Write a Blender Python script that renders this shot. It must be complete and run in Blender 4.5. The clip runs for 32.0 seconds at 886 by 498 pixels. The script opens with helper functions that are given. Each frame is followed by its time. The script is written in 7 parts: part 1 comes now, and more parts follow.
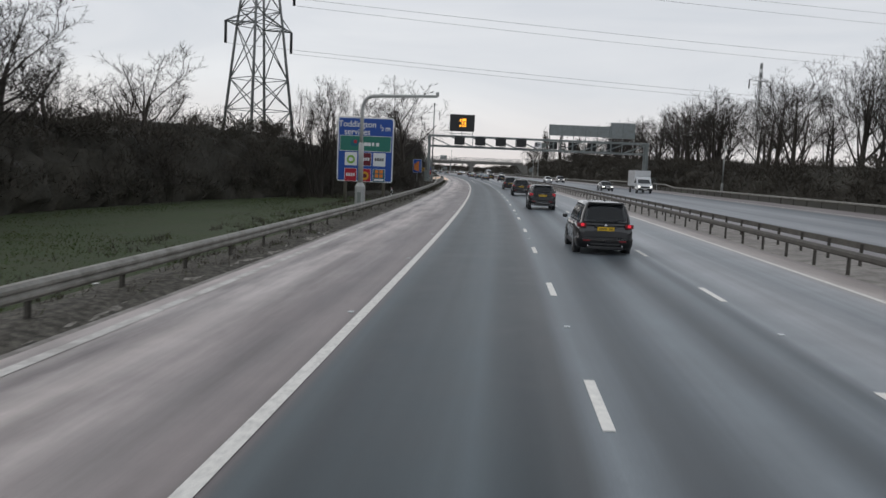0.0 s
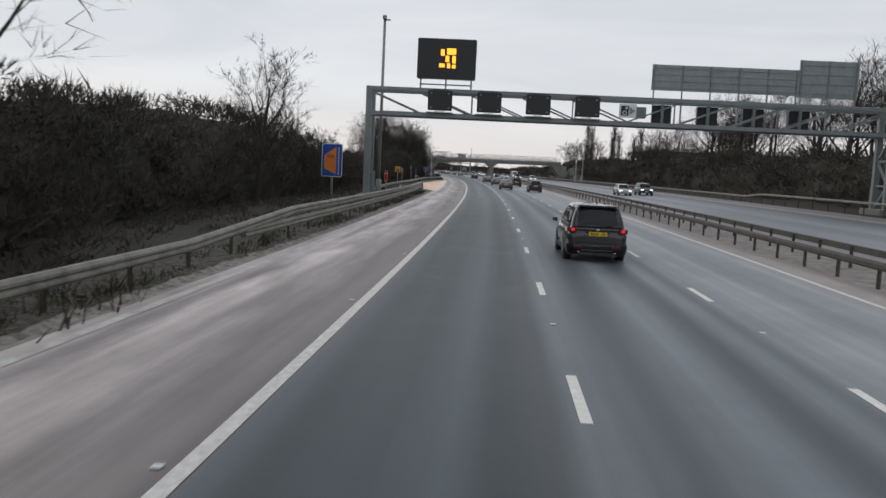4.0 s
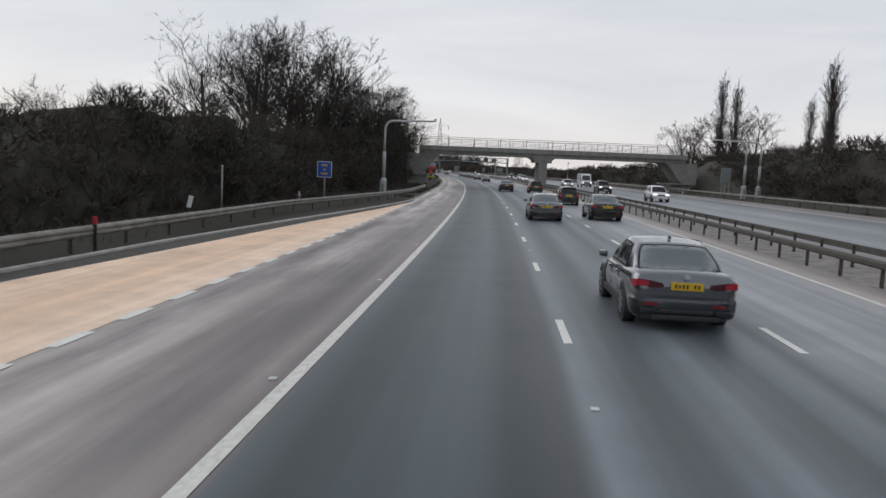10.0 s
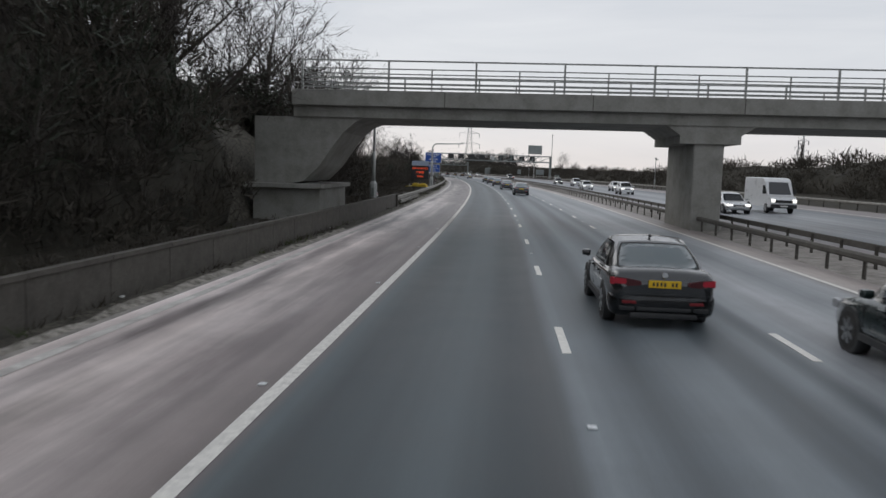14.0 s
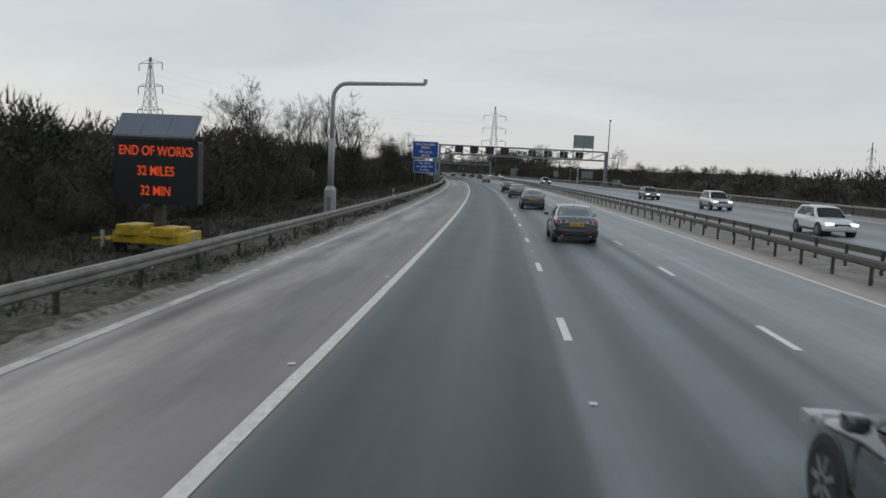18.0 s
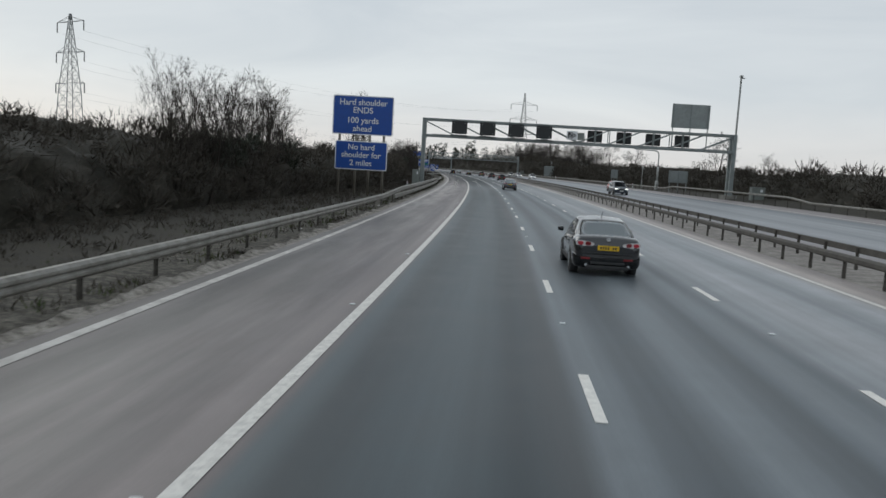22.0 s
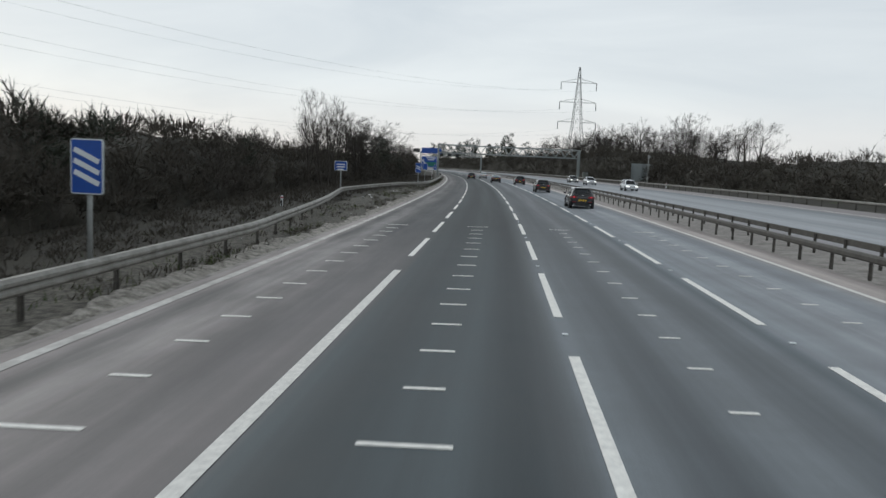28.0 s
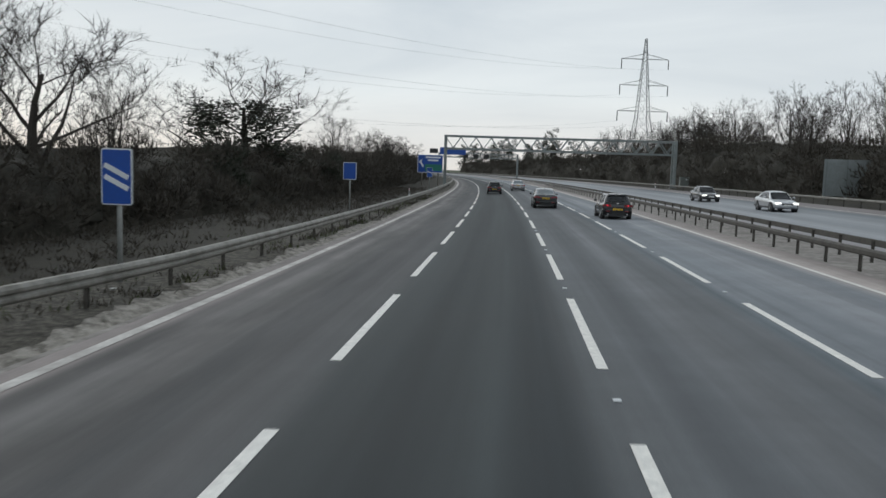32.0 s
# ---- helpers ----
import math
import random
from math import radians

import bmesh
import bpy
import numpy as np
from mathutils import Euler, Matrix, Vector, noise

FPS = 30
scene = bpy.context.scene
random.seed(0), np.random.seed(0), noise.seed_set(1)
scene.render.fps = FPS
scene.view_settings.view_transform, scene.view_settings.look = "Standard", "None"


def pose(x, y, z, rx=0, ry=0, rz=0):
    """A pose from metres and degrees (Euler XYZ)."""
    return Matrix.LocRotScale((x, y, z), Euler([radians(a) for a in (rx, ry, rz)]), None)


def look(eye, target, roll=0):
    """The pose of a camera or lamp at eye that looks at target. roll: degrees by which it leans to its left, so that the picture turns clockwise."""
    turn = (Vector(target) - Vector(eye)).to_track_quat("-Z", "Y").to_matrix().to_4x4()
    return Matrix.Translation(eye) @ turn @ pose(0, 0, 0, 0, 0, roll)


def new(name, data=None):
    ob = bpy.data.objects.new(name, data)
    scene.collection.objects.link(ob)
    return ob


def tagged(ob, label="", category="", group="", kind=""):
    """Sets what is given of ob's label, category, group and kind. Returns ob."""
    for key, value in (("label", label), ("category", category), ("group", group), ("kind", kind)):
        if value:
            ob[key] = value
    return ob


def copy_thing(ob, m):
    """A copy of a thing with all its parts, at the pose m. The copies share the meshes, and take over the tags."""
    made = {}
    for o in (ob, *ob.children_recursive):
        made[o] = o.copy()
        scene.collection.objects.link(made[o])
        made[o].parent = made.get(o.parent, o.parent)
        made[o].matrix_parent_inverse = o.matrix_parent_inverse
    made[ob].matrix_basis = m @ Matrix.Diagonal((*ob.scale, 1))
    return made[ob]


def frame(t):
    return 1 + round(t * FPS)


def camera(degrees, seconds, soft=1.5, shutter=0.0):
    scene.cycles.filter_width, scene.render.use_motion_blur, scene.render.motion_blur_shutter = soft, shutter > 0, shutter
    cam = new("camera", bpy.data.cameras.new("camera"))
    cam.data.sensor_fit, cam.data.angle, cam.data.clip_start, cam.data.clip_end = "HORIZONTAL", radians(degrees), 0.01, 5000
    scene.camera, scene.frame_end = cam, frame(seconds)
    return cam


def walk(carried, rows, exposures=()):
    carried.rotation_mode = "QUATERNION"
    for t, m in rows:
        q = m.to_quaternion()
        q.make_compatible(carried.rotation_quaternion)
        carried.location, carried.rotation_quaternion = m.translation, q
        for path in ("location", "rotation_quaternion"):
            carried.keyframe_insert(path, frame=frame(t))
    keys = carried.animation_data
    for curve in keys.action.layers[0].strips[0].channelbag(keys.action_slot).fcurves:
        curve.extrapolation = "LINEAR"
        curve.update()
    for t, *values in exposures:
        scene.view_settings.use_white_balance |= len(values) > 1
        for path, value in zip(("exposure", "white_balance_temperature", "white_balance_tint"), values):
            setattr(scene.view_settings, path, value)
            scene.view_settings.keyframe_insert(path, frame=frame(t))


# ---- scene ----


# The motorway is one long left-hand arc. s: metres along it, u: metres to the right of the nearside edge line.
R = 2344.0          # radius of the edge line
FALL = math.tan(radians(1.11))   # crossfall: the carriageway rises to the right
EYE = 2.70          # height of the driver's camera over the lane


def spot(s, u, z=0.0):
    """World place at station s, offset u, z above the road plane."""
    a = s / R
    return Vector((-R + (R + u) * math.cos(a), (R + u) * math.sin(a), FALL * min(max(u, -6.0), 33.0) + z))


def at(s, u, z=0.0, turn=0.0):
    """Upright pose at a station, its y axis along the road, turned left by turn degrees."""
    return Matrix.Translation(spot(s, u, z)) @ Matrix.Rotation(s / R + radians(turn), 4, "Z")


def eye(s, u, yaw, pitch, roll):
    """Camera pose in the tilted lane: yaw left of the road, pitch up, roll to the left."""
    road = Matrix.Rotation(s / R, 4, "Z") @ Matrix.Rotation(-math.atan(FALL), 4, "Y")
    turn = pose(0, 0, 0, 0, 0, yaw) @ pose(0, 0, 0, 90 + pitch) @ pose(0, 0, 0, 0, 0, roll)
    return Matrix.Translation(spot(s, u, EYE)) @ road @ turn


# seconds, s, u, yaw, pitch, roll
DRIVE = [
    (0, -0.00, 2.525, 4.575, -5.825, 1.338),
    (1, 22.30, 2.558, 4.329, -5.837, 1.42),
    (2, 44.54, 2.578, 4.318, -5.82, 1.43),
    (3, 66.71, 2.659, 4.287, -5.777, 1.45),
    (4, 88.75, 2.694, 4.373, -5.819, 1.658),
    (5, 110.67, 2.658, 4.504, -5.877, 1.889),
    (6, 132.51, 2.587, 4.486, -5.946, 1.887),
    (7, 154.35, 2.49, 4.474, -5.921, 1.847),
    (8, 176.32, 2.404, 4.566, -5.85, 2.012),
    (9, 198.44, 2.401, 4.395, -5.822, 1.939),
    (10, 220.74, 2.52, 4.175, -5.813, 1.556),
    (11, 243.17, 2.637, 4.316, -5.878, 1.359),
    (12, 265.70, 2.721, 4.497, -5.83, 1.028),
    (13, 288.30, 2.766, 4.655, -5.665, 0.8435),
    (14, 310.87, 2.732, 4.736, -5.693, 0.846),
    (15, 333.37, 2.647, 4.766, -5.862, 0.9319),
    (16, 355.74, 2.559, 4.764, -5.96, 1.179),
    (17, 377.93, 2.518, 4.687, -5.865, 1.489),
    (18, 399.92, 2.559, 4.502, -5.713, 1.55),
    (19, 421.64, 2.631, 4.326, -5.705, 1.304),
    (20, 443.12, 2.633, 4.431, -5.902, 1.511),
    (21, 464.40, 2.577, 4.476, -5.935, 1.942),
    (22, 485.55, 2.512, 4.365, -5.985, 2.203),
    (23, 506.64, 2.539, 4.21, -6.059, 2.215),
    (24, 527.71, 2.592, 4.167, -6.056, 1.997),
    (25, 548.80, 2.646, 4.272, -6.138, 1.909),
    (26, 569.89, 2.63, 4.383, -6.122, 1.844),
    (27, 590.97, 2.596, 4.381, -6.074, 1.695),
    (28, 612.05, 2.582, 4.371, -6.009, 1.405),
    (29, 633.14, 2.609, 4.448, -5.845, 1.091),
    (30, 654.26, 2.607, 4.615, -5.728, 0.8853),
    (31, 675.41, 2.529, 4.815, -5.723, 0.6617),
    (32, 696.58, 2.412, 5.208, -5.707, 0.6451),
]
cam = camera(59.33, 32.0, soft=1.5, shutter=0.12)
walk(cam, [(t, eye(s, u, yaw, pitch, roll)) for t, s, u, yaw, pitch, roll in DRIVE],
     exposures=[(0.0, 0.0, 6375, 11.2), (13.0, 0.0, 6375, 11.5), (16.2, 0.0, 6400, 11.5), (17.0, -0.42, 6300, 9.0), (18.0, -0.22, 6230, 7.0),
                (19.0, -0.12, 6230, 7.0), (25.0, -0.08, 6230, 7.0), (29.0, 0.06, 6230, 6.5), (32.0, 0.0, 6230, 6.5)])


# ---- light: a dull overcast winter day, the cloud a little brighter and warmer low down ahead ----
def links(tree, *pairs):
    for a, b in pairs:
        tree.links.new(a, b)


def node(tree, kind, **values):
    n = tree.nodes.new(kind)
    for key, value in values.items():
        if key in n.inputs:
            n.inputs[key].default_value = value
    return n


def ramp(tree, fac, stops):
    n = tree.nodes.new("ShaderNodeValToRGB")
    while len(n.color_ramp.elements) < len(stops):
        n.color_ramp.elements.new(0.5)
    for e, (p, c) in zip(n.color_ramp.elements, stops):
        e.position, e.color = p, (*c, 1) if len(c) == 3 else c
    tree.links.new(fac, n.inputs["Fac"])
    return n


def mixed(tree, fac, a, b, blend="MIX"):
    n = tree.nodes.new("ShaderNodeMix")
    n.data_type, n.blend_type = "RGBA", blend
    for socket, value in ((n.inputs[0], fac), (n.inputs[6], a), (n.inputs[7], b)):
        if isinstance(value, (int, float)):
            socket.default_value = value
        elif isinstance(value, (tuple, list)):
            socket.default_value = (*value, 1) if len(value) == 3 else value
        else:
            tree.links.new(value, socket)
    return n.outputs[2]


world = bpy.data.worlds.new("overcast_sky")
scene.world = world
world.use_nodes = True
wt = world.node_tree
wt.nodes.clear()
sky = wt.nodes.new("ShaderNodeTexSky")
sky.sky_type, sky.sun_disc = "NISHITA", False
sky.sun_elevation, sky.sun_rotation = radians(24), radians(-60)
coord = wt.nodes.new("ShaderNodeTexCoord")
stretch = node(wt, "ShaderNodeMapping", Scale=(1.0, 1.0, 5.0))
links(wt, (coord.outputs["Generated"], stretch.inputs["Vector"]))
cloud = node(wt, "ShaderNodeTexNoise", Scale=1.9, Detail=6.0, Roughness=0.55, Distortion=0.6)
links(wt, (stretch.outputs[0], cloud.inputs["Vector"]))
up = wt.nodes.new("ShaderNodeSeparateXYZ")
links(wt, (coord.outputs["Generated"], up.inputs[0]))
# cloud layer: bright band near the horizon, greyer overhead
layer = ramp(wt, up.outputs["Z"], [(0.0, (8.6, 8.0, 7.6)), (0.035, (8.3, 8.0, 7.85)), (0.1, (7.5, 7.65, 7.8)), (0.22, (7.3, 7.5, 7.7)), (0.45, (6.5, 6.75, 7.0)), (1.0, (5.8, 6.1, 6.4))])
patch = ramp(wt, cloud.outputs["Fac"], [(0.3, (0.86, 0.88, 0.9)), (0.5, (0.98, 0.98, 0.98)), (0.72, (1.1, 1.09, 1.07))])
grey = mixed(wt, 1.0, layer.outputs["Color"], patch.outputs["Color"], "MULTIPLY")
blend = mixed(wt, 0.93, sky.outputs["Color"], grey)
ground_side = node(wt, "ShaderNodeBackground", Strength=0.1)
out = wt.nodes.new("ShaderNodeOutputWorld")
links(wt, (blend, ground_side.inputs["Color"]), (ground_side.outputs[0], out.inputs["Surface"]))

sun = new("sun", bpy.data.lights.new("sun", "SUN"))
sun.data.energy, sun.data.angle, sun.data.color = 0.5, radians(40), (1.0, 0.97, 0.92)
sun.matrix_basis = look((-60, 40, 40), (0, 0, 0))


# ---- materials ----
def paint(name, colour, rough=0.6, metal=0.0, vary=0.15, scale=2.0, fine=40.0, bump=0.1, dirt=None, dirt_amount=0.5, coat=0.0, spread=0.0):
    """A surface with broad and fine variation, a little relief, and dirt in patches."""
    m = bpy.data.materials.new(name)
    m.use_nodes = True
    t = m.node_tree
    b = t.nodes["Principled BSDF"]
    co = t.nodes.new("ShaderNodeTexCoord")
    big = node(t, "ShaderNodeTexNoise", Scale=scale, Detail=5.0, Roughness=0.6)
    small = node(t, "ShaderNodeTexNoise", Scale=fine, Detail=3.0, Roughness=0.6)
    links(t, (co.outputs["Object"], big.inputs["Vector"]), (co.outputs["Object"], small.inputs["Vector"]))
    lo, hi = tuple(c * (1 - vary) for c in colour), tuple(min(1, c * (1 + vary)) for c in colour)
    col = mixed(t, big.outputs["Fac"], lo, hi)
    grain = ramp(t, small.outputs["Fac"], [(0.3, (1 - vary,) * 3), (0.7, (1 + vary,) * 3)])
    col = mixed(t, 0.6, col, grain.outputs["Color"], "MULTIPLY")
    if spread:
        info = t.nodes.new("ShaderNodeObjectInfo")
        each = ramp(t, info.outputs["Random"], [(0.0, (1 - spread,) * 3), (1.0, (1 + spread,) * 3)])
        col = mixed(t, 1.0, col, each.outputs["Color"], "MULTIPLY")
    if dirt:
        stain = node(t, "ShaderNodeTexNoise", Scale=scale * 2.3, Detail=8.0, Roughness=0.7)
        links(t, (co.outputs["Object"], stain.inputs["Vector"]))
        where = ramp(t, stain.outputs["Fac"], [(0.42, (0, 0, 0)), (0.68, (dirt_amount,) * 3)])
        col = mixed(t, where.outputs["Color"], col, dirt)
    t.links.new(col, b.inputs["Base Color"])
    rr = node(t, "ShaderNodeMapRange", **{"To Min": max(0.02, rough - 0.12), "To Max": min(1, rough + 0.12)})
    links(t, (big.outputs["Fac"], rr.inputs["Value"]), (rr.outputs[0], b.inputs["Roughness"]))
    b.inputs["Metallic"].default_value = metal
    b.inputs["Coat Weight"].default_value = coat
    b.inputs["Coat Roughness"].default_value = 0.08
    if bump:
        bp = node(t, "ShaderNodeBump", Strength=bump, Distance=0.02)
        links(t, (small.outputs["Fac"], bp.inputs["Height"]), (bp.outputs[0], b.inputs["Normal"]))
    return m


def asphalt(name, bands, later=None, rough=0.45, salt=None, streak=0.1):
    """Road surface. The UV map holds metres across and along. bands: (offset, colour); later: bands laid anew past s = 650;
    salt: (offset low, offset high, amount) of the pale dried film on a hard shoulder."""
    m = bpy.data.materials.new(name)
    m.use_nodes = True
    t = m.node_tree
    b = t.nodes["Principled BSDF"]
    uv = t.nodes.new("ShaderNodeUVMap")
    sep = t.nodes.new("ShaderNodeSeparateXYZ")
    t.links.new(uv.outputs[0], sep.inputs[0])

    def drawn_out(across, along, scale, detail, rough_=0.55):
        mp = node(t, "ShaderNodeMapping", Scale=(across, along, 1.0))
        n = node(t, "ShaderNodeTexNoise", Scale=scale, Detail=detail, Roughness=rough_)
        links(t, (uv.outputs[0], mp.inputs[0]), (mp.outputs[0], n.inputs["Vector"]))
        return n.outputs["Fac"]

    shift = node(t, "ShaderNodeMapRange", **{"To Min": -0.22, "To Max": 0.22})
    t.links.new(drawn_out(0.4, 0.04, 1.0, 4.0), shift.inputs["Value"])
    add = t.nodes.new("ShaderNodeMath")
    links(t, (sep.outputs["X"], add.inputs[0]), (shift.outputs[0], add.inputs[1]))

    def across(stops):
        lo, hi = stops[0][0], stops[-1][0]
        r = node(t, "ShaderNodeMapRange", **{"From Min": lo, "From Max": hi})
        t.links.new(add.outputs[0], r.inputs["Value"])
        n = ramp(t, r.outputs[0], [((u - lo) / (hi - lo), c) for u, c in stops])
        n.color_ramp.interpolation = "EASE"
        return n.outputs["Color"]

    col = across(bands)
    if later:
        past = node(t, "ShaderNodeMapRange", **{"From Min": 596.0, "From Max": 648.0})
        t.links.new(sep.outputs["Y"], past.inputs["Value"])
        col = mixed(t, past.outputs[0], col, across(later))
    if salt:
        lo, hi, amount = salt
        film = ramp(t, drawn_out(0.9, 0.1, 1.0, 8.0, 0.62), [(0.42, (0, 0, 0)), (0.68, (amount,) * 3)])
        side = node(t, "ShaderNodeMapRange", **{"From Min": hi, "From Max": lo})
        t.links.new(add.outputs[0], side.inputs["Value"])
        where = mixed(t, 1.0, film.outputs["Color"], side.outputs[0], "MULTIPLY")
        if later:
            left = t.nodes.new("ShaderNodeMath")
            left.operation = "MULTIPLY_ADD"
            left.inputs[1].default_value, left.inputs[2].default_value = -0.8, 1.0
            t.links.new(past.outputs[0], left.inputs[0])
            where = mixed(t, 1.0, where, left.outputs[0], "MULTIPLY")
        col = mixed(t, where, col, (0.46, 0.41, 0.395))
        soot = ramp(t, drawn_out(1.1, 0.16, 1.0, 7.0), [(0.36, (0.6,) * 3), (0.55, (1, 1, 1))])
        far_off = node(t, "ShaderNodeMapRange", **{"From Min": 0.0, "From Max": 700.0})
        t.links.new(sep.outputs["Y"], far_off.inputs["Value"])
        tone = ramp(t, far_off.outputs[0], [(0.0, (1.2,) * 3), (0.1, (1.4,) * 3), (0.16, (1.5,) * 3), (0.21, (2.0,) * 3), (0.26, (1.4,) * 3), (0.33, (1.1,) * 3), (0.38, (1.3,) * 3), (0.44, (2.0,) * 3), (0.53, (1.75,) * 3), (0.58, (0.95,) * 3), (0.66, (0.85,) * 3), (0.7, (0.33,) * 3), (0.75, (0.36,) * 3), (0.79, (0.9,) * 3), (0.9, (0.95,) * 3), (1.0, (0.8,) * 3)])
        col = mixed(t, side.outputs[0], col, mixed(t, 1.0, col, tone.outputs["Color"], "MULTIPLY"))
        dark = mixed(t, side.outputs[0], (1, 1, 1), soot.outputs["Color"])
        col = mixed(t, 1.0, col, dark, "MULTIPLY")
    wear = ramp(t, drawn_out(1.0, 0.02, 1.5, 3.0), [(0.35, (1 - streak,) * 3), (0.65, (1 + streak,) * 3)])
    grain = node(t, "ShaderNodeTexNoise", Scale=0.5, Detail=8.0, Roughness=0.7)
    grit = node(t, "ShaderNodeTexNoise", Scale=60.0, Detail=2.0)
    links(t, (uv.outputs[0], grain.inputs["Vector"]), (uv.outputs[0], grit.inputs["Vector"]))
    pr = ramp(t, grain.outputs["Fac"], [(0.3, (0.8,) * 3), (0.7, (1.16,) * 3)])
    gr = ramp(t, grit.outputs["Fac"], [(0.25, (0.8,) * 3), (0.75, (1.2,) * 3)])
    scuff = ramp(t, drawn_out(3.6, 0.035, 1.0, 3.0, 0.5), [(0.36, (0.94,) * 3), (0.52, (1.0,) * 3), (0.68, (1.1,) * 3)])
    for n in (wear, pr, gr, scuff):
        col = mixed(t, 1.0, col, n.outputs["Color"], "MULTIPLY")
    t.links.new(col, b.inputs["Base Color"])
    rr = node(t, "ShaderNodeMapRange", **{"To Min": rough - 0.08, "To Max": rough + 0.12})
    links(t, (grain.outputs["Fac"], rr.inputs["Value"]), (rr.outputs[0], b.inputs["Roughness"]))
    if later:
        dull = node(t, "ShaderNodeMath")
        dull.operation = "MULTIPLY_ADD"
        dull.inputs[1].default_value = 0.3
        links(t, (past.outputs[0], dull.inputs[0]), (rr.outputs[0], dull.inputs[2]), (dull.outputs[0], b.inputs["Roughness"]))
    bp = node(t, "ShaderNodeBump", Strength=0.15, Distance=0.01)
    links(t, (grit.outputs["Fac"], bp.inputs["Height"]), (bp.outputs[0], b.inputs["Normal"]))
    return m


HS, HSD, PALE = (0.212, 0.179, 0.174), (0.14, 0.118, 0.117), (0.35, 0.305, 0.29)
L1, L1D, L1P = (0.038, 0.055, 0.064), (0.023, 0.035, 0.042), (0.066, 0.088, 0.099)
L2, L2D, L2P, L3, L3P = (0.098, 0.117, 0.131), (0.069, 0.083, 0.094), (0.168, 0.192, 0.21), (0.225, 0.243, 0.26), (0.315, 0.326, 0.342)
FAR_GREY, FAR_PALE = (0.19, 0.205, 0.222), (0.27, 0.28, 0.298)
SEAM = (0.05, 0.057, 0.062)
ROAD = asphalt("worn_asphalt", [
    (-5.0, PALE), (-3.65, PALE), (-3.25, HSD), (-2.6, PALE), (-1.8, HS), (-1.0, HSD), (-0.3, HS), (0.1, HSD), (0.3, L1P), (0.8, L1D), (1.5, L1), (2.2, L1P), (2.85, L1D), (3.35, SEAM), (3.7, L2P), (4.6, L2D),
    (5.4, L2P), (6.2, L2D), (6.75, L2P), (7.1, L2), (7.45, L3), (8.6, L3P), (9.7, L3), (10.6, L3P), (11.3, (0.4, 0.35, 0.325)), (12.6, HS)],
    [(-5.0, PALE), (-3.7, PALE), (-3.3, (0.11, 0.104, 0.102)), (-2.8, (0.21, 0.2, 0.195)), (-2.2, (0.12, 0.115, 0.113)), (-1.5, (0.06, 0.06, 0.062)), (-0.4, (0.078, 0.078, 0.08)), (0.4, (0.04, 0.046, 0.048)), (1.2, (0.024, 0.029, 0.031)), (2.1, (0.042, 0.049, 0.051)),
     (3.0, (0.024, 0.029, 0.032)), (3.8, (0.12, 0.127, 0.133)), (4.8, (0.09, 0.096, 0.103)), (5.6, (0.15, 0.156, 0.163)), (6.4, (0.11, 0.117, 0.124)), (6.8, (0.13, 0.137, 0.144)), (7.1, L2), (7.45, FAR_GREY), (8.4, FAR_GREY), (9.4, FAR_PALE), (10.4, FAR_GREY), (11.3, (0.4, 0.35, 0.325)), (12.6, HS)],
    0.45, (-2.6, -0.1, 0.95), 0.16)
FAR_ROAD = asphalt("far_carriageway_asphalt", [(15.4, HS), (17.4, FAR_GREY), (19.2, FAR_PALE), (21.0, FAR_GREY), (23, FAR_PALE), (25, FAR_GREY), (27, L2), (28.4, HS), (31.6, HS)], streak=0.16)
ORANGE = asphalt("orange_refuge_surfacing", [(-9.0, (0.88, 0.62, 0.44)), (-7.5, (0.93, 0.69, 0.51)), (-6.0, (0.9, 0.64, 0.46)), (-3.5, (0.93, 0.72, 0.56))], None, 0.85, None, 0.06)
PALE_KERB = paint("pale_kerb_concrete", (0.5, 0.48, 0.45), 0.85, vary=0.15, scale=0.8, fine=12, dirt=(0.2, 0.185, 0.165), dirt_amount=0.6)
KERBSTONE = paint("dirty_kerb_concrete", (0.33, 0.305, 0.28), 0.85, vary=0.2, scale=0.8, fine=12, dirt=(0.09, 0.08, 0.07), dirt_amount=0.8)
WHITE = paint("road_marking_white", (0.88, 0.855, 0.8), 0.7, vary=0.1, scale=3.0, fine=25, dirt=(0.36, 0.35, 0.34), dirt_amount=0.4)
EDGE = paint("edge_line_white", (0.8, 0.775, 0.725), 0.75, vary=0.14, scale=4.0, fine=22, dirt=(0.3, 0.285, 0.27), dirt_amount=0.5)
EDGE_OLD = paint("worn_shoulder_line", (0.64, 0.615, 0.58), 0.8, vary=0.2, scale=0.5, fine=10, dirt=(0.27, 0.245, 0.23), dirt_amount=0.75)
GRASS = paint("rough_winter_grass", (0.028, 0.046, 0.009), 0.95, vary=0.35, scale=0.35, fine=9, bump=0.6, dirt=(0.05, 0.048, 0.024), dirt_amount=0.55)
SOIL = paint("gritty_verge_soil", (0.036, 0.032, 0.024), 0.95, vary=0.5, scale=2.2, fine=16, bump=0.9, dirt=(0.22, 0.2, 0.165), dirt_amount=0.7)
LITTER = paint("dark_scrub_floor", (0.024, 0.02, 0.013), 0.95, vary=0.45, scale=0.5, fine=8, bump=0.9, dirt=(0.042, 0.036, 0.02), dirt_amount=0.7)
SILT = paint("dark_gutter_silt", (0.06, 0.055, 0.05), 0.9, vary=0.4, scale=1.5, fine=14, bump=0.3, dirt=(0.15, 0.13, 0.11), dirt_amount=0.5)
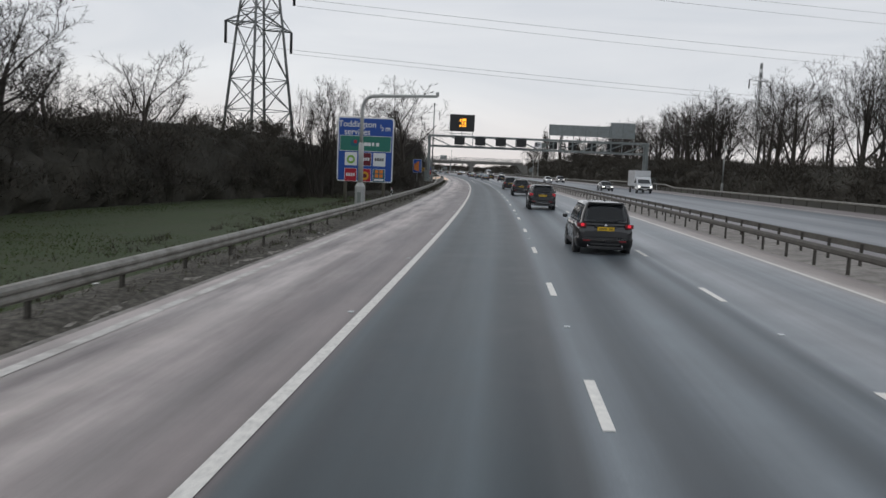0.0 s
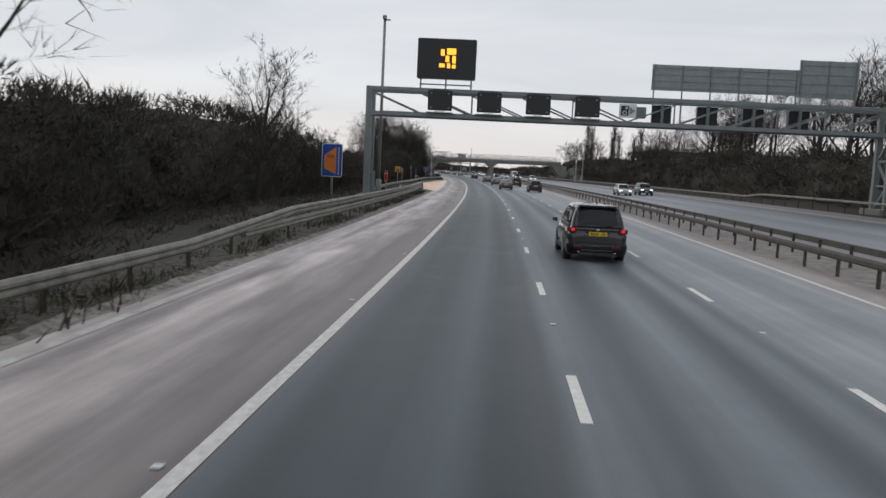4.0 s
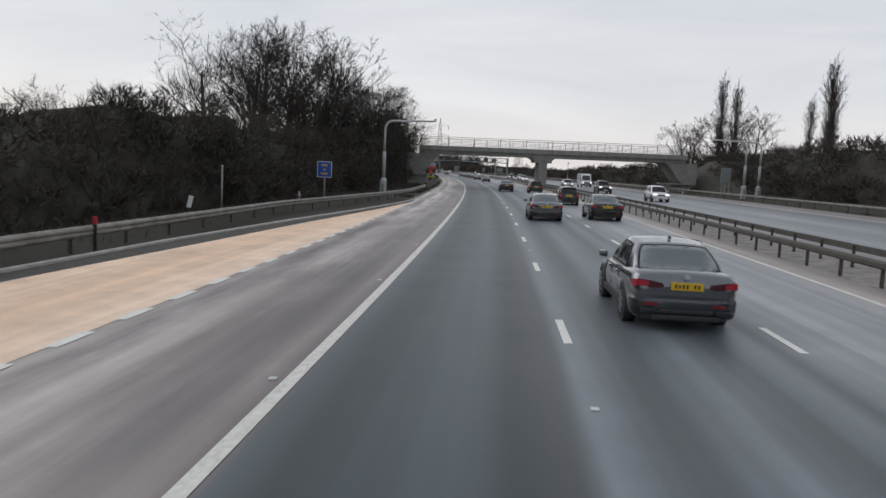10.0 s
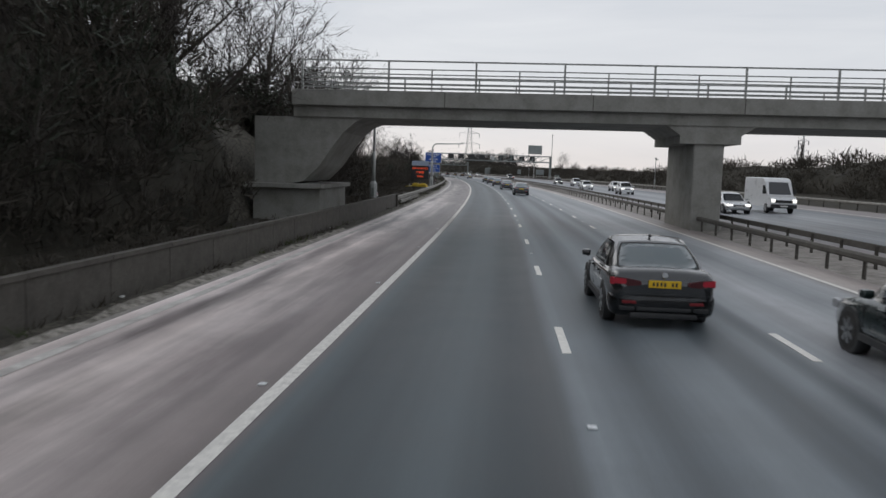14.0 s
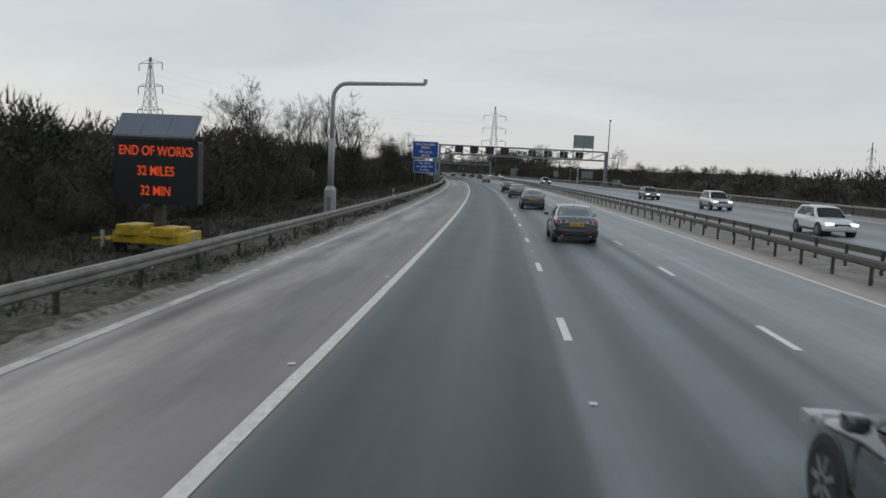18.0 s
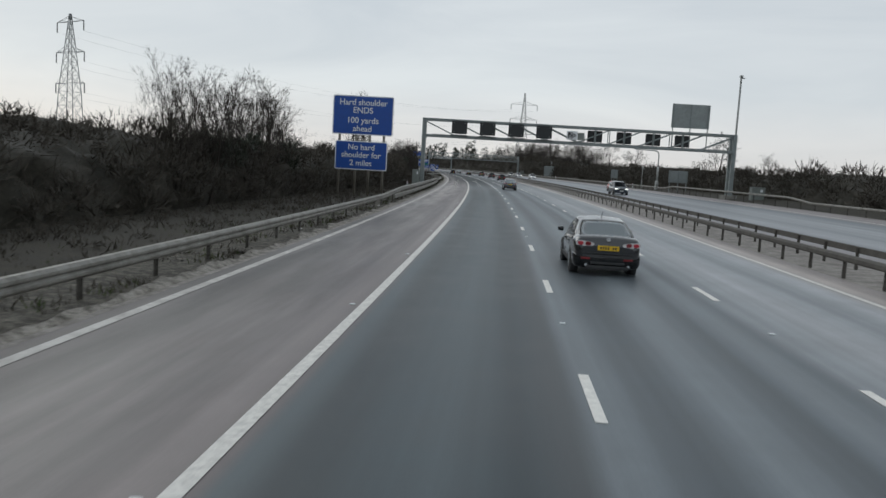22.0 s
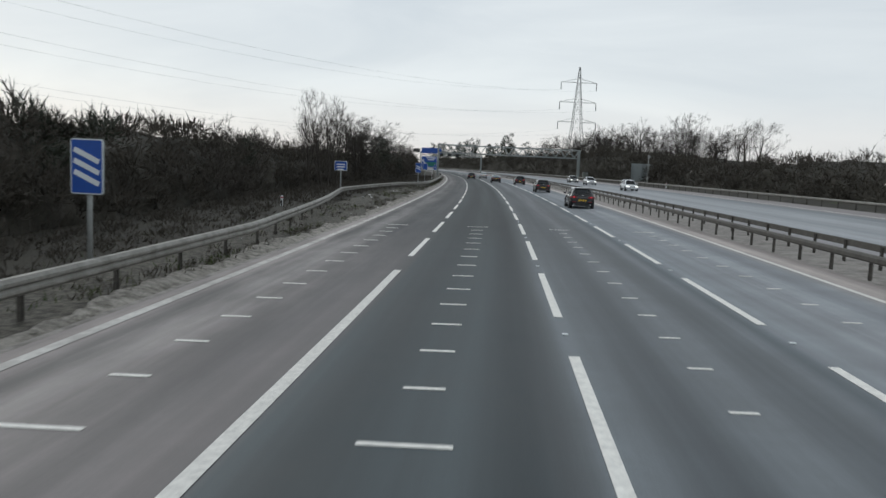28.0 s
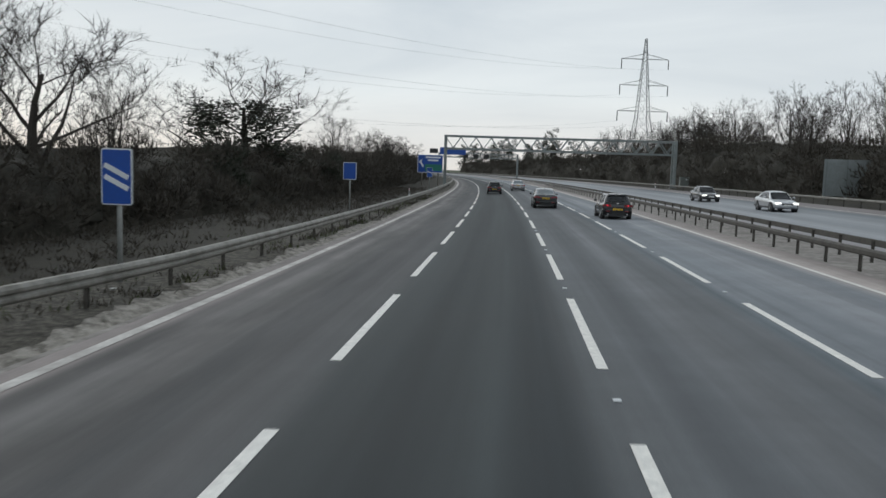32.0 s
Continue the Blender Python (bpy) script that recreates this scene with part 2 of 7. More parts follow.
GRIT = paint("washed_up_grit", (0.33, 0.305, 0.27), 0.95, vary=0.35, scale=1.6, fine=22, bump=1.0, dirt=(0.055, 0.048, 0.036), dirt_amount=1.0)
GRAVEL = paint("pale_median_gravel", (0.33, 0.305, 0.28), 0.95, vary=0.3, scale=0.8, fine=12, bump=0.6, dirt=(0.10, 0.088, 0.076), dirt_amount=0.7)
GALV = paint("weathered_galvanised_steel", (0.29, 0.28, 0.255), 0.62, metal=0.35, vary=0.18, scale=0.7, fine=12, dirt=(0.09, 0.085, 0.07), dirt_amount=0.7)
DIRTY = paint("grimy_barrier_steel", (0.10, 0.092, 0.08), 0.75, metal=0.2, vary=0.3, scale=1.0, fine=16, dirt=(0.05, 0.045, 0.04), dirt_amount=0.7)
STEEL = paint("grey_green_painted_steel", (0.22, 0.25, 0.25), 0.5, vary=0.08, scale=0.6, fine=10, bump=0.03, dirt=(0.13, 0.13, 0.12), dirt_amount=0.4)
POLE = paint("dull_galvanised_pole", (0.30, 0.31, 0.30), 0.5, metal=0.3, vary=0.1, scale=1.0, fine=12, bump=0.03, dirt=(0.18, 0.18, 0.17), dirt_amount=0.5)
MASTGREY = paint("pale_galvanised_mast", (0.44, 0.45, 0.44), 0.5, metal=0.2, vary=0.1, scale=1.0, fine=12, bump=0.03, dirt=(0.25, 0.25, 0.24), dirt_amount=0.4)
CONCRETE = paint("weathered_concrete", (0.27, 0.265, 0.245), 0.85, vary=0.14, scale=0.4, fine=10, dirt=(0.12, 0.115, 0.10), dirt_amount=0.6)
BARK = paint("bare_winter_bark", (0.045, 0.038, 0.031), 0.9, vary=0.3, scale=1.5, fine=20, bump=0.4, spread=0.25)
TWIGS = paint("bare_winter_twigs", (0.036, 0.03, 0.025), 0.9, vary=0.3, scale=0.6, fine=8, bump=0, spread=0.25)
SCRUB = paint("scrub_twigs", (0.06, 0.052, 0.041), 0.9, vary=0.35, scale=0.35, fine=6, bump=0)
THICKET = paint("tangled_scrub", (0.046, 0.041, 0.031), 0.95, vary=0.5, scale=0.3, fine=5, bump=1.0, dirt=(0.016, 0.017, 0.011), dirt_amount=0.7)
IVY = paint("dark_ivy_leaves", (0.022, 0.028, 0.015), 0.6, vary=0.3, scale=1.5, fine=8, bump=0)
BLADES = paint("winter_grass_blades", (0.04, 0.068, 0.012), 0.95, vary=0.35, scale=0.4, fine=5, bump=0, dirt=(0.12, 0.1, 0.05), dirt_amount=0.6)
STALKS = paint("dead_grass_stalks", (0.05, 0.043, 0.03), 0.9, vary=0.35, scale=0.4, fine=5, bump=0, dirt=(0.05, 0.04, 0.03), dirt_amount=0.7)
BLACK = paint("black_signal_casing", (0.018, 0.02, 0.022), 0.45, vary=0.1)


# ---- building helpers ----
def part(name, bm, material, parent=None, label=""):
    """Links a bmesh (or a finished mesh) as one object under a thing or part."""
    if isinstance(bm, bmesh.types.BMesh):
        me = bpy.data.meshes.new(name)
        bm.to_mesh(me)
        bm.free()
    else:
        me = bm
    if material and not me.materials:
        me.materials.append(material)
    ob = new(name, me)
    if parent:
        ob.parent = parent
    return tagged(ob, label)


def thing(name, m, label="", category="", group="", kind=""):
    ob = new(name)
    ob.matrix_basis = m
    ob.empty_display_size = 0.2
    return tagged(ob, label, category, group, kind)


def add_box(bm, lo, hi, bevel=0.0, m=None):
    c, d = [(a + b) / 2 for a, b in zip(lo, hi)], [b - a for a, b in zip(lo, hi)]
    made = bmesh.ops.create_cube(bm, size=1.0, matrix=(m or Matrix()) @ Matrix.LocRotScale(c, None, d))
    if bevel:
        edges = {e for v in made["verts"] for e in v.link_edges}
        bmesh.ops.bevel(bm, geom=list(edges), offset=bevel, segments=2, affect="EDGES", profile=0.6)
    return bm


def box(lo, hi, bevel=0.0, m=None):
    return add_box(bmesh.new(), lo, hi, bevel, m)


def add_tube(bm, points, radii, sides=10, caps=True):
    """A round tube through points, with a radius for each."""
    if isinstance(radii, (int, float)):
        radii = [radii] * len(points)
    points = [Vector(p) for p in points]
    rings, side = [], None
    for i, p in enumerate(points):
        d = (points[min(i + 1, len(points) - 1)] - points[max(i - 1, 0)]).normalized()
        if side is None:
            side = d.orthogonal().normalized()
        side = (side - d * side.dot(d)).normalized()
        other = d.cross(side)
        rings.append([bm.verts.new(p + (side * math.cos(a) + other * math.sin(a)) * radii[i]) for a in (2 * math.pi * k / sides for k in range(sides))])
    for a, b in zip(rings, rings[1:]):
        for k in range(sides):
            f = bm.faces.new((a[k], a[(k + 1) % sides], b[(k + 1) % sides], b[k]))
            f.smooth = True
    if caps:
        bm.faces.new(rings[0][::-1])
        bm.faces.new(rings[-1])
    return bm


def tube(points, radii, sides=10, caps=True):
    return add_tube(bmesh.new(), points, radii, sides, caps)


def add_beam(bm, a, b, w, h=None):
    """A square bar from a to b."""
    a, b = Vector(a), Vector(b)
    d = b - a
    q = d.to_track_quat("Y", "Z").to_matrix().to_4x4()
    m = Matrix.Translation((a + b) / 2) @ q
    bmesh.ops.create_cube(bm, size=1.0, matrix=m @ Matrix.Diagonal((w, d.length, h or w, 1)))
    return bm


def sweep(profile, stations, closed=True):
    """A profile of (offset, height) swept along the road; stations: list of (s, u, z)."""
    bm = bmesh.new()
    rows = [[bm.verts.new(spot(s, u + du, z + dz)) for du, dz in profile] for s, u, z in stations]
    n = len(profile)
    for a, b in zip(rows, rows[1:]):
        for k in range(n if closed else n - 1):
            bm.faces.new((a[k], a[(k + 1) % n], b[(k + 1) % n], b[k]))
    if closed:
        bm.faces.new(rows[0][::-1])
        bm.faces.new(rows[-1])
    bmesh.ops.recalc_face_normals(bm, faces=bm.faces)
    return bm


def strip(u0, u1, s0, s1, z, step=5.0, across=1):
    """A flat band of road with metres across and along in its UV map. u0, u1: numbers or functions of s."""
    bm = bmesh.new()
    layer = bm.loops.layers.uv.new("UVMap")
    k = max(1, round((s1 - s0) / step))
    rows = []
    for i in range(k + 1):
        s = s0 + (s1 - s0) * i / k
        a, b = (u0(s) if callable(u0) else u0), (u1(s) if callable(u1) else u1)
        rows.append([(bm.verts.new(spot(s, a + (b - a) * j / across, z)), (a + (b - a) * j / across, s)) for j in range(across + 1)])
    for a, b in zip(rows, rows[1:]):
        for j in range(across):
            f = bm.faces.new([v for v, _ in (a[j], a[j + 1], b[j + 1], b[j])])
            for loop, (_, where) in zip(f.loops, (a[j], a[j + 1], b[j + 1], b[j])):
                loop[layer].uv = where
    return bm


def blend(s, table):
    """Straight-line look-up in a list of (s, value)."""
    if s <= table[0][0]:
        return table[0][1]
    for (a, va), (b, vb) in zip(table, table[1:]):
        if s <= b:
            return va + (vb - va) * (s - a) / (b - a)
    return table[-1][1]


# ---- the large structure ----
START, END = -120.0, 1500.0
SHOULDER = -4.15        # outer edge of the hard shoulder


RISE = [(628, 0.0), (664, 0.32), (695, 0.26), (714, 0.0)]


def rise(s, u):
    """The verge banks up a little past the second gantry."""
    return blend(s, RISE) * min(1, max(0, (-4.6 - u) / 2.2))


def land(s, u):
    """Height of the ground over the road plane."""
    if u < -5:
        return rise(s, u) - 0.12 - 0.25 * min(1, (-5 - u) / 3) + 0.35 * noise.noise((s * 0.05, u * 0.12, 0)) * min(1, (-5 - u) / 6)
    if u > 33:
        return -0.12 + min(2.0, (u - 33) * 0.08) + 0.4 * noise.noise((s * 0.04, u * 0.1, 3)) * min(1, (u - 33) / 6)
    return -0.14


def build_ground():
    bm = bmesh.new()
    us = [-1500, -700, -300, -150, -80, -50, -35, -25, -18, -13, -10, -8, -6.5, -5.5, -4.5, 5, 13, 22, 31, 33, 35, 38, 43, 50, 65, 90, 150, 300, 700, 2000]
    ss = [-1200, -600, -300] + [-150 + 10 * i for i in range(126)] + [1200, 1400, 1700, 2100, 2600, 3200]
    rows = [[bm.verts.new(spot(s, u, land(s, u))) for u in us] for s in ss]
    for a, b in zip(rows, rows[1:]):
        for k in range(len(us) - 1):
            f = bm.faces.new((a[k], a[k + 1], b[k + 1], b[k]))
            f.smooth = True
    tagged(part("ground", bm, GRASS), "rough winter grass verge and fields", "ground", kind="structure")


build_ground()
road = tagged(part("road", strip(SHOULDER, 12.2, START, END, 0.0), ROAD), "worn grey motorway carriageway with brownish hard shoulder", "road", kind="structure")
tagged(part("road_far", strip(15.2, 31.8, START, END, 0.0), FAR_ROAD), "worn grey opposite motorway carriageway", "road", kind="structure")
tagged(part("central_reserve", strip(12.2, 15.2, START, END, -0.03, across=2), GRAVEL), "gritty soil strip between the carriageways", "verge", kind="structure")


def build_verge():
    """The lumpy soil strip between hard shoulder and grass."""
    bm = bmesh.new()
    rows = []
    for i in range(620):
        s = -110 + i * 2.2
        near = SHOULDER - 0.02 if not 184 < s < 288 else min(SHOULDER - 0.02, blend(s, BAY_KERB) - 0.1)
        out = blend(s, [(70, -6.6), (84, -15.5), (1000, -15.5)])
        out = min(out, -6.6)
        row = []
        for k in range(9):
            g = k / 8
            u = near + (out - near) * g
            lump = noise.noise((s * 0.35, u * 0.9, 4)) + 0.6 * noise.noise((s * 1.1, u * 2.1, 9))
            z = -0.03 + rise(s, u) + (0.08 * lump + 0.17) * math.sin(math.pi * min(1, g * 1.2)) - (0.35 if k == 8 else 0)
            row.append(bm.verts.new(spot(s, u, z)))
        rows.append(row)
    for i, (a, b) in enumerate(zip(rows, rows[1:])):
        for k in range(8):
            f = bm.faces.new((a[k], a[k + 1], b[k + 1], b[k]))
            f.smooth, f.material_index = True, int(i > 82 and (k > 1 or 148 < i < 182))
    bmesh.ops.recalc_face_normals(bm, faces=bm.faces)
    verge = part("verge_soil", bm, SOIL)
    verge.data.materials.append(LITTER)
    tagged(verge, "gritty debris-strewn soil strip beside the hard shoulder", "verge", kind="structure")


SPREAD = [(-60, 0.2), (100, 0.2), (183, 0.2), (290, 0.12), (346, 0.15), (372, 0.55), (395, 0.22), (480, 0.3), (600, 0.28), (640, 0.4), (664, 0.6), (700, 0.55), (740, 0.22), (800, 0.22)]


def gravel_edge(s0, s1):
    """Pale grit washed up in an uneven band along the kerb."""
    bm = bmesh.new()
    rows = []
    n = round((s1 - s0) / 0.3)
    for i in range(n + 1):
        s = s0 + (s1 - s0) * i / n
        reach = 0.08 + blend(s, SPREAD) * max(0.0, 0.75 + 0.8 * noise.noise((s * 0.09, 1.5, 2)) + 0.7 * noise.noise((s * 0.6, 4.5, 2)) + 0.5 * noise.noise((s * 1.7, 2.5, 6)) + 0.4 * noise.noise((s * 4.3, 7.5, 1)))
        rows.append([bm.verts.new(spot(s, SHOULDER - 0.16 - reach * g, -0.01 + 0.16 * math.sin(min(1.57, 2.2 * g * reach)) + 0.03 * noise.noise((s * 2.1, g * 3, 5)) + rise(s, SHOULDER - reach * g) + (-0.16 if g == 1 else 0))) for g in (0, 0.3, 0.7, 0.9, 1)])
    for a, b in zip(rows, rows[1:]):
        for k in range(4):
            bm.faces.new((a[k], a[k + 1], b[k + 1], b[k])).smooth = True
    bmesh.ops.recalc_face_normals(bm, faces=bm.faces)
    tagged(part("verge_gravel", bm, GRIT), "pale grit washed up along the kerb", "verge", kind="structure")


# the refuge bay, a tapered pocket of orange surfacing
BAY = [(184, -3.86), (191, -5.0), (207, -8.0), (237, -8.0), (244, -7.45), (258, -6.4), (272, -4.9), (283, -3.95), (286, -3.87), (288, -3.87)]
BAY_KERB = [(184, -4.0), (191, -5.5), (207, -8.7), (237, -8.8), (246, -8.35), (258, -7.2), (272, -5.5), (283, -4.3), (288, -3.98)]
build_verge()
gravel_edge(-60, 183)
gravel_edge(290, 346)
gravel_edge(370, 800)
tagged(part("verge_soil_far", strip(31.8, 33.4, START, END, -0.05), SOIL), "soil strip beside the far hard shoulder", "verge", kind="structure")
tagged(part("bay_gutter", strip(lambda s: blend(s, BAY_KERB), lambda s: blend(s, BAY) - 0.002, 184, 288, 0.003, 1.5), SILT), "dark silted gutter along the refuge bay", "road", kind="structure")
bay = tagged(part("refuge_bay", strip(lambda s: blend(s, BAY), -3.84, 184, 288, 0.006, 1.5), ORANGE), "orange-surfaced emergency refuge bay beside the hard shoulder", "road", kind="structure")
lines = tagged(part("edge_line_nearside", strip(-0.07, 0.125, START, 632, 0.008), EDGE, None), "worn white edge line", "road marking", kind="structure")
tagged(part("edge_line_offside", strip(10.97, 11.13, START, END, 0.008), EDGE), "worn white edge line", "road marking", kind="structure")
tagged(part("edge_line_shoulder", strip(-3.82, -3.6, START, 184, 0.008), EDGE_OLD), "worn white edge line", "road marking", kind="structure")
tagged(part("edge_line_shoulder", strip(-3.82, -3.6, 289, END, 0.008), EDGE_OLD), "worn white edge line", "road marking", kind="structure")
for u in (17.35, 28.4):
    tagged(part("edge_line_far", strip(u - 0.1, u + 0.1, START, END, 0.008), EDGE), "worn white edge line", "road marking", kind="structure")

KERB = [(0.0, -0.2), (0.0, 0.032), (-0.03, 0.036), (-0.14, 0.036), (-0.14, -0.2)]
for s0, s1 in ((START, 184), (288, 346), (346, 1200)):
    n = round((s1 - s0) / 5)
    tagged(part("kerb", sweep(KERB, [(s0 + (s1 - s0) * i / n, SHOULDER, -0.03) for i in range(n + 1)]), KERBSTONE), "low dirty kerb edging the hard shoulder", "kerb", kind="structure")
tagged(part("kerb", sweep([(0.0, -0.2), (0.0, 0.07), (-0.03, 0.09), (-0.14, 0.09), (-0.14, -0.2)], [(184 + 104 * i / 70, blend(184 + 104 * i / 70, BAY_KERB), 0) for i in range(71)]), PALE_KERB), "pale concrete kerb round the refuge bay", "kerb", kind="structure")


def far_verge():
    """Dark rough ground rising behind the far barrier."""
    bm = bmesh.new()
    us = (33.35, 34.2, 35.5, 37, 39, 42, 46)
    rows = [[bm.verts.new(spot(s, u, land(s, u) + 0.06 + 0.12 * noise.noise((s * 0.3, u * 0.6, 2)) - (0.3 if u == 46 else 0))) for u in us] for s in (-110 + 3.5 * i for i in range(390))]
    for a, b in zip(rows, rows[1:]):
        for k in range(len(us) - 1):
            bm.faces.new((a[k], a[k + 1], b[k + 1], b[k])).smooth = True
    tagged(part("verge_far", bm, LITTER), "dark rough ground behind the far barrier", "verge", kind="structure")


far_verge()


# ---- safety barriers ----
BOX = [(-0.1, -0.31), (0.02, -0.31), (0.08, -0.25), (0.08, -0.2), (0.03, -0.155), (0.08, -0.11), (0.08, -0.06), (0.02, 0.0), (-0.1, 0.0)]      # open box beam, face to the right
SLIM = [(-0.1, -0.2), (0.02, -0.2), (0.07, -0.15), (0.07, -0.05), (0.02, 0.0), (-0.1, 0.0)]
LEFT_LINE = [(-120, -5.0), (165, -5.05), (180, -5.3), (194, -5.9)]
LEFT_TOP = [(-120, 0.76), (108, 0.76), (118, 1.16), (186, 1.12), (190, 0.9), (194, 0.15)]
BAY_LINE = [(160, -8.4), (172, -9.2), (190, -9.7), (206, -9.6), (240, -9.2), (262, -8.8), (288, -5.8), (298, -5.1), (320, -5.0)]
LATE_LINE = [(373, -5.0), (636, -5.0), (655, -6.8), (668, -8.4), (676, -8.3), (684, -8.0), (692, -7.4), (700, -6.8), (707, -5.6), (713, -5.15), (725, -5.0), (1400, -5.0)]
LATE_TOP = [(373, 0.76), (538, 0.76), (550, 1.02), (606, 1.02), (616, 0.78), (650, 0.88), (668, 1.02), (692, 0.93), (707, 0.82), (714, 0.76)]


def mirror(profile):
    return [(-a, b) for a, b in profile][::-1]


def post_mesh(w=0.12, d=0.06, h=0.75):
    me = bpy.data.meshes.new("post")
    bm = bmesh.new()
    add_box(bm, (-d / 2, -w / 2, -h), (d / 2, -w / 2 + 0.012, 0))
    add_box(bm, (-d / 2, w / 2 - 0.012, -h), (d / 2, w / 2, 0))
    add_box(bm, (-0.006, -w / 2 + 0.012, -h), (0.006, w / 2 - 0.012, 0))
    bm.to_mesh(me)
    bm.free()
    me.materials.append(DIRTY)
    return me


POST, TALL_POST = post_mesh(), post_mesh(h=1.25)


def barrier(label, line, s0, s1, top, profile, gap, behind, mat, lower=None, group="roadside barriers", end=None):
    """A rail along line (a list of (s, u)) on posts; top: a height or a list of (s, height). lower: (s0, s1, height)."""
    ob = thing("safety_barrier", Matrix(), label, "barrier", group)
    tops = top if isinstance(top, list) else [(0, top)]
    n = max(2, round((s1 - s0) / 2))
    way = [(s, blend(s, line), blend(s, tops)) for s in (s0 + (s1 - s0) * i / n for i in range(n + 1))]
    part("rail", sweep(profile, way), mat, ob)
    for a, b, z in lower or ():
        n = round((b - a) / 2)
        part("lower_rail", sweep(profile, [(s, blend(s, line), z) for s in (a + (b - a) * i / n for i in range(n + 1))]), mat, ob)
    count = 0
    s = s0 + gap / 2
    while s < min(s1, 840) and count < 298:
        z = blend(s, tops)
        p = new("post", TALL_POST if z > 0.85 else POST)
        p.parent = ob
        p.matrix_basis = at(s, blend(s, line) + behind, z - 0.03)
        count += 1
        s += gap
    return ob


barrier("weathered grey safety barrier, stacked double beside the gantry", LEFT_LINE, -60, 194, LEFT_TOP, BOX, 3.2, -0.13, GALV, ((112, 184, 0.74),))
barrier("weathered grey safety barrier bowing back behind the refuge bay", BAY_LINE, 160, 319, 0.76, BOX, 3.2, -0.13, GALV)
barrier("weathered grey safety barrier beyond the bridge, double at the gantry", LATE_LINE, 369.6, 1300, LATE_TOP, BOX, 3.2, -0.13, GALV, ((373, 389, 0.4), (544, 612, 0.52)))
MID = [(-200, 12.35), (1600, 12.35)]
MID2 = [(-200, 14.0), (1600, 14.0)]
FARLINE = [(-200, 32.3), (1600, 32.3)]
for a, b in ((-60, 500), (500, 1300)):
    barrier("grimy corrugated median safety barrier on steel posts", MID, a, b, 0.68, mirror(SLIM), 2.4, 0.12, DIRTY, group="median barriers")
    barrier("grimy median safety barrier facing the far carriageway", MID2, a, b, 0.7, SLIM, 2.4, -0.12, DIRTY, group="median barriers")
barrier("weathered grey safety barrier along the far hard shoulder", FARLINE, -60, 1300, [(100, 0.74), (125, 0.74), (130, 1.1), (175, 1.1), (180, 0.74), (560, 0.74), (565, 1.1), (610, 1.1), (615, 0.74)], mirror(SLIM), 3.2, 0.14, GALV)


# ---- roadside hardware ----
BLUE = paint("motorway_blue_sheeting", (0.012, 0.075, 0.36), 0.45, vary=0.06, scale=1.2, fine=14, bump=0, dirt=(0.02, 0.06, 0.22), dirt_amount=0.4)
SIGNWHITE = paint("white_sign_sheeting", (0.72, 0.74, 0.75), 0.5, vary=0.05, bump=0)
SIGNGREEN = paint("green_sign_sheeting", (0.02, 0.17, 0.13), 0.5, vary=0.08, bump=0)
SIGNRED = paint("red_sign_sheeting", (0.42, 0.012, 0.03), 0.5, vary=0.08, bump=0)
MAROON = paint("maroon_sign_sheeting", (0.13, 0.008, 0.02), 0.5, vary=0.08, bump=0)
TEAL = paint("teal_sign_sheeting", (0.01, 0.11, 0.16), 0.5, vary=0.08, bump=0)
SIGNORANGE = paint("orange_sign_sheeting", (0.72, 0.22, 0.03), 0.5, vary=0.08, bump=0)
AMBER = paint("yellow_sign_sheeting", (0.62, 0.33, 0.015), 0.5, vary=0.08, bump=0)
LIME = paint("lime_sign_sheeting", (0.2, 0.42, 0.05), 0.5, vary=0.08, bump=0)
BACK = paint("grey_sign_back", (0.30, 0.33, 0.33), 0.55, metal=0.3, vary=0.12, scale=0.8, fine=8, bump=0.02, dirt=(0.2, 0.21, 0.2), dirt_amount=0.5)
TAN = paint("sandy_brown_sign_post", (0.23, 0.21, 0.18), 0.6, metal=0.3, vary=0.12)
CABINET = paint("grey_green_cabinet_paint", (0.21, 0.235, 0.22), 0.6, vary=0.1, dirt=(0.13, 0.13, 0.11), dirt_amount=0.5)
YELLOW = paint("chipped_yellow_paint", (0.65, 0.45, 0.02), 0.5, vary=0.12, dirt=(0.16, 0.11, 0.04), dirt_amount=0.7)
SOLAR = paint("solar_cell_glass", (0.16, 0.19, 0.24), 0.18, vary=0.1, bump=0)


def lamp_paint(name, colour, strength):
    m = bpy.data.materials.new(name)
    m.use_nodes = True
    b = m.node_tree.nodes["Principled BSDF"]
    b.inputs["Base Color"].default_value = (*colour, 1)
    b.inputs["Emission Color"].default_value = (*colour, 1)
    b.inputs["Emission Strength"].default_value = strength
    return m


LED = lamp_paint("lit_amber_leds", (1.0, 0.42, 0.03), 1.6)
LEDRED = lamp_paint("lit_red_orange_leds", (0.8, 0.09, 0.02), 0.42)


def lettering(text, size, mat, parent, m, align="CENTER", name="lettering"):
    cu = bpy.data.curves.new(name, "FONT")
    cu.body, cu.size, cu.extrude, cu.align_x, cu.align_y, cu.offset = text, size, 0.003, align, "CENTER", size * 0.012
    tmp = bpy.data.objects.new(name, cu)
    me = bpy.data.meshes.new_from_object(tmp)
    bpy.data.objects.remove(tmp)
    me.materials.clear()
    ob = part(name, me, mat, parent)
    ob.matrix_basis = m
    return ob


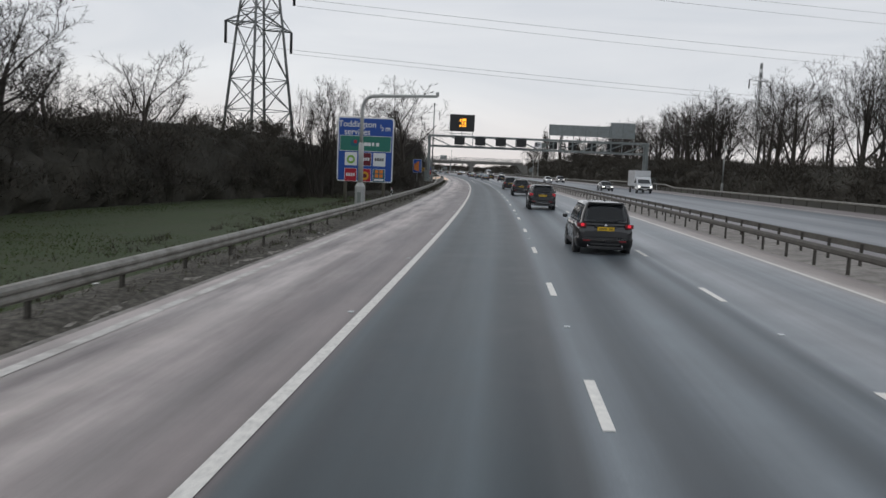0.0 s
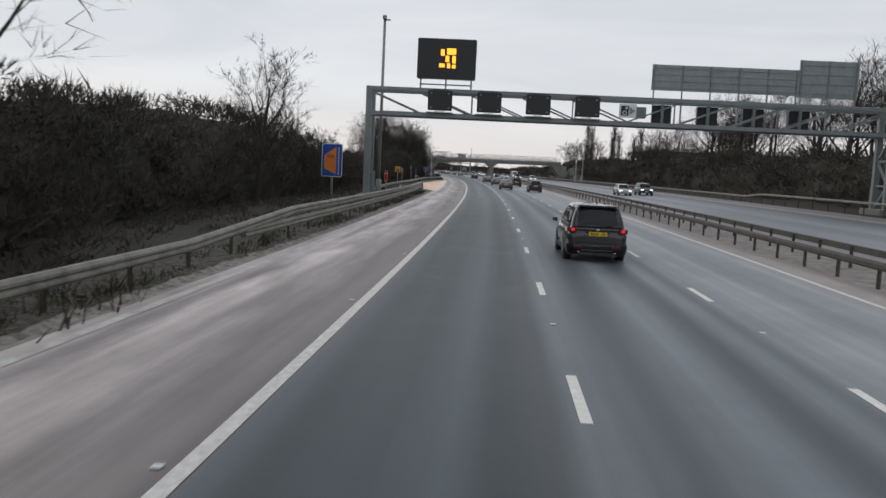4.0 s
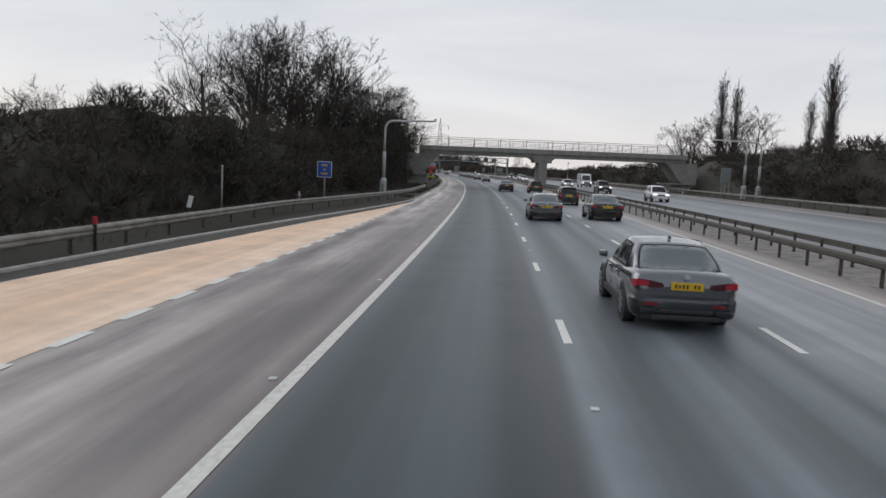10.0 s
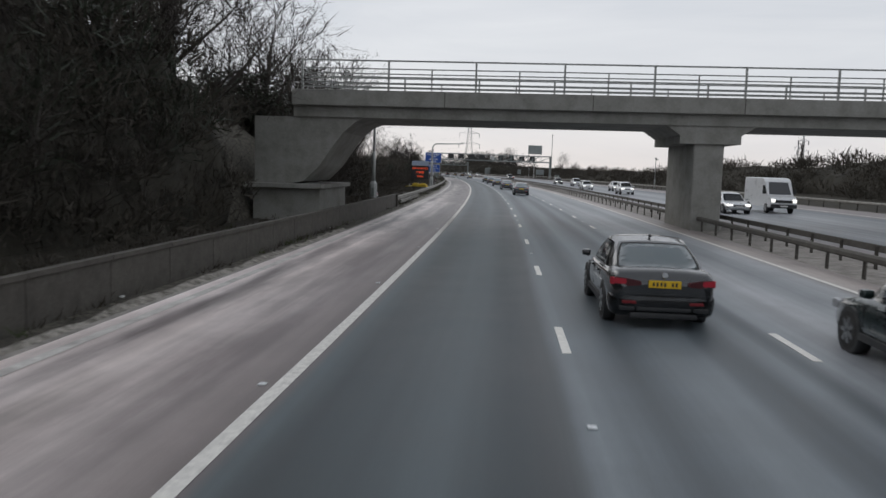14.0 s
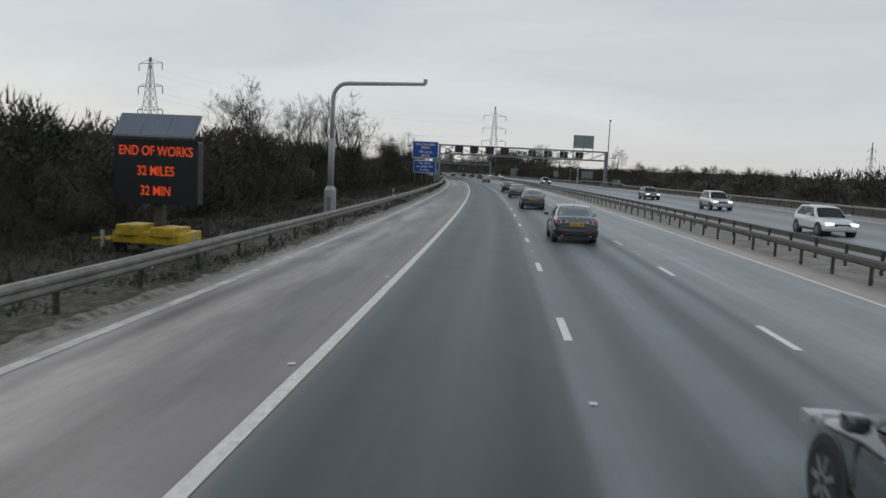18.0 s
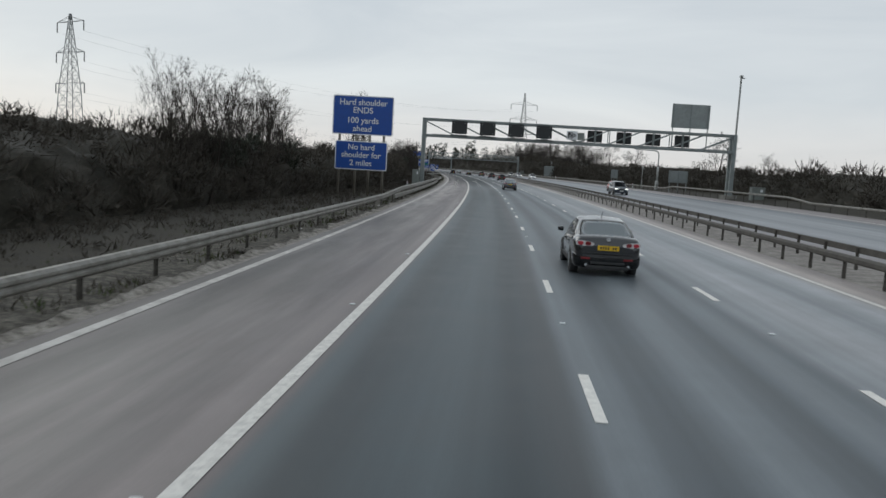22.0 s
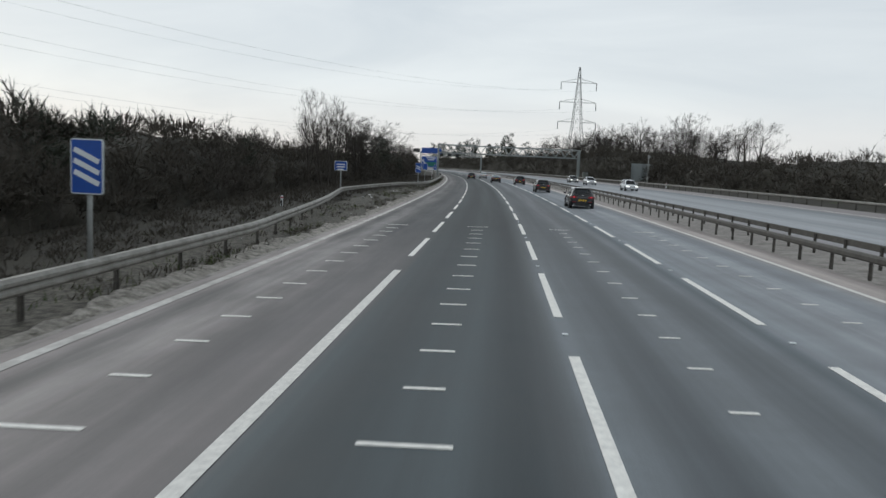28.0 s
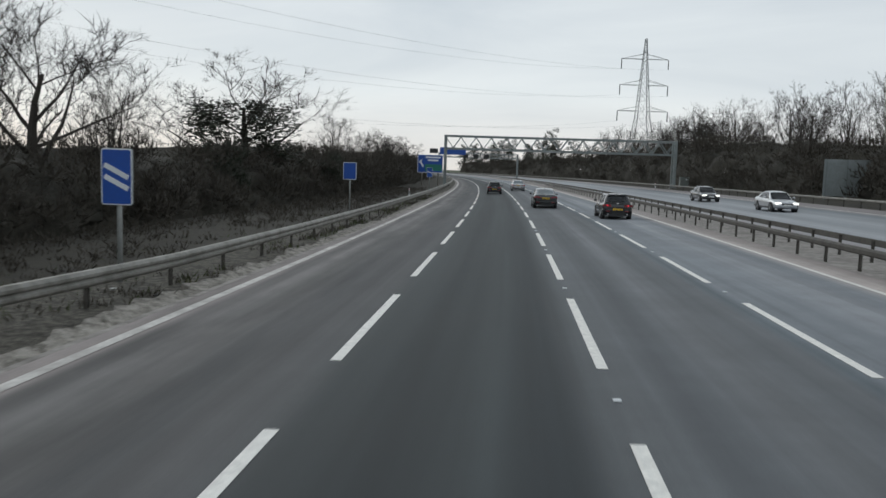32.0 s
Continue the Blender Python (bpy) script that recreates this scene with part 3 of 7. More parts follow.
def rounded(w, h, r, y0, y1, m=None, corners=5):
    """A plate with rounded corners in the x-z plane, from y0 to y1."""
    bm = bmesh.new()
    pts = []
    for cx, cz, a0 in ((w / 2 - r, h / 2 - r, 0), (-w / 2 + r, h / 2 - r, 90), (-w / 2 + r, -h / 2 + r, 180), (w / 2 - r, -h / 2 + r, 270)):
        for k in range(corners):
            a = radians(a0 + 90 * k / (corners - 1))
            pts.append((cx + r * math.cos(a), cz + r * math.sin(a)))
    front = [bm.verts.new((x, y0, z)) for x, z in pts]
    back = [bm.verts.new((x, y1, z)) for x, z in pts]
    n = len(pts)
    bm.faces.new(front)
    bm.faces.new(back[::-1])
    for k in range(n):
        bm.faces.new((front[k], back[k], back[(k + 1) % n], front[(k + 1) % n]))
    bmesh.ops.recalc_face_normals(bm, faces=bm.faces)
    if m:
        bm.transform(m)
    return bm


def panel(parent, x, z, w, h, mat, name="panel", rim=SIGNWHITE, r=0.08, y=0.0, edge=0.045, label=""):
    """A sign plate with a rim and a face, centred at x, z."""
    plate = part(name, rounded(w, h, r, y, y + 0.05, Matrix.Translation((x, 0, z))), BACK, parent, label)
    if rim:
        part("border", rounded(w - 0.01, h - 0.01, r, y - 0.006, y, Matrix.Translation((x, 0, z))), rim, plate)
    part("face", rounded(w - 2 * edge, h - 2 * edge, max(0.02, r - edge), y - 0.012, y - 0.006 if rim else y, Matrix.Translation((x, 0, z))), mat, plate)
    return plate


def posts(parent, xs, z0, z1, r=0.057, y=0.11, mat=None):
    for x in xs:
        part("post", tube([(x, y, z0), (x, y, z1)], r, 10), mat or POLE, parent)


def bars(parent, x, z, w, rows, mat, size=0.09, y=-0.016, gap=0.2):
    """Unreadable writing as plain bars."""
    for k, part_of in enumerate(rows):
        part("text_bar", box((x - w * part_of / 2, y, z - k * gap - size / 2), (x + w * part_of / 2, y + 0.006, z - k * gap + size / 2)), mat, parent)


def services_sign():
    ob = thing("services_sign", at(65.2, -8.53, 0.0, -2.0) @ Matrix.Diagonal((0.95, 1, 0.985, 1)), "large blue motorway services sign with coloured logo panels", "road sign")
    panel(ob, 0, 4.2, 5.0, 5.45, BLUE, r=0.22, edge=0.1)
    posts(ob, (-1.75, -0.05, 1.7), -0.6, 6.6, 0.15, 0.22, TAN)
    y = -0.03
    lettering("Toddington", 0.72, SIGNWHITE, ob, pose(-0.75, y, 6.32, 90))
    lettering("services", 0.72, SIGNWHITE, ob, pose(-0.75, y, 5.68, 90))
    lettering("1", 0.42, SIGNWHITE, ob, pose(1.33, y, 6.2, 90))
    lettering("2", 0.42, SIGNWHITE, ob, pose(1.5, y, 5.98, 90))
    lettering("m", 0.62, SIGNWHITE, ob, pose(1.97, y, 6.02, 90))
    p = part("services_panel", rounded(4.6, 1.32, 0.06, y - 0.004, -0.012, Matrix.Translation((0, 0, 4.72))), SIGNWHITE, ob, "green operator panel with white border")
    part("face", rounded(4.52, 1.24, 0.05, y - 0.01, y - 0.004, Matrix.Translation((0, 0, 4.72))), SIGNGREEN, p)
    bm = rounded(0.75, 0.6, 0.28, y - 0.016, y - 0.01, Matrix.Translation((-0.95, 0, 4.75)), 7)
    part("emblem", bm, TEAL, p)
    part("emblem_spot", rounded(0.3, 0.28, 0.13, y - 0.02, y - 0.016, Matrix.Translation((-0.9, 0, 4.85)), 7), SIGNRED, p)
    for k, w in enumerate((0.34, 0.26, 0.2, 0.26)):
        part("text_bar", box((-0.12 + 0.36 * k, y - 0.016, 4.52), (-0.12 + 0.36 * k + w, y - 0.01, 4.82)), SIGNWHITE, p)
    for (i, j), base, mark, shape in (((0, 0), SIGNWHITE, LIME, "disc"), ((1, 0), MAROON, SIGNWHITE, "bars"), ((2, 0), SIGNWHITE, BLACK, "bars"), ((0, 1), SIGNRED, SIGNWHITE, "bars"), ((1, 1), SIGNRED, AMBER, "disc"), ((2, 1), TEAL, SIGNORANGE, "squares")):
        x, z = -1.25 + 1.27 * i, 3.4 - 1.35 * j
        q = part("logo_panel", rounded(1.1, 1.12, 0.07, y - 0.004, -0.012, Matrix.Translation((x, 0, z))), SIGNWHITE, ob, "square logo panel with plain shapes")
        part("face", rounded(1.04, 1.06, 0.05, y - 0.01, y - 0.004, Matrix.Translation((x, 0, z))), base, q)
        if shape == "disc":
            part("emblem", rounded(0.72, 0.72, 0.355, y - 0.015, y - 0.01, Matrix.Translation((x, 0, z - 0.05)), 9), mark, q)
            part("emblem_spot", rounded(0.4, 0.34, 0.16, y - 0.02, y - 0.015, Matrix.Translation((x, 0, z - 0.05)), 7), SIGNWHITE if base is SIGNWHITE else MAROON, q)
        elif shape == "bars":
            for k in range(4):
                part("text_bar", box((x - 0.4 + 0.21 * k, y - 0.016, z - 0.12), (x - 0.4 + 0.21 * k + 0.15, y - 0.01, z + 0.14)), mark, q)
        else:
            for a in (-0.2, 0.2):
                for b in (-0.02, 0.34):
                    part("emblem", box((x + a - 0.15, y - 0.016, z + b - 0.14), (x + a + 0.15, y - 0.01, z + b + 0.14)), mark, q)
            part("text_bar", box((x - 0.42, y - 0.016, z - 0.45), (x + 0.42, y - 0.01, z - 0.27)), SIGNWHITE, q)


services_sign()


def shoulder_sign():
    ob = thing("motorway_sign", at(548, -8.3, 0.0, -2.0), "two blue hard shoulder signs on four sandy posts", "road sign")
    top = panel(ob, 0, 6.52, 4.9, 3.1, BLUE, r=0.16, edge=0.08)
    low = panel(ob, -0.02, 3.33, 4.25, 2.3, BLUE, r=0.16, edge=0.08)
    posts(ob, (-1.85, -0.5, 0.6, 1.75), -0.6, 7.6, 0.1, 0.17, TAN)
    for text, z in (("Hard shoulder", 7.52), ("ENDS", 6.9), ("100 yards", 6.1), ("ahead", 5.45)):
        lettering(text, 0.66, SIGNWHITE, top, pose(0, -0.03, z, 90))
    for text, z in (("No hard", 3.98), ("shoulder for", 3.36), ("2 miles", 2.72)):
        lettering(text, 0.64, SIGNWHITE, low, pose(-0.02, -0.03, z, 90))


shoulder_sign()


def refuge_sign():
    ob = thing("refuge_sign", at(148.6, -9.9, -0.3, -2), "blue emergency refuge sign with an orange panel", "road sign")
    p = panel(ob, 0, 3.4, 1.62, 2.55, BLUE, r=0.12, edge=0.05)
    posts(ob, (0.0,), -0.3, 4.4, 0.09)
    bm = bmesh.new()
    ring = [(-0.6, 2.75), (-0.6, 3.75), (0.32, 4.4), (0.32, 2.35)]
    f = [bm.verts.new((x, -0.02, z)) for x, z in ring]
    b = [bm.verts.new((x, -0.012, z)) for x, z in ring]
    bm.faces.new(f), bm.faces.new(b[::-1])
    for k in range(4):
        bm.faces.new((f[k], f[(k + 1) % 4], b[(k + 1) % 4], b[k]))
    bmesh.ops.recalc_face_normals(bm, faces=bm.faces)
    part("bay_shape", bm, SIGNORANGE, p, "orange bay shape")
    lettering("SOS", 0.32, BLACK, p, pose(-0.12, -0.026, 3.7, 90))
    arrow = bmesh.new()
    for a, c in (((-0.3, 3.25), (0.02, 3.05)), ((0.02, 3.05), (0.12, 2.75))):
        add_beam(arrow, (a[0], -0.026, a[1]), (c[0], -0.026, c[1]), 0.1, 0.006)
    part("arrow", arrow, BLACK, p)
    for k in range(9):
        part("edge_dash", box((0.48, -0.02, 2.32 + 0.24 * k), (0.56, -0.012, 2.46 + 0.24 * k)), SIGNWHITE, p)


refuge_sign()


def small_sign(name, label, s, u, w, z0, z1, mat, rows=(), rim=SIGNWHITE, ink=SIGNWHITE, ground_z=-0.35, r=0.06):
    ob = thing(name, at(s, u, 0, -2), label, "road sign")
    p = panel(ob, 0, (z0 + z1) / 2, w, z1 - z0, mat, rim=rim, r=r, edge=0.035)
    posts(ob, (0.0,), ground_z, z1 - 0.1, 0.045, 0.1)
    if rows:
        bars(p, 0, z1 - 0.25, w * 0.8, rows, ink, min(0.1, (z1 - z0) * 0.12), gap=(z1 - z0) / (len(rows) + 0.8))
    return ob, p


ob, p = small_sign("refuge_marker_sign", "narrow orange-red SOS marker sign on a post", 167.7, -8.0, 0.32, 1.35, 2.4, SIGNRED, rim=SIGNORANGE)
lettering("SOS", 0.19, SIGNWHITE, p, pose(0, -0.02, 2.1, 90))
small_sign("notice_sign", "yellow notice sign with small dark writing on a post", 207.3, -10.6, 0.85, 1.95, 2.85, AMBER, (0.3, 0.9, 0.75, 0.85), None, BLACK)
small_sign("notice_sign", "small yellow notice sign on a grey post", 222.7, -11.1, 0.3, 1.85, 2.65, AMBER, (0.6, 0.4, 0.6), None, BLACK)
small_sign("notice_sign", "narrow weathered plate on a thin grey post", 237.6, -10.45, 0.2, 2.45, 3.05, KERBSTONE, (), None, BLACK)
small_sign("refuge_end_sign", "blue information sign with faded writing on a post", 272.2, -8.7, 0.98, 1.92, 2.98, BLUE, (0.55, 0.2, 0.6), ink=AMBER)
small_sign("information_sign", "small blue motorway sign on a post", 669.3, -8.8, 0.95, 2.2, 2.9, BLUE, (0.8, 0.8, 0.6))
small_sign("information_sign", "small blue motorway sign on a post", 743.4, -7.1, 0.82, 2.1, 3.15, BLUE)


def countdown(s, u, n, w, z0, z1, label):
    ob = thing("countdown_marker", at(s, u, 0, -2), label, "road sign", "countdown markers")
    h = z1 - z0
    p = panel(ob, 0, (z0 + z1) / 2, w, h, BLUE, r=0.07, edge=0.03)
    posts(ob, (0.0,), -0.4, z1 - 0.1, 0.06)
    for k in range(n):
        zc = (z0 + z1) / 2 + (k - (n - 1) / 2) * h * 0.2
        bm = add_beam(bmesh.new(), (-w * 0.38, -0.018, zc + h * 0.11), (w * 0.38, -0.018, zc - h * 0.11), 0.012, 0.11)
        part("bar", bm, SIGNWHITE, p)


countdown(628.6, -6.5, 3, 0.76, 1.9, 3.12, "blue countdown marker with three white bars")
countdown(713.4, -6.42, 2, 0.74, 1.85, 3.12, "blue countdown marker with two white bars")
countdown(800, -6.6, 1, 0.74, 1.85, 3.12, "blue countdown marker with one white bar")
ob = thing("exit_sign", at(832, -8.4, 0, -2), "blue services exit sign with a green panel", "road sign")
p = panel(ob, 0, 3.85, 4.4, 3.1, BLUE, r=0.14, edge=0.08)
posts(ob, (-1.4, 1.4), -0.4, 5.2, 0.1, 0.17, TAN)
bars(p, 0.5, 4.95, 2.6, (1.0, 0.7), SIGNWHITE, 0.28, gap=0.5)
part("panel_green", rounded(2.9, 1.1, 0.05, -0.02, -0.012, Matrix.Translation((0.55, 0, 3.2))), SIGNGREEN, p)
bm = bmesh.new()
add_beam(bm, (-1.2, -0.02, 3.3), (-1.65, -0.02, 4.1), 0.008, 0.3)
add_beam(bm, (-1.9, -0.02, 4.0), (-1.45, -0.02, 4.55), 0.008, 0.22)
part("arrow", bm, SIGNWHITE, p)


def marker_post(s, u):
    ob = thing("marker_post", at(s, u, -0.35), "white plastic marker post with a dark number plate", "marker post", "marker posts")
    part("body", box((-0.06, -0.04, 0), (0.06, 0.04, 1.25), 0.015), SIGNWHITE, ob)
    part("cap", box((-0.062, -0.042, 1.12), (0.062, 0.042, 1.18)), SIGNRED, ob)
    part("plate", box((-0.04, -0.05, 0.7), (0.04, -0.041, 1.0)), BLACK, ob)


for k in range(9):
    marker_post(71.2 + 100.6 * k - (21.2 if k == 6 else 0), {2: -10.4, 6: -9.0}.get(k, -6.9))
    marker_post(40 + 100.6 * k, 33.6)


def mast(s, u, reach, flip=1, label="grey cantilever detector mast with a stepped base"):
    """A stepped pole whose top bends over towards the road."""
    ob = thing("cantilever_mast", at(s, u, -0.4), label, "mast", "cantilever masts")
    bm = bmesh.new()
    prof = [(0, 0.33), (1.9, 0.33), (2.1, 0.21), (2.14, 0.2)]
    rings = []
    for z, r in prof:
        rings.append([bm.verts.new((r * math.cos(a), r * math.sin(a), z)) for a in (radians(22.5 + 45 * k) for k in range(8))])
    for a, b in zip(rings, rings[1:]):
        for k in range(8):
            bm.faces.new((a[k], a[(k + 1) % 8], b[(k + 1) % 8], b[k]))
    bm.faces.new(rings[-1])
    part("base", bm, MASTGREY, ob)
    part("door", box((-0.11, -0.318, 0.8), (0.11, -0.295, 1.55), 0.005), CABINET, ob)
    part("lower_pole", tube([(0, 0, 2.1), (0, 0, 4.6), (0, 0, 4.66)], [0.17, 0.17, 0.12], 12), MASTGREY, ob)
    arc = [(flip * (0.75 - 0.75 * math.cos(a)), 0, 6.75 + 0.85 * math.sin(a)) for a in (radians(90 * k / 6) for k in range(7))]
    part("arm", tube([(0, 0, 4.6), (0, 0, 6.2)] + arc + [(flip * reach, 0, 7.72)], [0.115] * 2 + [0.11] * 7 + [0.085], 10), MASTGREY, ob)
    part("detector", box((flip * reach - 0.1, -0.09, 7.72), (flip * reach + 0.1, 0.09, 7.98), 0.02), MASTGREY, ob)
    return ob


mast(49.2, -6.25, 4.7)
mast(296, -7.7, 4.8)
mast(378.2, -8.0, 4.7)
mast(441.5, -6.5, 4.9)
mast(631, 35.1, 4.6, -1)
mast(320.5, 35.2, 4.6, -1)
mast(321.5, 37.4, 4.6, -1)


def tall_pole(s, u, top, label, r=0.09, lower=2.0, z=-0.4):
    ob = thing("camera_pole", at(s, u, z), label, "pole", "camera poles")
    part("base", tube([(0, 0, 0), (0, 0, lower), (0, 0, lower + 0.1)], [r * 1.7, r * 1.7, r], 10), POLE, ob)
    part("shaft", tube([(0, 0, lower), (0, 0, top - z)], [r, r * 0.75], 10), POLE, ob)
    cam_box = part("camera_box", box((-0.16, -0.28, top - z), (0.16, 0.2, top - z + 0.32), 0.04), POLE, ob)
    part("bracket", box((0.12, -0.05, top - z - 0.1), (0.5, 0.05, top - z + 0.02), 0.01), POLE, cam_box)


tall_pole(157, -7.35, 15.4, "tall grey camera pole beside the gantry", 0.15)
tall_pole(589.5, 34.5, 15.7, "tall grey camera pole beside the gantry", 0.15)
tall_pole(108, 34.4, 6.4, "grey detector pole behind the far barrier", 0.1)
tall_pole(456, 34.2, 5.4, "grey detector pole behind the far barrier", 0.08)


def cabinet(s, u, w, d, h, z=-0.3, label="grey roadside equipment cabinet on a plinth"):
    ob = thing("roadside_cabinet", at(s, u, z), label, "cabinet", "roadside cabinets")
    part("plinth", box((-w / 2 - 0.08, -d / 2 - 0.08, 0), (w / 2 + 0.08, d / 2 + 0.08, 0.32), 0.02), CONCRETE, ob)
    body = part("body", box((-w / 2, -d / 2, 0.32), (w / 2, d / 2, h), 0.02), CABINET, ob)
    part("lid", box((-w / 2 - 0.03, -d / 2 - 0.03, h), (w / 2 + 0.03, d / 2 + 0.03, h + 0.06), 0.01), CABINET, ob)
    door = part("door", box((-w / 2 + 0.05, -d / 2 - 0.02, 0.4), (w / 2 - 0.05, -d / 2, h - 0.08), 0.006), CABINET, body)
    part("notice", box((w * 0.12, -d / 2 - 0.03, h - 0.55), (w * 0.32, -d / 2 - 0.02, h - 0.2)), SIGNWHITE, body)
    return ob


cabinet(159, -8.5, 0.95, 0.8, 2.6)
cabinet(587, -6.9, 0.9, 0.7, 2.5)
cabinet(160, 37.5, 2.0, 0.9, 2.0, 0.0)
cabinet(583, 35.6, 1.6, 0.9, 2.0)
cabinet(838, 37.0, 1.6, 0.9, 2.4)


# ---- gantries ----
def signal(parent, x, z0, z1, w, y=-1.15):
    b = part("lane_signal", rounded(w, z1 - z0, 0.1, y, y + 0.32, Matrix.Translation((x, 0, (z0 + z1) / 2))), BLACK, parent, "unlit black lane signal")
    for i in (-0.36, 0.36):
        for k in (-0.36, 0.36):
            part("lantern", rounded(0.14, 0.14, 0.068, y - 0.02, y, Matrix.Translation((x + i * w, 0, (z0 + z1) / 2 + k * (z1 - z0))), 4), CABINET, b)
    part("hood", box((x - w * 0.35, y + 0.05, z1 + 0.1), (x + w * 0.35, y + 0.3, z1 + 0.15), 0.01), STEEL, b)
    br = bmesh.new()
    for k in range(-2, 3):
        add_box(br, (x + k * 0.16 - 0.03, y + 0.1, z0 - 0.16), (x + k * 0.16 + 0.03, y + 0.16, z0))
    add_box(br, (x - w * 0.55, y - 0.05, z0 - 0.2), (x + w * 0.55, y + 0.35, z0 - 0.14))
    part("bracket", br, STEEL, b)


def gantry(s, u0, u1, low, high, label, signals=(), far=(), pattern="panel", deep=1.3):
    """A portal gantry; low and high are the undersides and tops of its two chords."""
    mid, half = (u0 + u1) / 2, (u1 - u0) / 2
    m = at(s, mid, -FALL * mid)
    ob = thing("gantry", m, label, "gantry", "motorway gantries")
    c = 0.32
    for y in (-deep / 2, deep / 2):
        for z in (low + c / 2, high - c / 2):
            part("chord", box((-half, y - c / 2, z - c / 2), (half, y + c / 2, z + c / 2), 0.02), STEEL, ob)
    bays = round((u1 - u0) / (4.2 if pattern == "panel" else 2.6))
    for y in (-deep / 2, deep / 2):
        for k in range(bays):
            a, b = -half + 2 * half * k / bays, -half + 2 * half * (k + 1) / bays
            if pattern == "panel":
                up = k < bays / 2
                bm = add_beam(bmesh.new(), (a, y, high - c if up else low + c), (b, y, low + c if up else high - c), 0.12)
                part("diagonal", bm, STEEL, ob)
                part("strut", add_beam(bmesh.new(), (b, y, low + c), (b, y, high - c), 0.1), STEEL, ob) if k % 2 else None
            else:
                h = (a + b) / 2
                for p, q in (((a, high - c), (h, low + c)), ((h, low + c), (b, high - c))):
                    part("diagonal", add_beam(bmesh.new(), (p[0], y, p[1]), (q[0], y, q[1]), 0.13), STEEL, ob)
    for k in range(bays + 1):
        x = -half + 2 * half * k / bays
        for z in (low + c / 2, high - c / 2):
            part("cross_tie", add_beam(bmesh.new(), (x, -deep / 2, z), (x, deep / 2, z), 0.1), STEEL, ob)
    part("walkway", box((-half + 1, -deep / 2 + 0.1, low + c), (half - 1, deep / 2 - 0.1, low + c + 0.05)), DIRTY, ob)
    for side in (-1, 1):
        x = side * half
        foot = FALL * (mid + x) - 0.1
        for y in (-deep / 2, deep / 2):
            part("column", box((x - 0.24, y - 0.2, foot), (x + 0.24, y + 0.2, high), 0.03), STEEL, ob)
            part("flange", box((x - 0.32, y - 0.28, low - 0.12), (x + 0.32, y + 0.28, low - 0.04), 0.01), STEEL, ob)
        for k in range(3):
            za, zb = foot + 0.4 + (low - 0.8) * k / 3, foot + 0.4 + (low - 0.8) * (k + 1) / 3
            part("brace", add_beam(bmesh.new(), (x, -deep / 2 if k % 2 else deep / 2, za), (x, deep / 2 if k % 2 else -deep / 2, zb), 0.16), STEEL, ob)
            part("brace", add_beam(bmesh.new(), (x, -deep / 2, zb), (x, deep / 2, zb), 0.16), STEEL, ob)
        part("plinth", box((x - 0.75, -deep / 2 - 0.7, foot - 0.6), (x + 0.75, deep / 2 + 0.7, foot + 0.55 if pattern == "panel" else foot + 0.25), 0.04), CONCRETE, ob)
    for u in signals:
        signal(ob, u - mid, low + 0.55, low + 2.15, 2.0, -deep / 2 - 0.5)
    for u, w in far:
        b = part("lane_signal", rounded(w, 1.5, 0.08, deep / 2 + 0.15, deep / 2 + 0.5, Matrix.Translation((u - mid, 0, low + 1.25))), BLACK, ob, "back of a far lane signal")
        part("bracket", box((u - mid - 0.12, deep / 2 - 0.1, low + 0.3), (u - mid + 0.12, deep / 2 + 0.2, low + 2.2)), STEEL, b)
    return ob, mid


def camera_plate(ob, x, z, y=-0.95):
    p = panel(ob, x, z, 1.4, 1.12, SIGNWHITE, "camera_sign", rim=None, r=0.05, y=y, edge=0.01, label="white sign with black camera symbol")
    y -= 0.02
    part("symbol", rounded(0.62, 0.78, 0.05, y - 0.01, y, Matrix.Translation((x - 0.25, 0, z))), BLACK, p)
    part("lens", rounded(0.36, 0.36, 0.175, y - 0.016, y - 0.01, Matrix.Translation((x - 0.25, 0, z - 0.17)), 7), SIGNWHITE, p)
    part("lens", rounded(0.24, 0.24, 0.115, y - 0.02, y - 0.016, Matrix.Translation((x - 0.25, 0, z - 0.17)), 7), BLACK, p)
    part("lens", rounded(0.18, 0.18, 0.085, y - 0.016, y - 0.01, Matrix.Translation((x - 0.12, 0, z + 0.22)), 6), SIGNWHITE, p)
    for k in range(4):
        part("ray", box((x + 0.14 + 0.11 * k, y - 0.01, z - 0.3 + 0.07 * k), (x + 0.2 + 0.11 * k, y, z + 0.3 - 0.07 * k)), BLACK, p)
    part("housing", box((x + 0.8, -0.8, z - 0.5), (x + 1.6, -0.2, z + 0.4), 0.05), CABINET, ob)
    part("detector", box((x - 14.8, -0.8, z - 0.35), (x - 14.45, -0.5, z + 0.25), 0.03), CABINET, ob)


def sign_back(ob, x0, x1, z0, z1, y=0.9, low=7.0):
    b = part("sign_back", box((x0, y, z0), (x1, y + 0.06, z1), 0.02), BACK, ob, "grey back of a large sign")
    n = max(2, round((x1 - x0) / 2.6))
    for k in range(n + 1):
        x = x0 + 0.2 + (x1 - x0 - 0.4) * k / n
        part("stiffener", box((x - 0.05, y - 0.12, low), (x + 0.05, y, z1)), STEEL, b)
    for k in range(4):
        z = z0 + (z1 - z0) * (k + 0.5) / 4
        part("rail", box((x0 + 0.05, y - 0.05, z - 0.03), (x1 - 0.05, y, z + 0.03)), BACK, b)


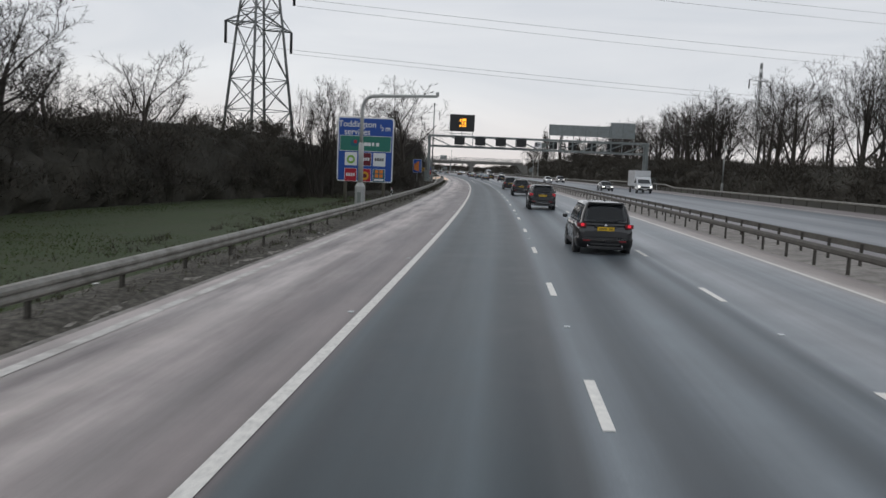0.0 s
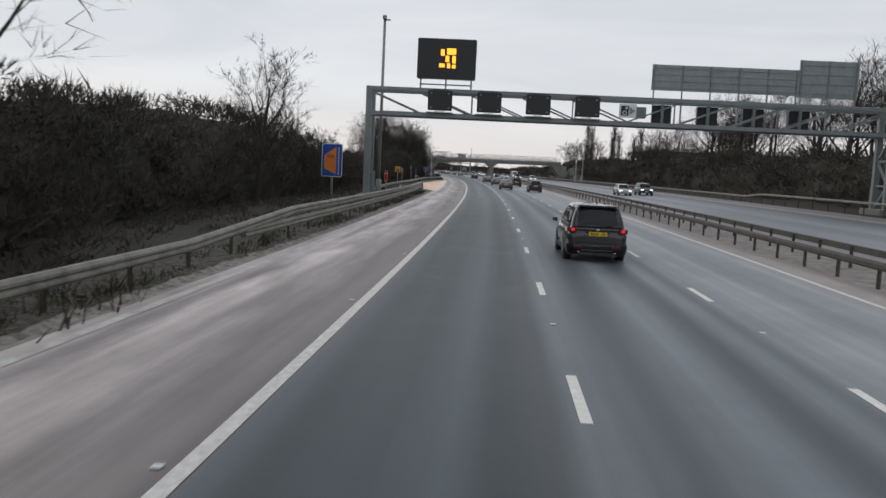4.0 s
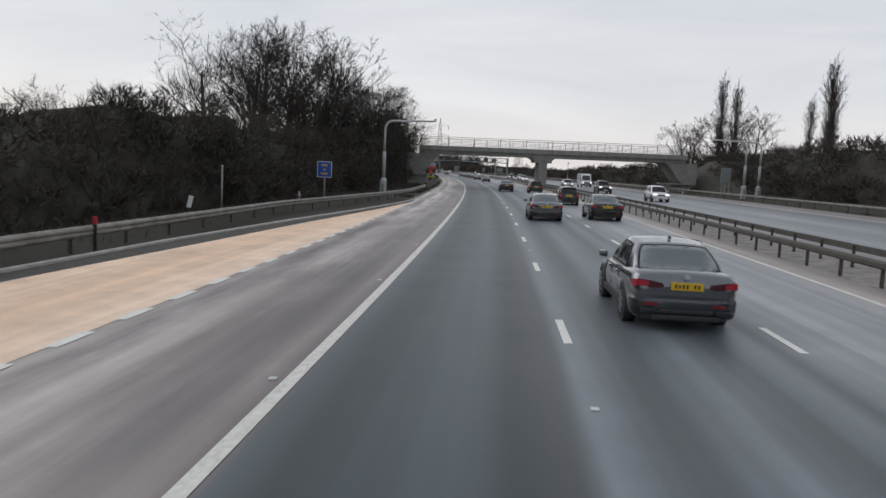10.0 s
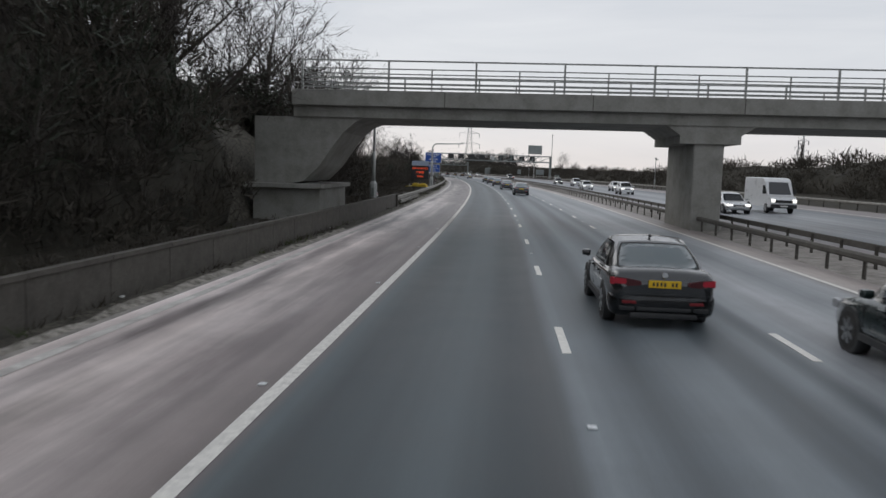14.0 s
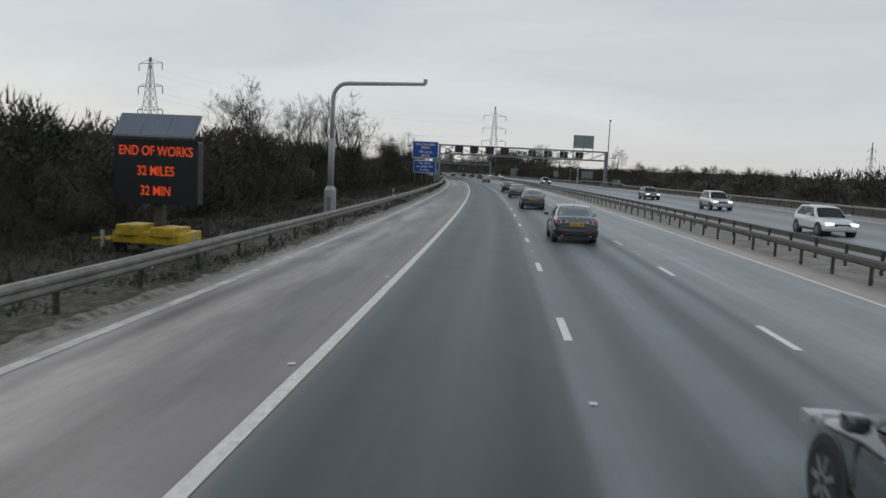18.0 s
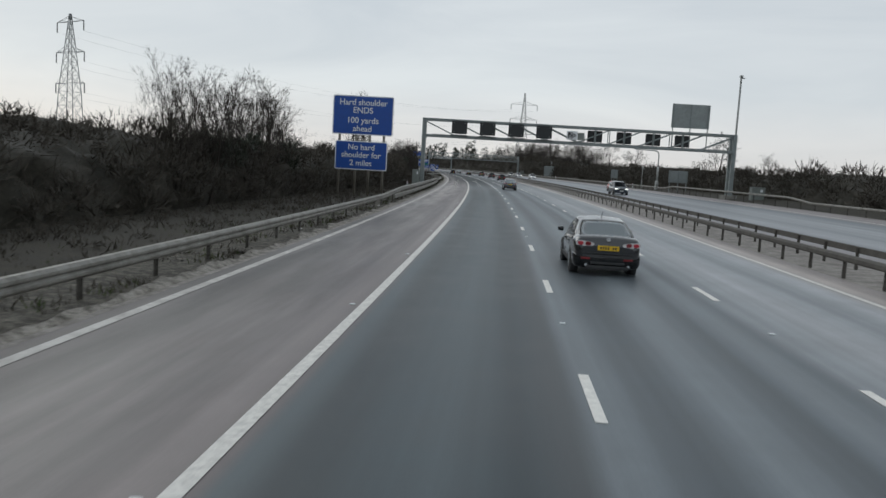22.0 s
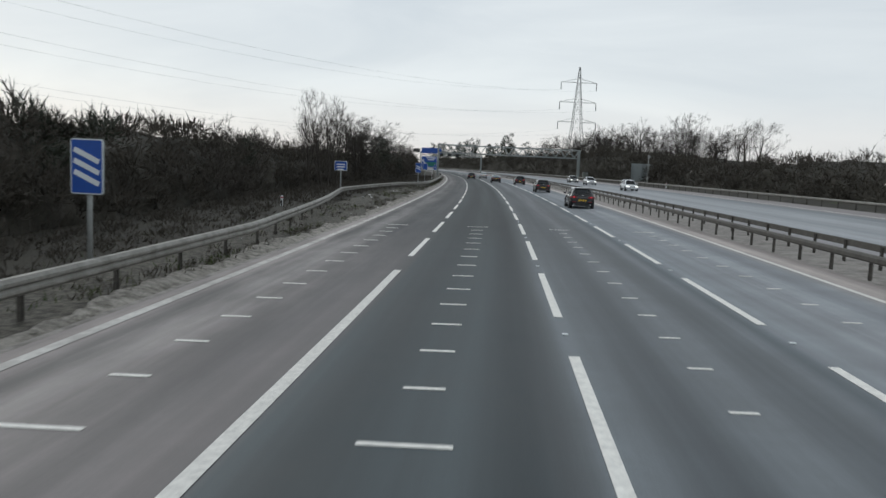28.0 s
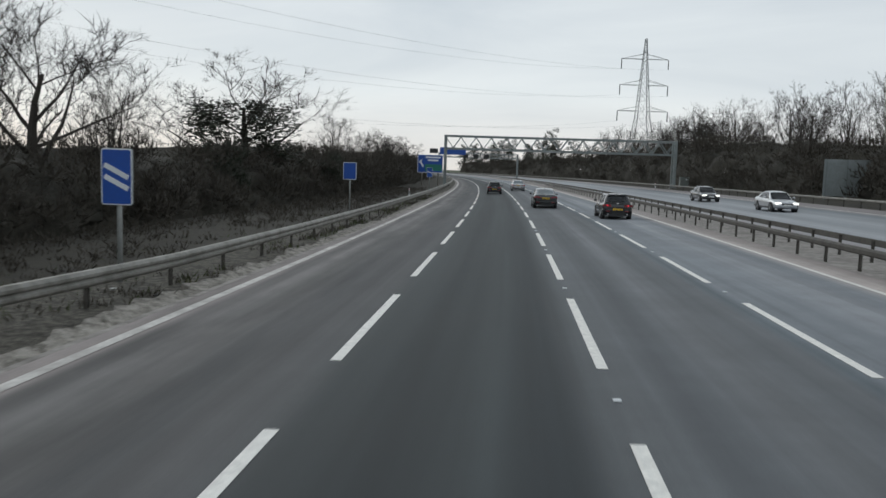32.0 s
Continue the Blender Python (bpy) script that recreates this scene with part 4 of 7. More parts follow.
g, mid = gantry(155, -8.0, 34.7, 6.95, 9.3, "grey steel portal gantry with lane signals and message board", (-2.07, 1.98, 6.0, 10.0), ((16.6, 1.6), (20.4, 1.7), (24.2, 1.7), (28.0, 1.7)), deep=2.1)
camera_plate(g, 13.3 - mid, 8.15, -1.35)
v = part("message_board", rounded(4.85, 3.25, 0.12, -1.0, -0.3, Matrix.Translation((-1.7 - mid, 0, 11.75))), BLACK, g, "black electronic message board with amber symbols")
for k in range(-1, 2):
    part("stay", box((-1.7 - mid + k * 2.1 - 0.06, -0.7, 9.25), (-1.7 - mid + k * 2.1 + 0.06, -0.58, 10.3)), STEEL, v)
part("stay", box((-1.7 - mid - 2.2, -0.72, 9.62), (-1.7 - mid + 2.2, -0.6, 9.72)), STEEL, v)
for x0, x1, z0, z1 in ((-0.5, -0.2, 12.0, 12.5), (0.0, 0.75, 12.1, 12.6), (-0.1, 0.2, 11.5, 12.0), (0.45, 0.75, 11.4, 12.0), (-0.6, -0.15, 11.05, 11.35), (0.05, 0.3, 11.0, 11.4), (0.45, 0.75, 11.0, 11.3)):
    part("lit_symbol", box((-1.7 - mid + x0, -1.02, z0), (-1.7 - mid + x1, -1.0, z1)), LED, v)
sign_back(g, 15.6 - mid, 27.8 - mid, 10.2, 12.35, 1.35)
sign_back(g, 27.8 - mid, 32.7 - mid, 10.1, 13.2, 1.45)
g, mid = gantry(588.5, -6.2, 33.9, 6.5, 8.9, "grey steel portal gantry with unlit lane signals", (-1.6, 2.05, 5.75, 9.35), ((16.2, 1.9), (20.0, 1.9), (23.8, 1.9), (27.6, 1.9)))
camera_plate(g, 13.0 - mid, 7.65)
sign_back(g, 26.0 - mid, 30.9 - mid, 9.5, 12.6)
gantry(835, -5.9, 34.2, 6.35, 8.9, "plain grey lattice gantry spanning both carriageways", pattern="lattice", deep=1.6)
g, mid = gantry(985, -8.0, 21.0, 7.4, 9.2, "distant grey gantry with blue direction signs", (), (), "lattice")
part("direction_sign", rounded(9.5, 2.6, 0.1, -1.2, -1.1, Matrix.Translation((-3.0 - mid, 0, 9.7))), BLUE, g, "blue direction sign")
part("message_board", rounded(3.0, 1.7, 0.1, -1.2, -0.9, Matrix.Translation((-10.0 - mid, 0, 9.6))), BLACK, g)
for u in (1.8, 5.5, 9.2):
    part("lane_signal", rounded(1.8, 1.4, 0.1, -1.2, -0.9, Matrix.Translation((u - mid, 0, 8.0))), BLACK, g)


def roadside_back(s, u, w, z0, z1, label):
    ob = thing("road_sign", at(s, u, 0), label, "road sign", "signs facing away")
    sign_back(ob, -w / 2, w / 2, z0, z1, 0.0, -0.2)


tall_pole(765.5, 35.6, 5.6, "grey detector pole behind the far barrier", 0.1)
tall_pole(640.5, 34.6, 3.9, "grey detector pole behind the far barrier", 0.08)
roadside_back(779, 37.8, 4.6, 0.6, 4.4, "grey back of a large sign beside the far carriageway")
roadside_back(618, 35.3, 3.2, 1.6, 3.6, "grey back of a sign beside the far carriageway")
roadside_back(330, 36.0, 1.4, 2.0, 4.0, "grey back of a sign beside the far carriageway")
roadside_back(668, 35.0, 1.6, 1.6, 3.6, "grey back of a sign beside the far carriageway")


# ---- the overbridge ----
def bridge():
    s0, s1, u0, u1 = 349.0, 356.0, -7.3, 35.5
    mid, half = (u0 + u1) / 2, (u1 - u0) / 2
    ob = thing("overbridge", at(s0, mid, -FALL * mid) @ Matrix.Rotation(-0.006, 4, "Y"), "weathered concrete overbridge with steel parapet rails", "bridge")
    wide = s1 - s0
    part("fascia", box((-half - 0.4, 0, 5.85), (half + 0.4, 0.5, 6.62), 0.03), CONCRETE, ob)
    part("fascia", box((-half - 0.4, wide - 0.5, 5.85), (half + 0.4, wide, 6.62), 0.03), CONCRETE, ob)
    part("deck", box((-half - 0.4, 0.35, 5.3), (half + 0.4, wide - 0.35, 6.3), 0.02), CONCRETE, ob)
    for x in (-half / 3 * 2, -half / 3, 0, half / 3, half / 3 * 2):
        part("joint", box((x - 0.02, -0.006, 5.86), (x + 0.02, 0.0, 6.6)), DIRTY, ob)
    px = 12.7 - mid
    part("pier", box((px - 0.72, 0.6, -0.3), (px + 0.72, wide - 0.6, 4.6), 0.08), CONCRETE, ob)
    bm = bmesh.new()
    prof = [(-1.45, 4.45), (1.45, 4.45), (1.45, 4.85), (2.15, 5.32), (-2.15, 5.32), (-1.45, 4.85)]
    rows = [[bm.verts.new((px + x, y, z)) for x, z in prof] for y in (0.45, wide - 0.45)]
    for k in range(6):
        bm.faces.new((rows[0][k], rows[0][(k + 1) % 6], rows[1][(k + 1) % 6], rows[1][k]))
    bm.faces.new(rows[0]), bm.faces.new(rows[1][::-1])
    bmesh.ops.recalc_face_normals(bm, faces=bm.faces)
    part("pier_head", bm, CONCRETE, ob)
    # curved abutment haunches
    for side, x in ((1, -half - 0.2), (-1, half + 0.2)):
        prof = [(3.4, 5.3), (2.9, 5.12), (2.3, 4.6), (1.7, 3.8), (1.1, 2.9), (0.3, 2.1), (-1.2, 1.8), (-2.2, 1.8), (-2.2, 5.3)]
        bm = bmesh.new()
        rows = [[bm.verts.new((x + side * a, y, z)) for a, z in prof] for y in (0.5, wide - 0.5)]
        n = len(prof)
        for k in range(n):
            bm.faces.new((rows[0][k], rows[0][(k + 1) % n], rows[1][(k + 1) % n], rows[1][k]))
        bm.faces.new(rows[0]), bm.faces.new(rows[1][::-1])
        bmesh.ops.recalc_face_normals(bm, faces=bm.faces)
        part("abutment", bm, CONCRETE, ob)
        part("abutment_base", box((x - 2.2, 0.2, -0.6), (x + 1.2, wide - 0.2, 1.9), 0.05), CONCRETE, ob)
        part("bearing_shelf", box((x - 2.6, -0.3, 1.75), (x + 1.4, wide + 0.3, 1.98), 0.03), CONCRETE, ob)
    n = 11
    for y in (0.12, wide - 0.12):
        for k in range(n):
            x = -half + 0.1 + (2 * half - 0.2) * k / (n - 1)
            part("parapet_post", box((x - 0.045, y - 0.05, 6.6), (x + 0.045, y + 0.05, 8.08)), POLE, ob)
            part("parapet_post", box((x + 2.1 - 0.03, y + 0.1, 6.6), (x + 2.1 + 0.03, y + 0.16, 7.7)), POLE, ob) if k < n - 1 else None
        for z, h in ((8.05, 0.07), (7.66, 0.05), (7.42, 0.05), (7.2, 0.05), (6.98, 0.06), (6.78, 0.06)):
            part("parapet_rail", box((-half, y - 0.035, z - h / 2), (half, y + 0.035, z + h / 2)), POLE, ob)


bridge()
# concrete-faced barrier panels past the abutment
ob = thing("barrier_wall", Matrix(), "grimy solid concrete barrier wall beneath the bridge", "barrier")
s = 320.0
while s < 369.0:
    e = s + 2.72
    part("panel", sweep([(0.0, -0.15), (0.06, -0.15), (0.06, 0.86), (0.12, 0.88), (0.12, 0.97), (-0.08, 0.97), (-0.08, -0.15)], [(s, -5.0, 0), (e, -5.0, 0)]), DIRTY, ob)
    s += 2.745
part("end_post", box((-0.2, -0.15, -0.2), (0.2, 0.15, 1.02), 0.02), DIRTY, ob).matrix_basis = at(319.7, -5.0)
part("end_post", box((-0.2, -0.15, -0.2), (0.2, 0.15, 1.02), 0.02), DIRTY, ob).matrix_basis = at(369.3, -5.0)


# ---- the mobile message trailer ----
def trailer():
    ob = thing("message_trailer", at(421.5, -7.2, -0.35, -3), "solar-powered mobile message board on a yellow trailer", "message board")
    part("chassis", box((-1.0, -0.7, 0.78), (1.0, 0.7, 1.12), 0.05), YELLOW, ob)
    part("battery_box", box((-0.85, -0.8, 1.0), (-0.2, 0.3, 1.3), 0.03), YELLOW, ob)
    part("battery_box", box((0.15, -0.8, 1.0), (0.85, 0.3, 1.26), 0.03), YELLOW, ob)
    for x in (-1.2, 1.2):
        w = part("wheel", tube([(x - 0.1, 0, 0.42), (x + 0.1, 0, 0.42)], 0.34, 18), BLACK, ob)
        part("hub", tube([(x - 0.115, 0, 0.42), (x + 0.115, 0, 0.42)], 0.16, 12), POLE, w)
        part("mudguard", box((x - 0.14, -0.45, 0.8), (x + 0.14, 0.45, 0.86), 0.02), YELLOW, ob)
    part("drawbar", tube([(-1.1, 0, 0.9), (-2.0, 0, 0.75)], 0.05, 8), YELLOW, ob)
    for x in (-1.35, 1.35):
        part("stabiliser", tube([(x, -0.6, 0.05), (x, -0.6, 1.1)], 0.05, 8), POLE, ob)
    part("mast", box((-0.12, 0.0, 1.2), (0.12, 0.25, 2.1)), DIRTY, ob)
    b = part("display", rounded(2.5, 1.8, 0.06, -0.18, 0.15, Matrix.Translation((0, 0, 2.78))), BLACK, ob, "black display with red-orange writing")
    for text, z in (("END OF WORKS", 3.36), ("32 MILES", 2.8), ("32 MIN", 2.24)):
        t = lettering(text, 0.38, LEDRED, b, pose(0, -0.19, z, 90) @ Matrix.Diagonal((0.78, 1, 1, 1)))
    f = part("solar_frame", box((-1.2, -0.42, -0.03), (1.2, 0.42, 0.02)), POLE, ob)
    tiltm = Matrix.Translation((0, -0.1, 4.08)) @ Matrix.Rotation(radians(52), 4, "X")
    f.matrix_basis = tiltm
    for k in range(3):
        part("solar_cell_panel", box((-1.17 + 0.785 * k, -0.39, 0.02), (-1.17 + 0.785 * k + 0.76, 0.39, 0.035)), SOLAR, f)
    part("solar_stay", tube([(0, 0.15, 3.7), (0, -0.05, 4.2)], 0.05, 8), POLE, ob)


trailer()


# ---- pylons and lines ----
LATTICE = paint("dull_galvanised_lattice", (0.2, 0.21, 0.21), 0.6, metal=0.3, vary=0.1, bump=0)


ARMS = ((0.5, 7.2), (0.68, 6.6), (0.86, 6.0))
WIDE_ARMS = ((0.5, 8.2), (0.68, 7.8), (0.86, 7.6))
TALL_ARMS = ((0.51, 8.2), (0.73, 8.0), (0.945, 7.6))
STRAIN_ARMS = ((0.52, 5.8), (0.68, 6.2), (0.84, 5.0))


def pylon(s, u, height, turn, low=0.45, base=4.2, waist=1.0, arms=ARMS, fine=1.0, near=False, label="tall grey lattice electricity pylon"):
    ob = thing("pylon", at(s, u, -0.3, turn), label, "pylon", "electricity pylons")
    h = height

    def half(z):
        k = z / h
        return (base - (base - waist) * k / low) * h / 46 if k < low else (waist - (waist - 0.25) * (k - low) / (1 - low)) * h / 46
    levels = [0, 0.13, 0.25, 0.35, low, 0.57 if low < 0.55 else 0.63, 0.66 if low < 0.55 else 0.7, 0.73 if low < 0.55 else 0.77, 0.8 if low < 0.55 else 0.84, 0.87 if low < 0.55 else 0.9, 0.94, 1.0]
    corners = ((-1, -1), (1, -1), (1, 1), (-1, 1))
    for cx, cy in corners:
        way = [(cx * half(a * h), cy * half(a * h), a * h) for a in (0, low, 1.0)]
        part("leg", tube(way, [0.17 * fine, 0.13 * fine, 0.1 * fine], 4), LATTICE, ob)
    for k, (cx, cy) in enumerate(corners):
        dx, dy = corners[(k + 1) % 4]
        face = bmesh.new()
        for a, b in zip(levels, levels[1:]):
            ha, hb = half(a * h), half(b * h)
            for p, q, r in (((cx * ha, cy * ha, a * h), (dx * hb, dy * hb, b * h), 0.06), ((dx * ha, dy * ha, a * h), (cx * hb, cy * hb, b * h), 0.06), ((cx * hb, cy * hb, b * h), (dx * hb, dy * hb, b * h), 0.05)):
                if near:
                    part("brace", tube([p, q], r * fine, 4), LATTICE, ob)
                else:
                    add_tube(face, [p, q], r * fine, 4)
        if near:
            face.free()
        else:
            tagged(part("bracing", face, LATTICE, ob), kind="stuff")
    for z, reach in arms:
        r = reach * h / 46
        for side in (-1, 1):
            w = half(z * h)
            tip = (side * r, 0, z * h)
            arm = part("crossarm", tube([(side * w, -w, z * h), tip, (side * w, w, z * h)], 0.08 * fine, 4), LATTICE, ob)
            part("arm_tie", tube([(side * w * 0.9, -w * 0.9, z * h + h * 0.035), tip, (side * w * 0.9, w * 0.9, z * h + h * 0.035)], 0.06 * fine, 4), LATTICE, arm)
            for q in (0.3, 0.6):
                part("arm_strut", tube([(side * (w + (r - w) * q), -w * (1 - q), z * h), (side * (w + (r - w) * q), w * (1 - q), z * h)], 0.05 * fine, 4), LATTICE, arm)
            part("insulator", tube([(side * r, 0, z * h), (side * r, 0, z * h - h * 0.07)], 0.17, 8), BLACK, arm)
    return ob


def arm_tips(ob, h, arms=ARMS):
    bpy.context.view_layer.update()
    return [ob.matrix_basis @ Vector((side * r * h / 46, 0, z * h - h * 0.07)) for z, r in arms for side in (-1, 1)]


def wires(a, b, sag, label="overhead power lines sagging between pylons"):
    ob = thing("power_lines", Matrix(), label, "power line")
    for p, q in zip(a, b):
        pts = [p.lerp(q, t / 24) - Vector((0, 0, sag * 4 * (t / 24) * (1 - t / 24))) for t in range(25)]
        part("wire", tube(pts, 0.022, 4, False), LATTICE, ob)


pa = pylon(95, -26.2, 37, 50, 0.52, 4.4, 2.4, STRAIN_ARMS, 1.2, True)
pb = pylon(200, 300, 54, 68)
wires(arm_tips(pa, 37, STRAIN_ARMS), arm_tips(pb, 54), 4)
pylon(224, 84, 36, 30, fine=0.7)
pc = pylon(980.7, 65.2, 51.5, 0, 0.45, 5.0, 2.0, WIDE_ARMS, near=True)
pd = pylon(750, -128, 45.5, -35, 0.45, 3.4, 2.5, TALL_ARMS)
wires(arm_tips(pc, 51.5, WIDE_ARMS), arm_tips(pd, 45.5, TALL_ARMS), 8)
pylon(661, 165, 25, 20, fine=0.7)
pylon(1020, 420, 44, 20, fine=0.9)


# ---- winter trees and scrub ----
class Wood:
    """Collects branch tubes and twig ribbons as plain vertex and face lists."""

    def __init__(self):
        self.v, self.f = [], []

    def limb(self, points, radii, sides):
        base = len(self.v)
        if sides == 1:
            side = Vector((random.uniform(-1, 1), random.uniform(-1, 1), random.uniform(-0.4, 0.4))) * radii[0]
            self.v += [points[0] - side, points[0] + side, points[-1]]
            self.f.append((base, base + 1, base + 2))
            return
        if sides == 2:
            side = Vector((random.uniform(-1, 1), random.uniform(-1, 1), random.uniform(-0.4, 0.4)))
            for p, r in zip(points, radii):
                self.v += [p - side * r, p + side * r]
            for i in range(len(points) - 1):
                a = base + 2 * i
                self.f.append((a, a + 1, a + 3, a + 2))
            return
        d = (points[-1] - points[0]).normalized()
        x = d.orthogonal().normalized()
        y = d.cross(x)
        for p, r in zip(points, radii):
            for k in range(sides):
                a = 2 * math.pi * k / sides
                self.v.append(p + x * (r * math.cos(a)) + y * (r * math.sin(a)))
        for i in range(len(points) - 1):
            for k in range(sides):
                a, b = base + i * sides + k, base + i * sides + (k + 1) % sides
                self.f.append((a, b, b + sides, a + sides))

    def mesh(self, name, mat):
        me = bpy.data.meshes.new(name)
        me.from_pydata([tuple(p) for p in self.v], [], self.f)
        me.materials.append(mat)
        return me


def sway(amount):
    return Vector((random.gauss(0, amount), random.gauss(0, amount), random.gauss(0, amount * 0.7)))


def tilt(d, angle, spin):
    x = d.orthogonal().normalized()
    return (d * math.cos(angle) + (x * math.cos(spin) + d.cross(x) * math.sin(spin)) * math.sin(angle)).normalized()


# for each level: (children, angle low, angle high, length ratio, segments, sides, bend, upward pull)
STYLES = {}
STYLES["broad"] = [(9, 0.4, 1.0, 0.66, 6, 6, 0.05, 0.12), (7, 0.35, 0.85, 0.5, 5, 4, 0.1, 0.1), (7, 0.35, 0.9, 0.5, 3, 2, 0.14, 0.08), (8, 0.35, 0.9, 0.6, 1, 1, 0.16, 0.08), (0, 0, 0, 0, 1, 1, 0.2, 0.06)]
STYLES["upright"] = [(9, 0.3, 0.75, 0.52, 7, 6, 0.035, 0.2), (6, 0.35, 0.8, 0.52, 4, 4, 0.07, 0.2), (7, 0.35, 0.85, 0.5, 3, 2, 0.1, 0.14), (8, 0.3, 0.8, 0.6, 1, 1, 0.14, 0.12), (0, 0, 0, 0, 1, 1, 0.15, 0.1)]
STYLES["stem"] = [(6, 0.25, 0.65, 0.48, 6, 5, 0.04, 0.2), (5, 0.35, 0.8, 0.5, 4, 3, 0.08, 0.2), (6, 0.4, 0.9, 0.55, 2, 2, 0.12, 0.14), (7, 0.3, 0.8, 0.6, 1, 1, 0.15, 0.12), (0, 0, 0, 0, 1, 1, 0.15, 0.12)]
STYLES["far"] = [(9, 0.3, 0.85, 0.52, 4, 5, 0.04, 0.2), (7, 0.35, 0.9, 0.55, 3, 3, 0.1, 0.15), (7, 0.4, 0.9, 0.55, 2, 2, 0.16, 0.1), (4, 0.4, 0.9, 0.65, 1, 1, 0.2, 0.1), (0, 0, 0, 0, 1, 1, 0.2, 0.1)]
STYLES["shrub"] = [(9, 0.25, 0.8, 0.5, 3, 2, 0.08, 0.14), (6, 0.3, 0.9, 0.55, 1, 1, 0.15, 0.1), (0, 0, 0, 0, 1, 1, 0.15, 0.1)]
STYLES["poplar"] = [(100, 0.16, 0.4, 0.2, 9, 6, 0.012, 0.3), (6, 0.2, 0.5, 0.5, 3, 2, 0.07, 0.25), (7, 0.2, 0.6, 0.5, 1, 1, 0.1, 0.2), (0, 0, 0, 0, 1, 1, 0.1, 0.2)]


def grow(trunk, crown, p, d, length, radius, level, style, low):
    children, a0, a1, ratio, segs, sides, bend, pull = STYLES[style][level]
    pts, rad = [p.copy()], [radius]
    for i in range(segs):
        d = (d + sway(bend) + Vector((0, 0, pull * 0.4))).normalized()
        p = p + d * (length / segs)
        pts.append(p.copy())
        rad.append(radius * (1 - 0.8 * (i + 1) / segs))
    (trunk if level == 0 else crown).limb(pts, rad, sides)
    spin = random.uniform(0, 6.28)
    for c in range(children):
        f = low + (1 - low) * (c + random.random() * 0.9) / children if level == 0 else random.uniform(0.25, 1.0)
        i = min(int(f * segs), segs - 1)
        q = pts[i].lerp(pts[i + 1], f * segs - i)
        spin += 2.4 + random.uniform(-0.5, 0.5)
        r = max((0.034, 0.02, 0.015, 0.0135)[level], radius * (1 - 0.8 * f) * (0.55 if level == 0 else 0.52))
        shrink = (1.15 - 0.55 * f) if level == 0 and style != "poplar" else random.uniform(0.7, 1.15)
        grow(trunk, crown, q, tilt((pts[i + 1] - pts[i]).normalized(), random.uniform(a0, a1), spin), length * ratio * shrink, r, level + 1, style, low)


def tree_model(style, seed, stems=1, ivy=False):
    """A bare tree ten metres tall, as a thing with trunk and crown."""
    random.seed(seed)
    trunk, crown, leaves = Wood(), Wood(), Wood()
    for k in range(stems):
        lean = Vector((0, 0, 1)) if stems == 1 else tilt(Vector((0, 0, 1)), random.uniform(0.08, 0.3 if style != "shrub" else 0.75), k * 2.4 if style == "shrub" else k * 6.28 / stems + random.uniform(-0.4, 0.4))
        start = Vector((0, 0, -0.3)) + (sway(0.25 if style != "shrub" else 1.6) if stems > 1 else Vector())
        start.z = -0.3
        h = {"broad": 6.0, "upright": 7.6, "stem": 7.6, "shrub": 7.6, "far": 7.2, "poplar": 10.0}[style] * (1 if stems == 1 else random.uniform(0.8, 1.05))
        grow(trunk, crown, start, lean, h, {"broad": 0.27, "upright": 0.2, "stem": 0.27, "shrub": 0.06, "far": 0.22, "poplar": 0.15}[style] / (1 if stems == 1 else 1.9), 0, style, {"broad": 0.28, "upright": 0.3, "stem": 0.25, "shrub": 0.15, "far": 0.25, "poplar": 0.06}[style])
    if ivy:
        heart = [p for w in (trunk, crown) for p in w.v if math.hypot(p.x, p.y) < 1.7 and 1.5 < p.z < 6.0]
        for _ in range(5000):
            p = random.choice(heart) + sway(0.24)
            a, b = sway(0.065), sway(0.065)
            n = len(leaves.v)
            leaves.v += [p, p + a, p + a + b, p + b]
            leaves.f.append((n, n + 1, n + 2, n + 3))
    top = max(p.z for p in crown.v)
    for w in (trunk, crown, leaves):
        w.v = [p * (10.0 / top) for p in w.v]
    ob = thing("tree", Matrix.Translation((0, 0, -400)))
    if ivy:
        part("ivy", leaves.mesh("ivy", IVY), None, ob, "dark green ivy over trunk and limbs")
    part("trunk", trunk.mesh("trunk", BARK), None, ob)
    part("crown", crown.mesh("crown", TWIGS), None, ob, "bare fine twigs")
    return ob


MODELS = {
    "broad": [tree_model("broad", s) for s in (11, 12, 13)],
    "upright": [tree_model("upright", s) for s in (21, 22, 23)],
    "multi": [tree_model("stem", s, 3) for s in (31, 32)],
    "fan": [tree_model("stem", s, 6) for s in (33, 34)],
    "far": [tree_model("far", s) for s in (61, 62, 63, 64)],
    "shrub": [tree_model("shrub", s, 14) for s in (51, 52, 53)],
    "twin": [tree_model("stem", s, 2) for s in (37, 38)],
    "poplar": [tree_model("poplar", s) for s in (41, 42)],
    "ivied": [tree_model("broad", 14, 1, True)],
}
TREE_WORDS = {
    "broad": "bare broad-crowned winter tree rising from dark scrub",
    "upright": "bare upright winter tree rising from dark scrub",
    "multi": "bare many-stemmed winter tree at the scrub edge",
    "fan": "bare many-stemmed winter tree fanning out above the scrub",
    "far": "bare winter woodland tree with a dense twiggy crown",
    "shrub": "leafless dark winter bush at the verge",
    "twin": "tall bare winter tree with two dark stems",
    "ivied": "bare spreading oak with dark ivy over its limbs",
    "poplar": "tall narrow bare poplar standing behind the scrub",
}
rng = random.Random(5)
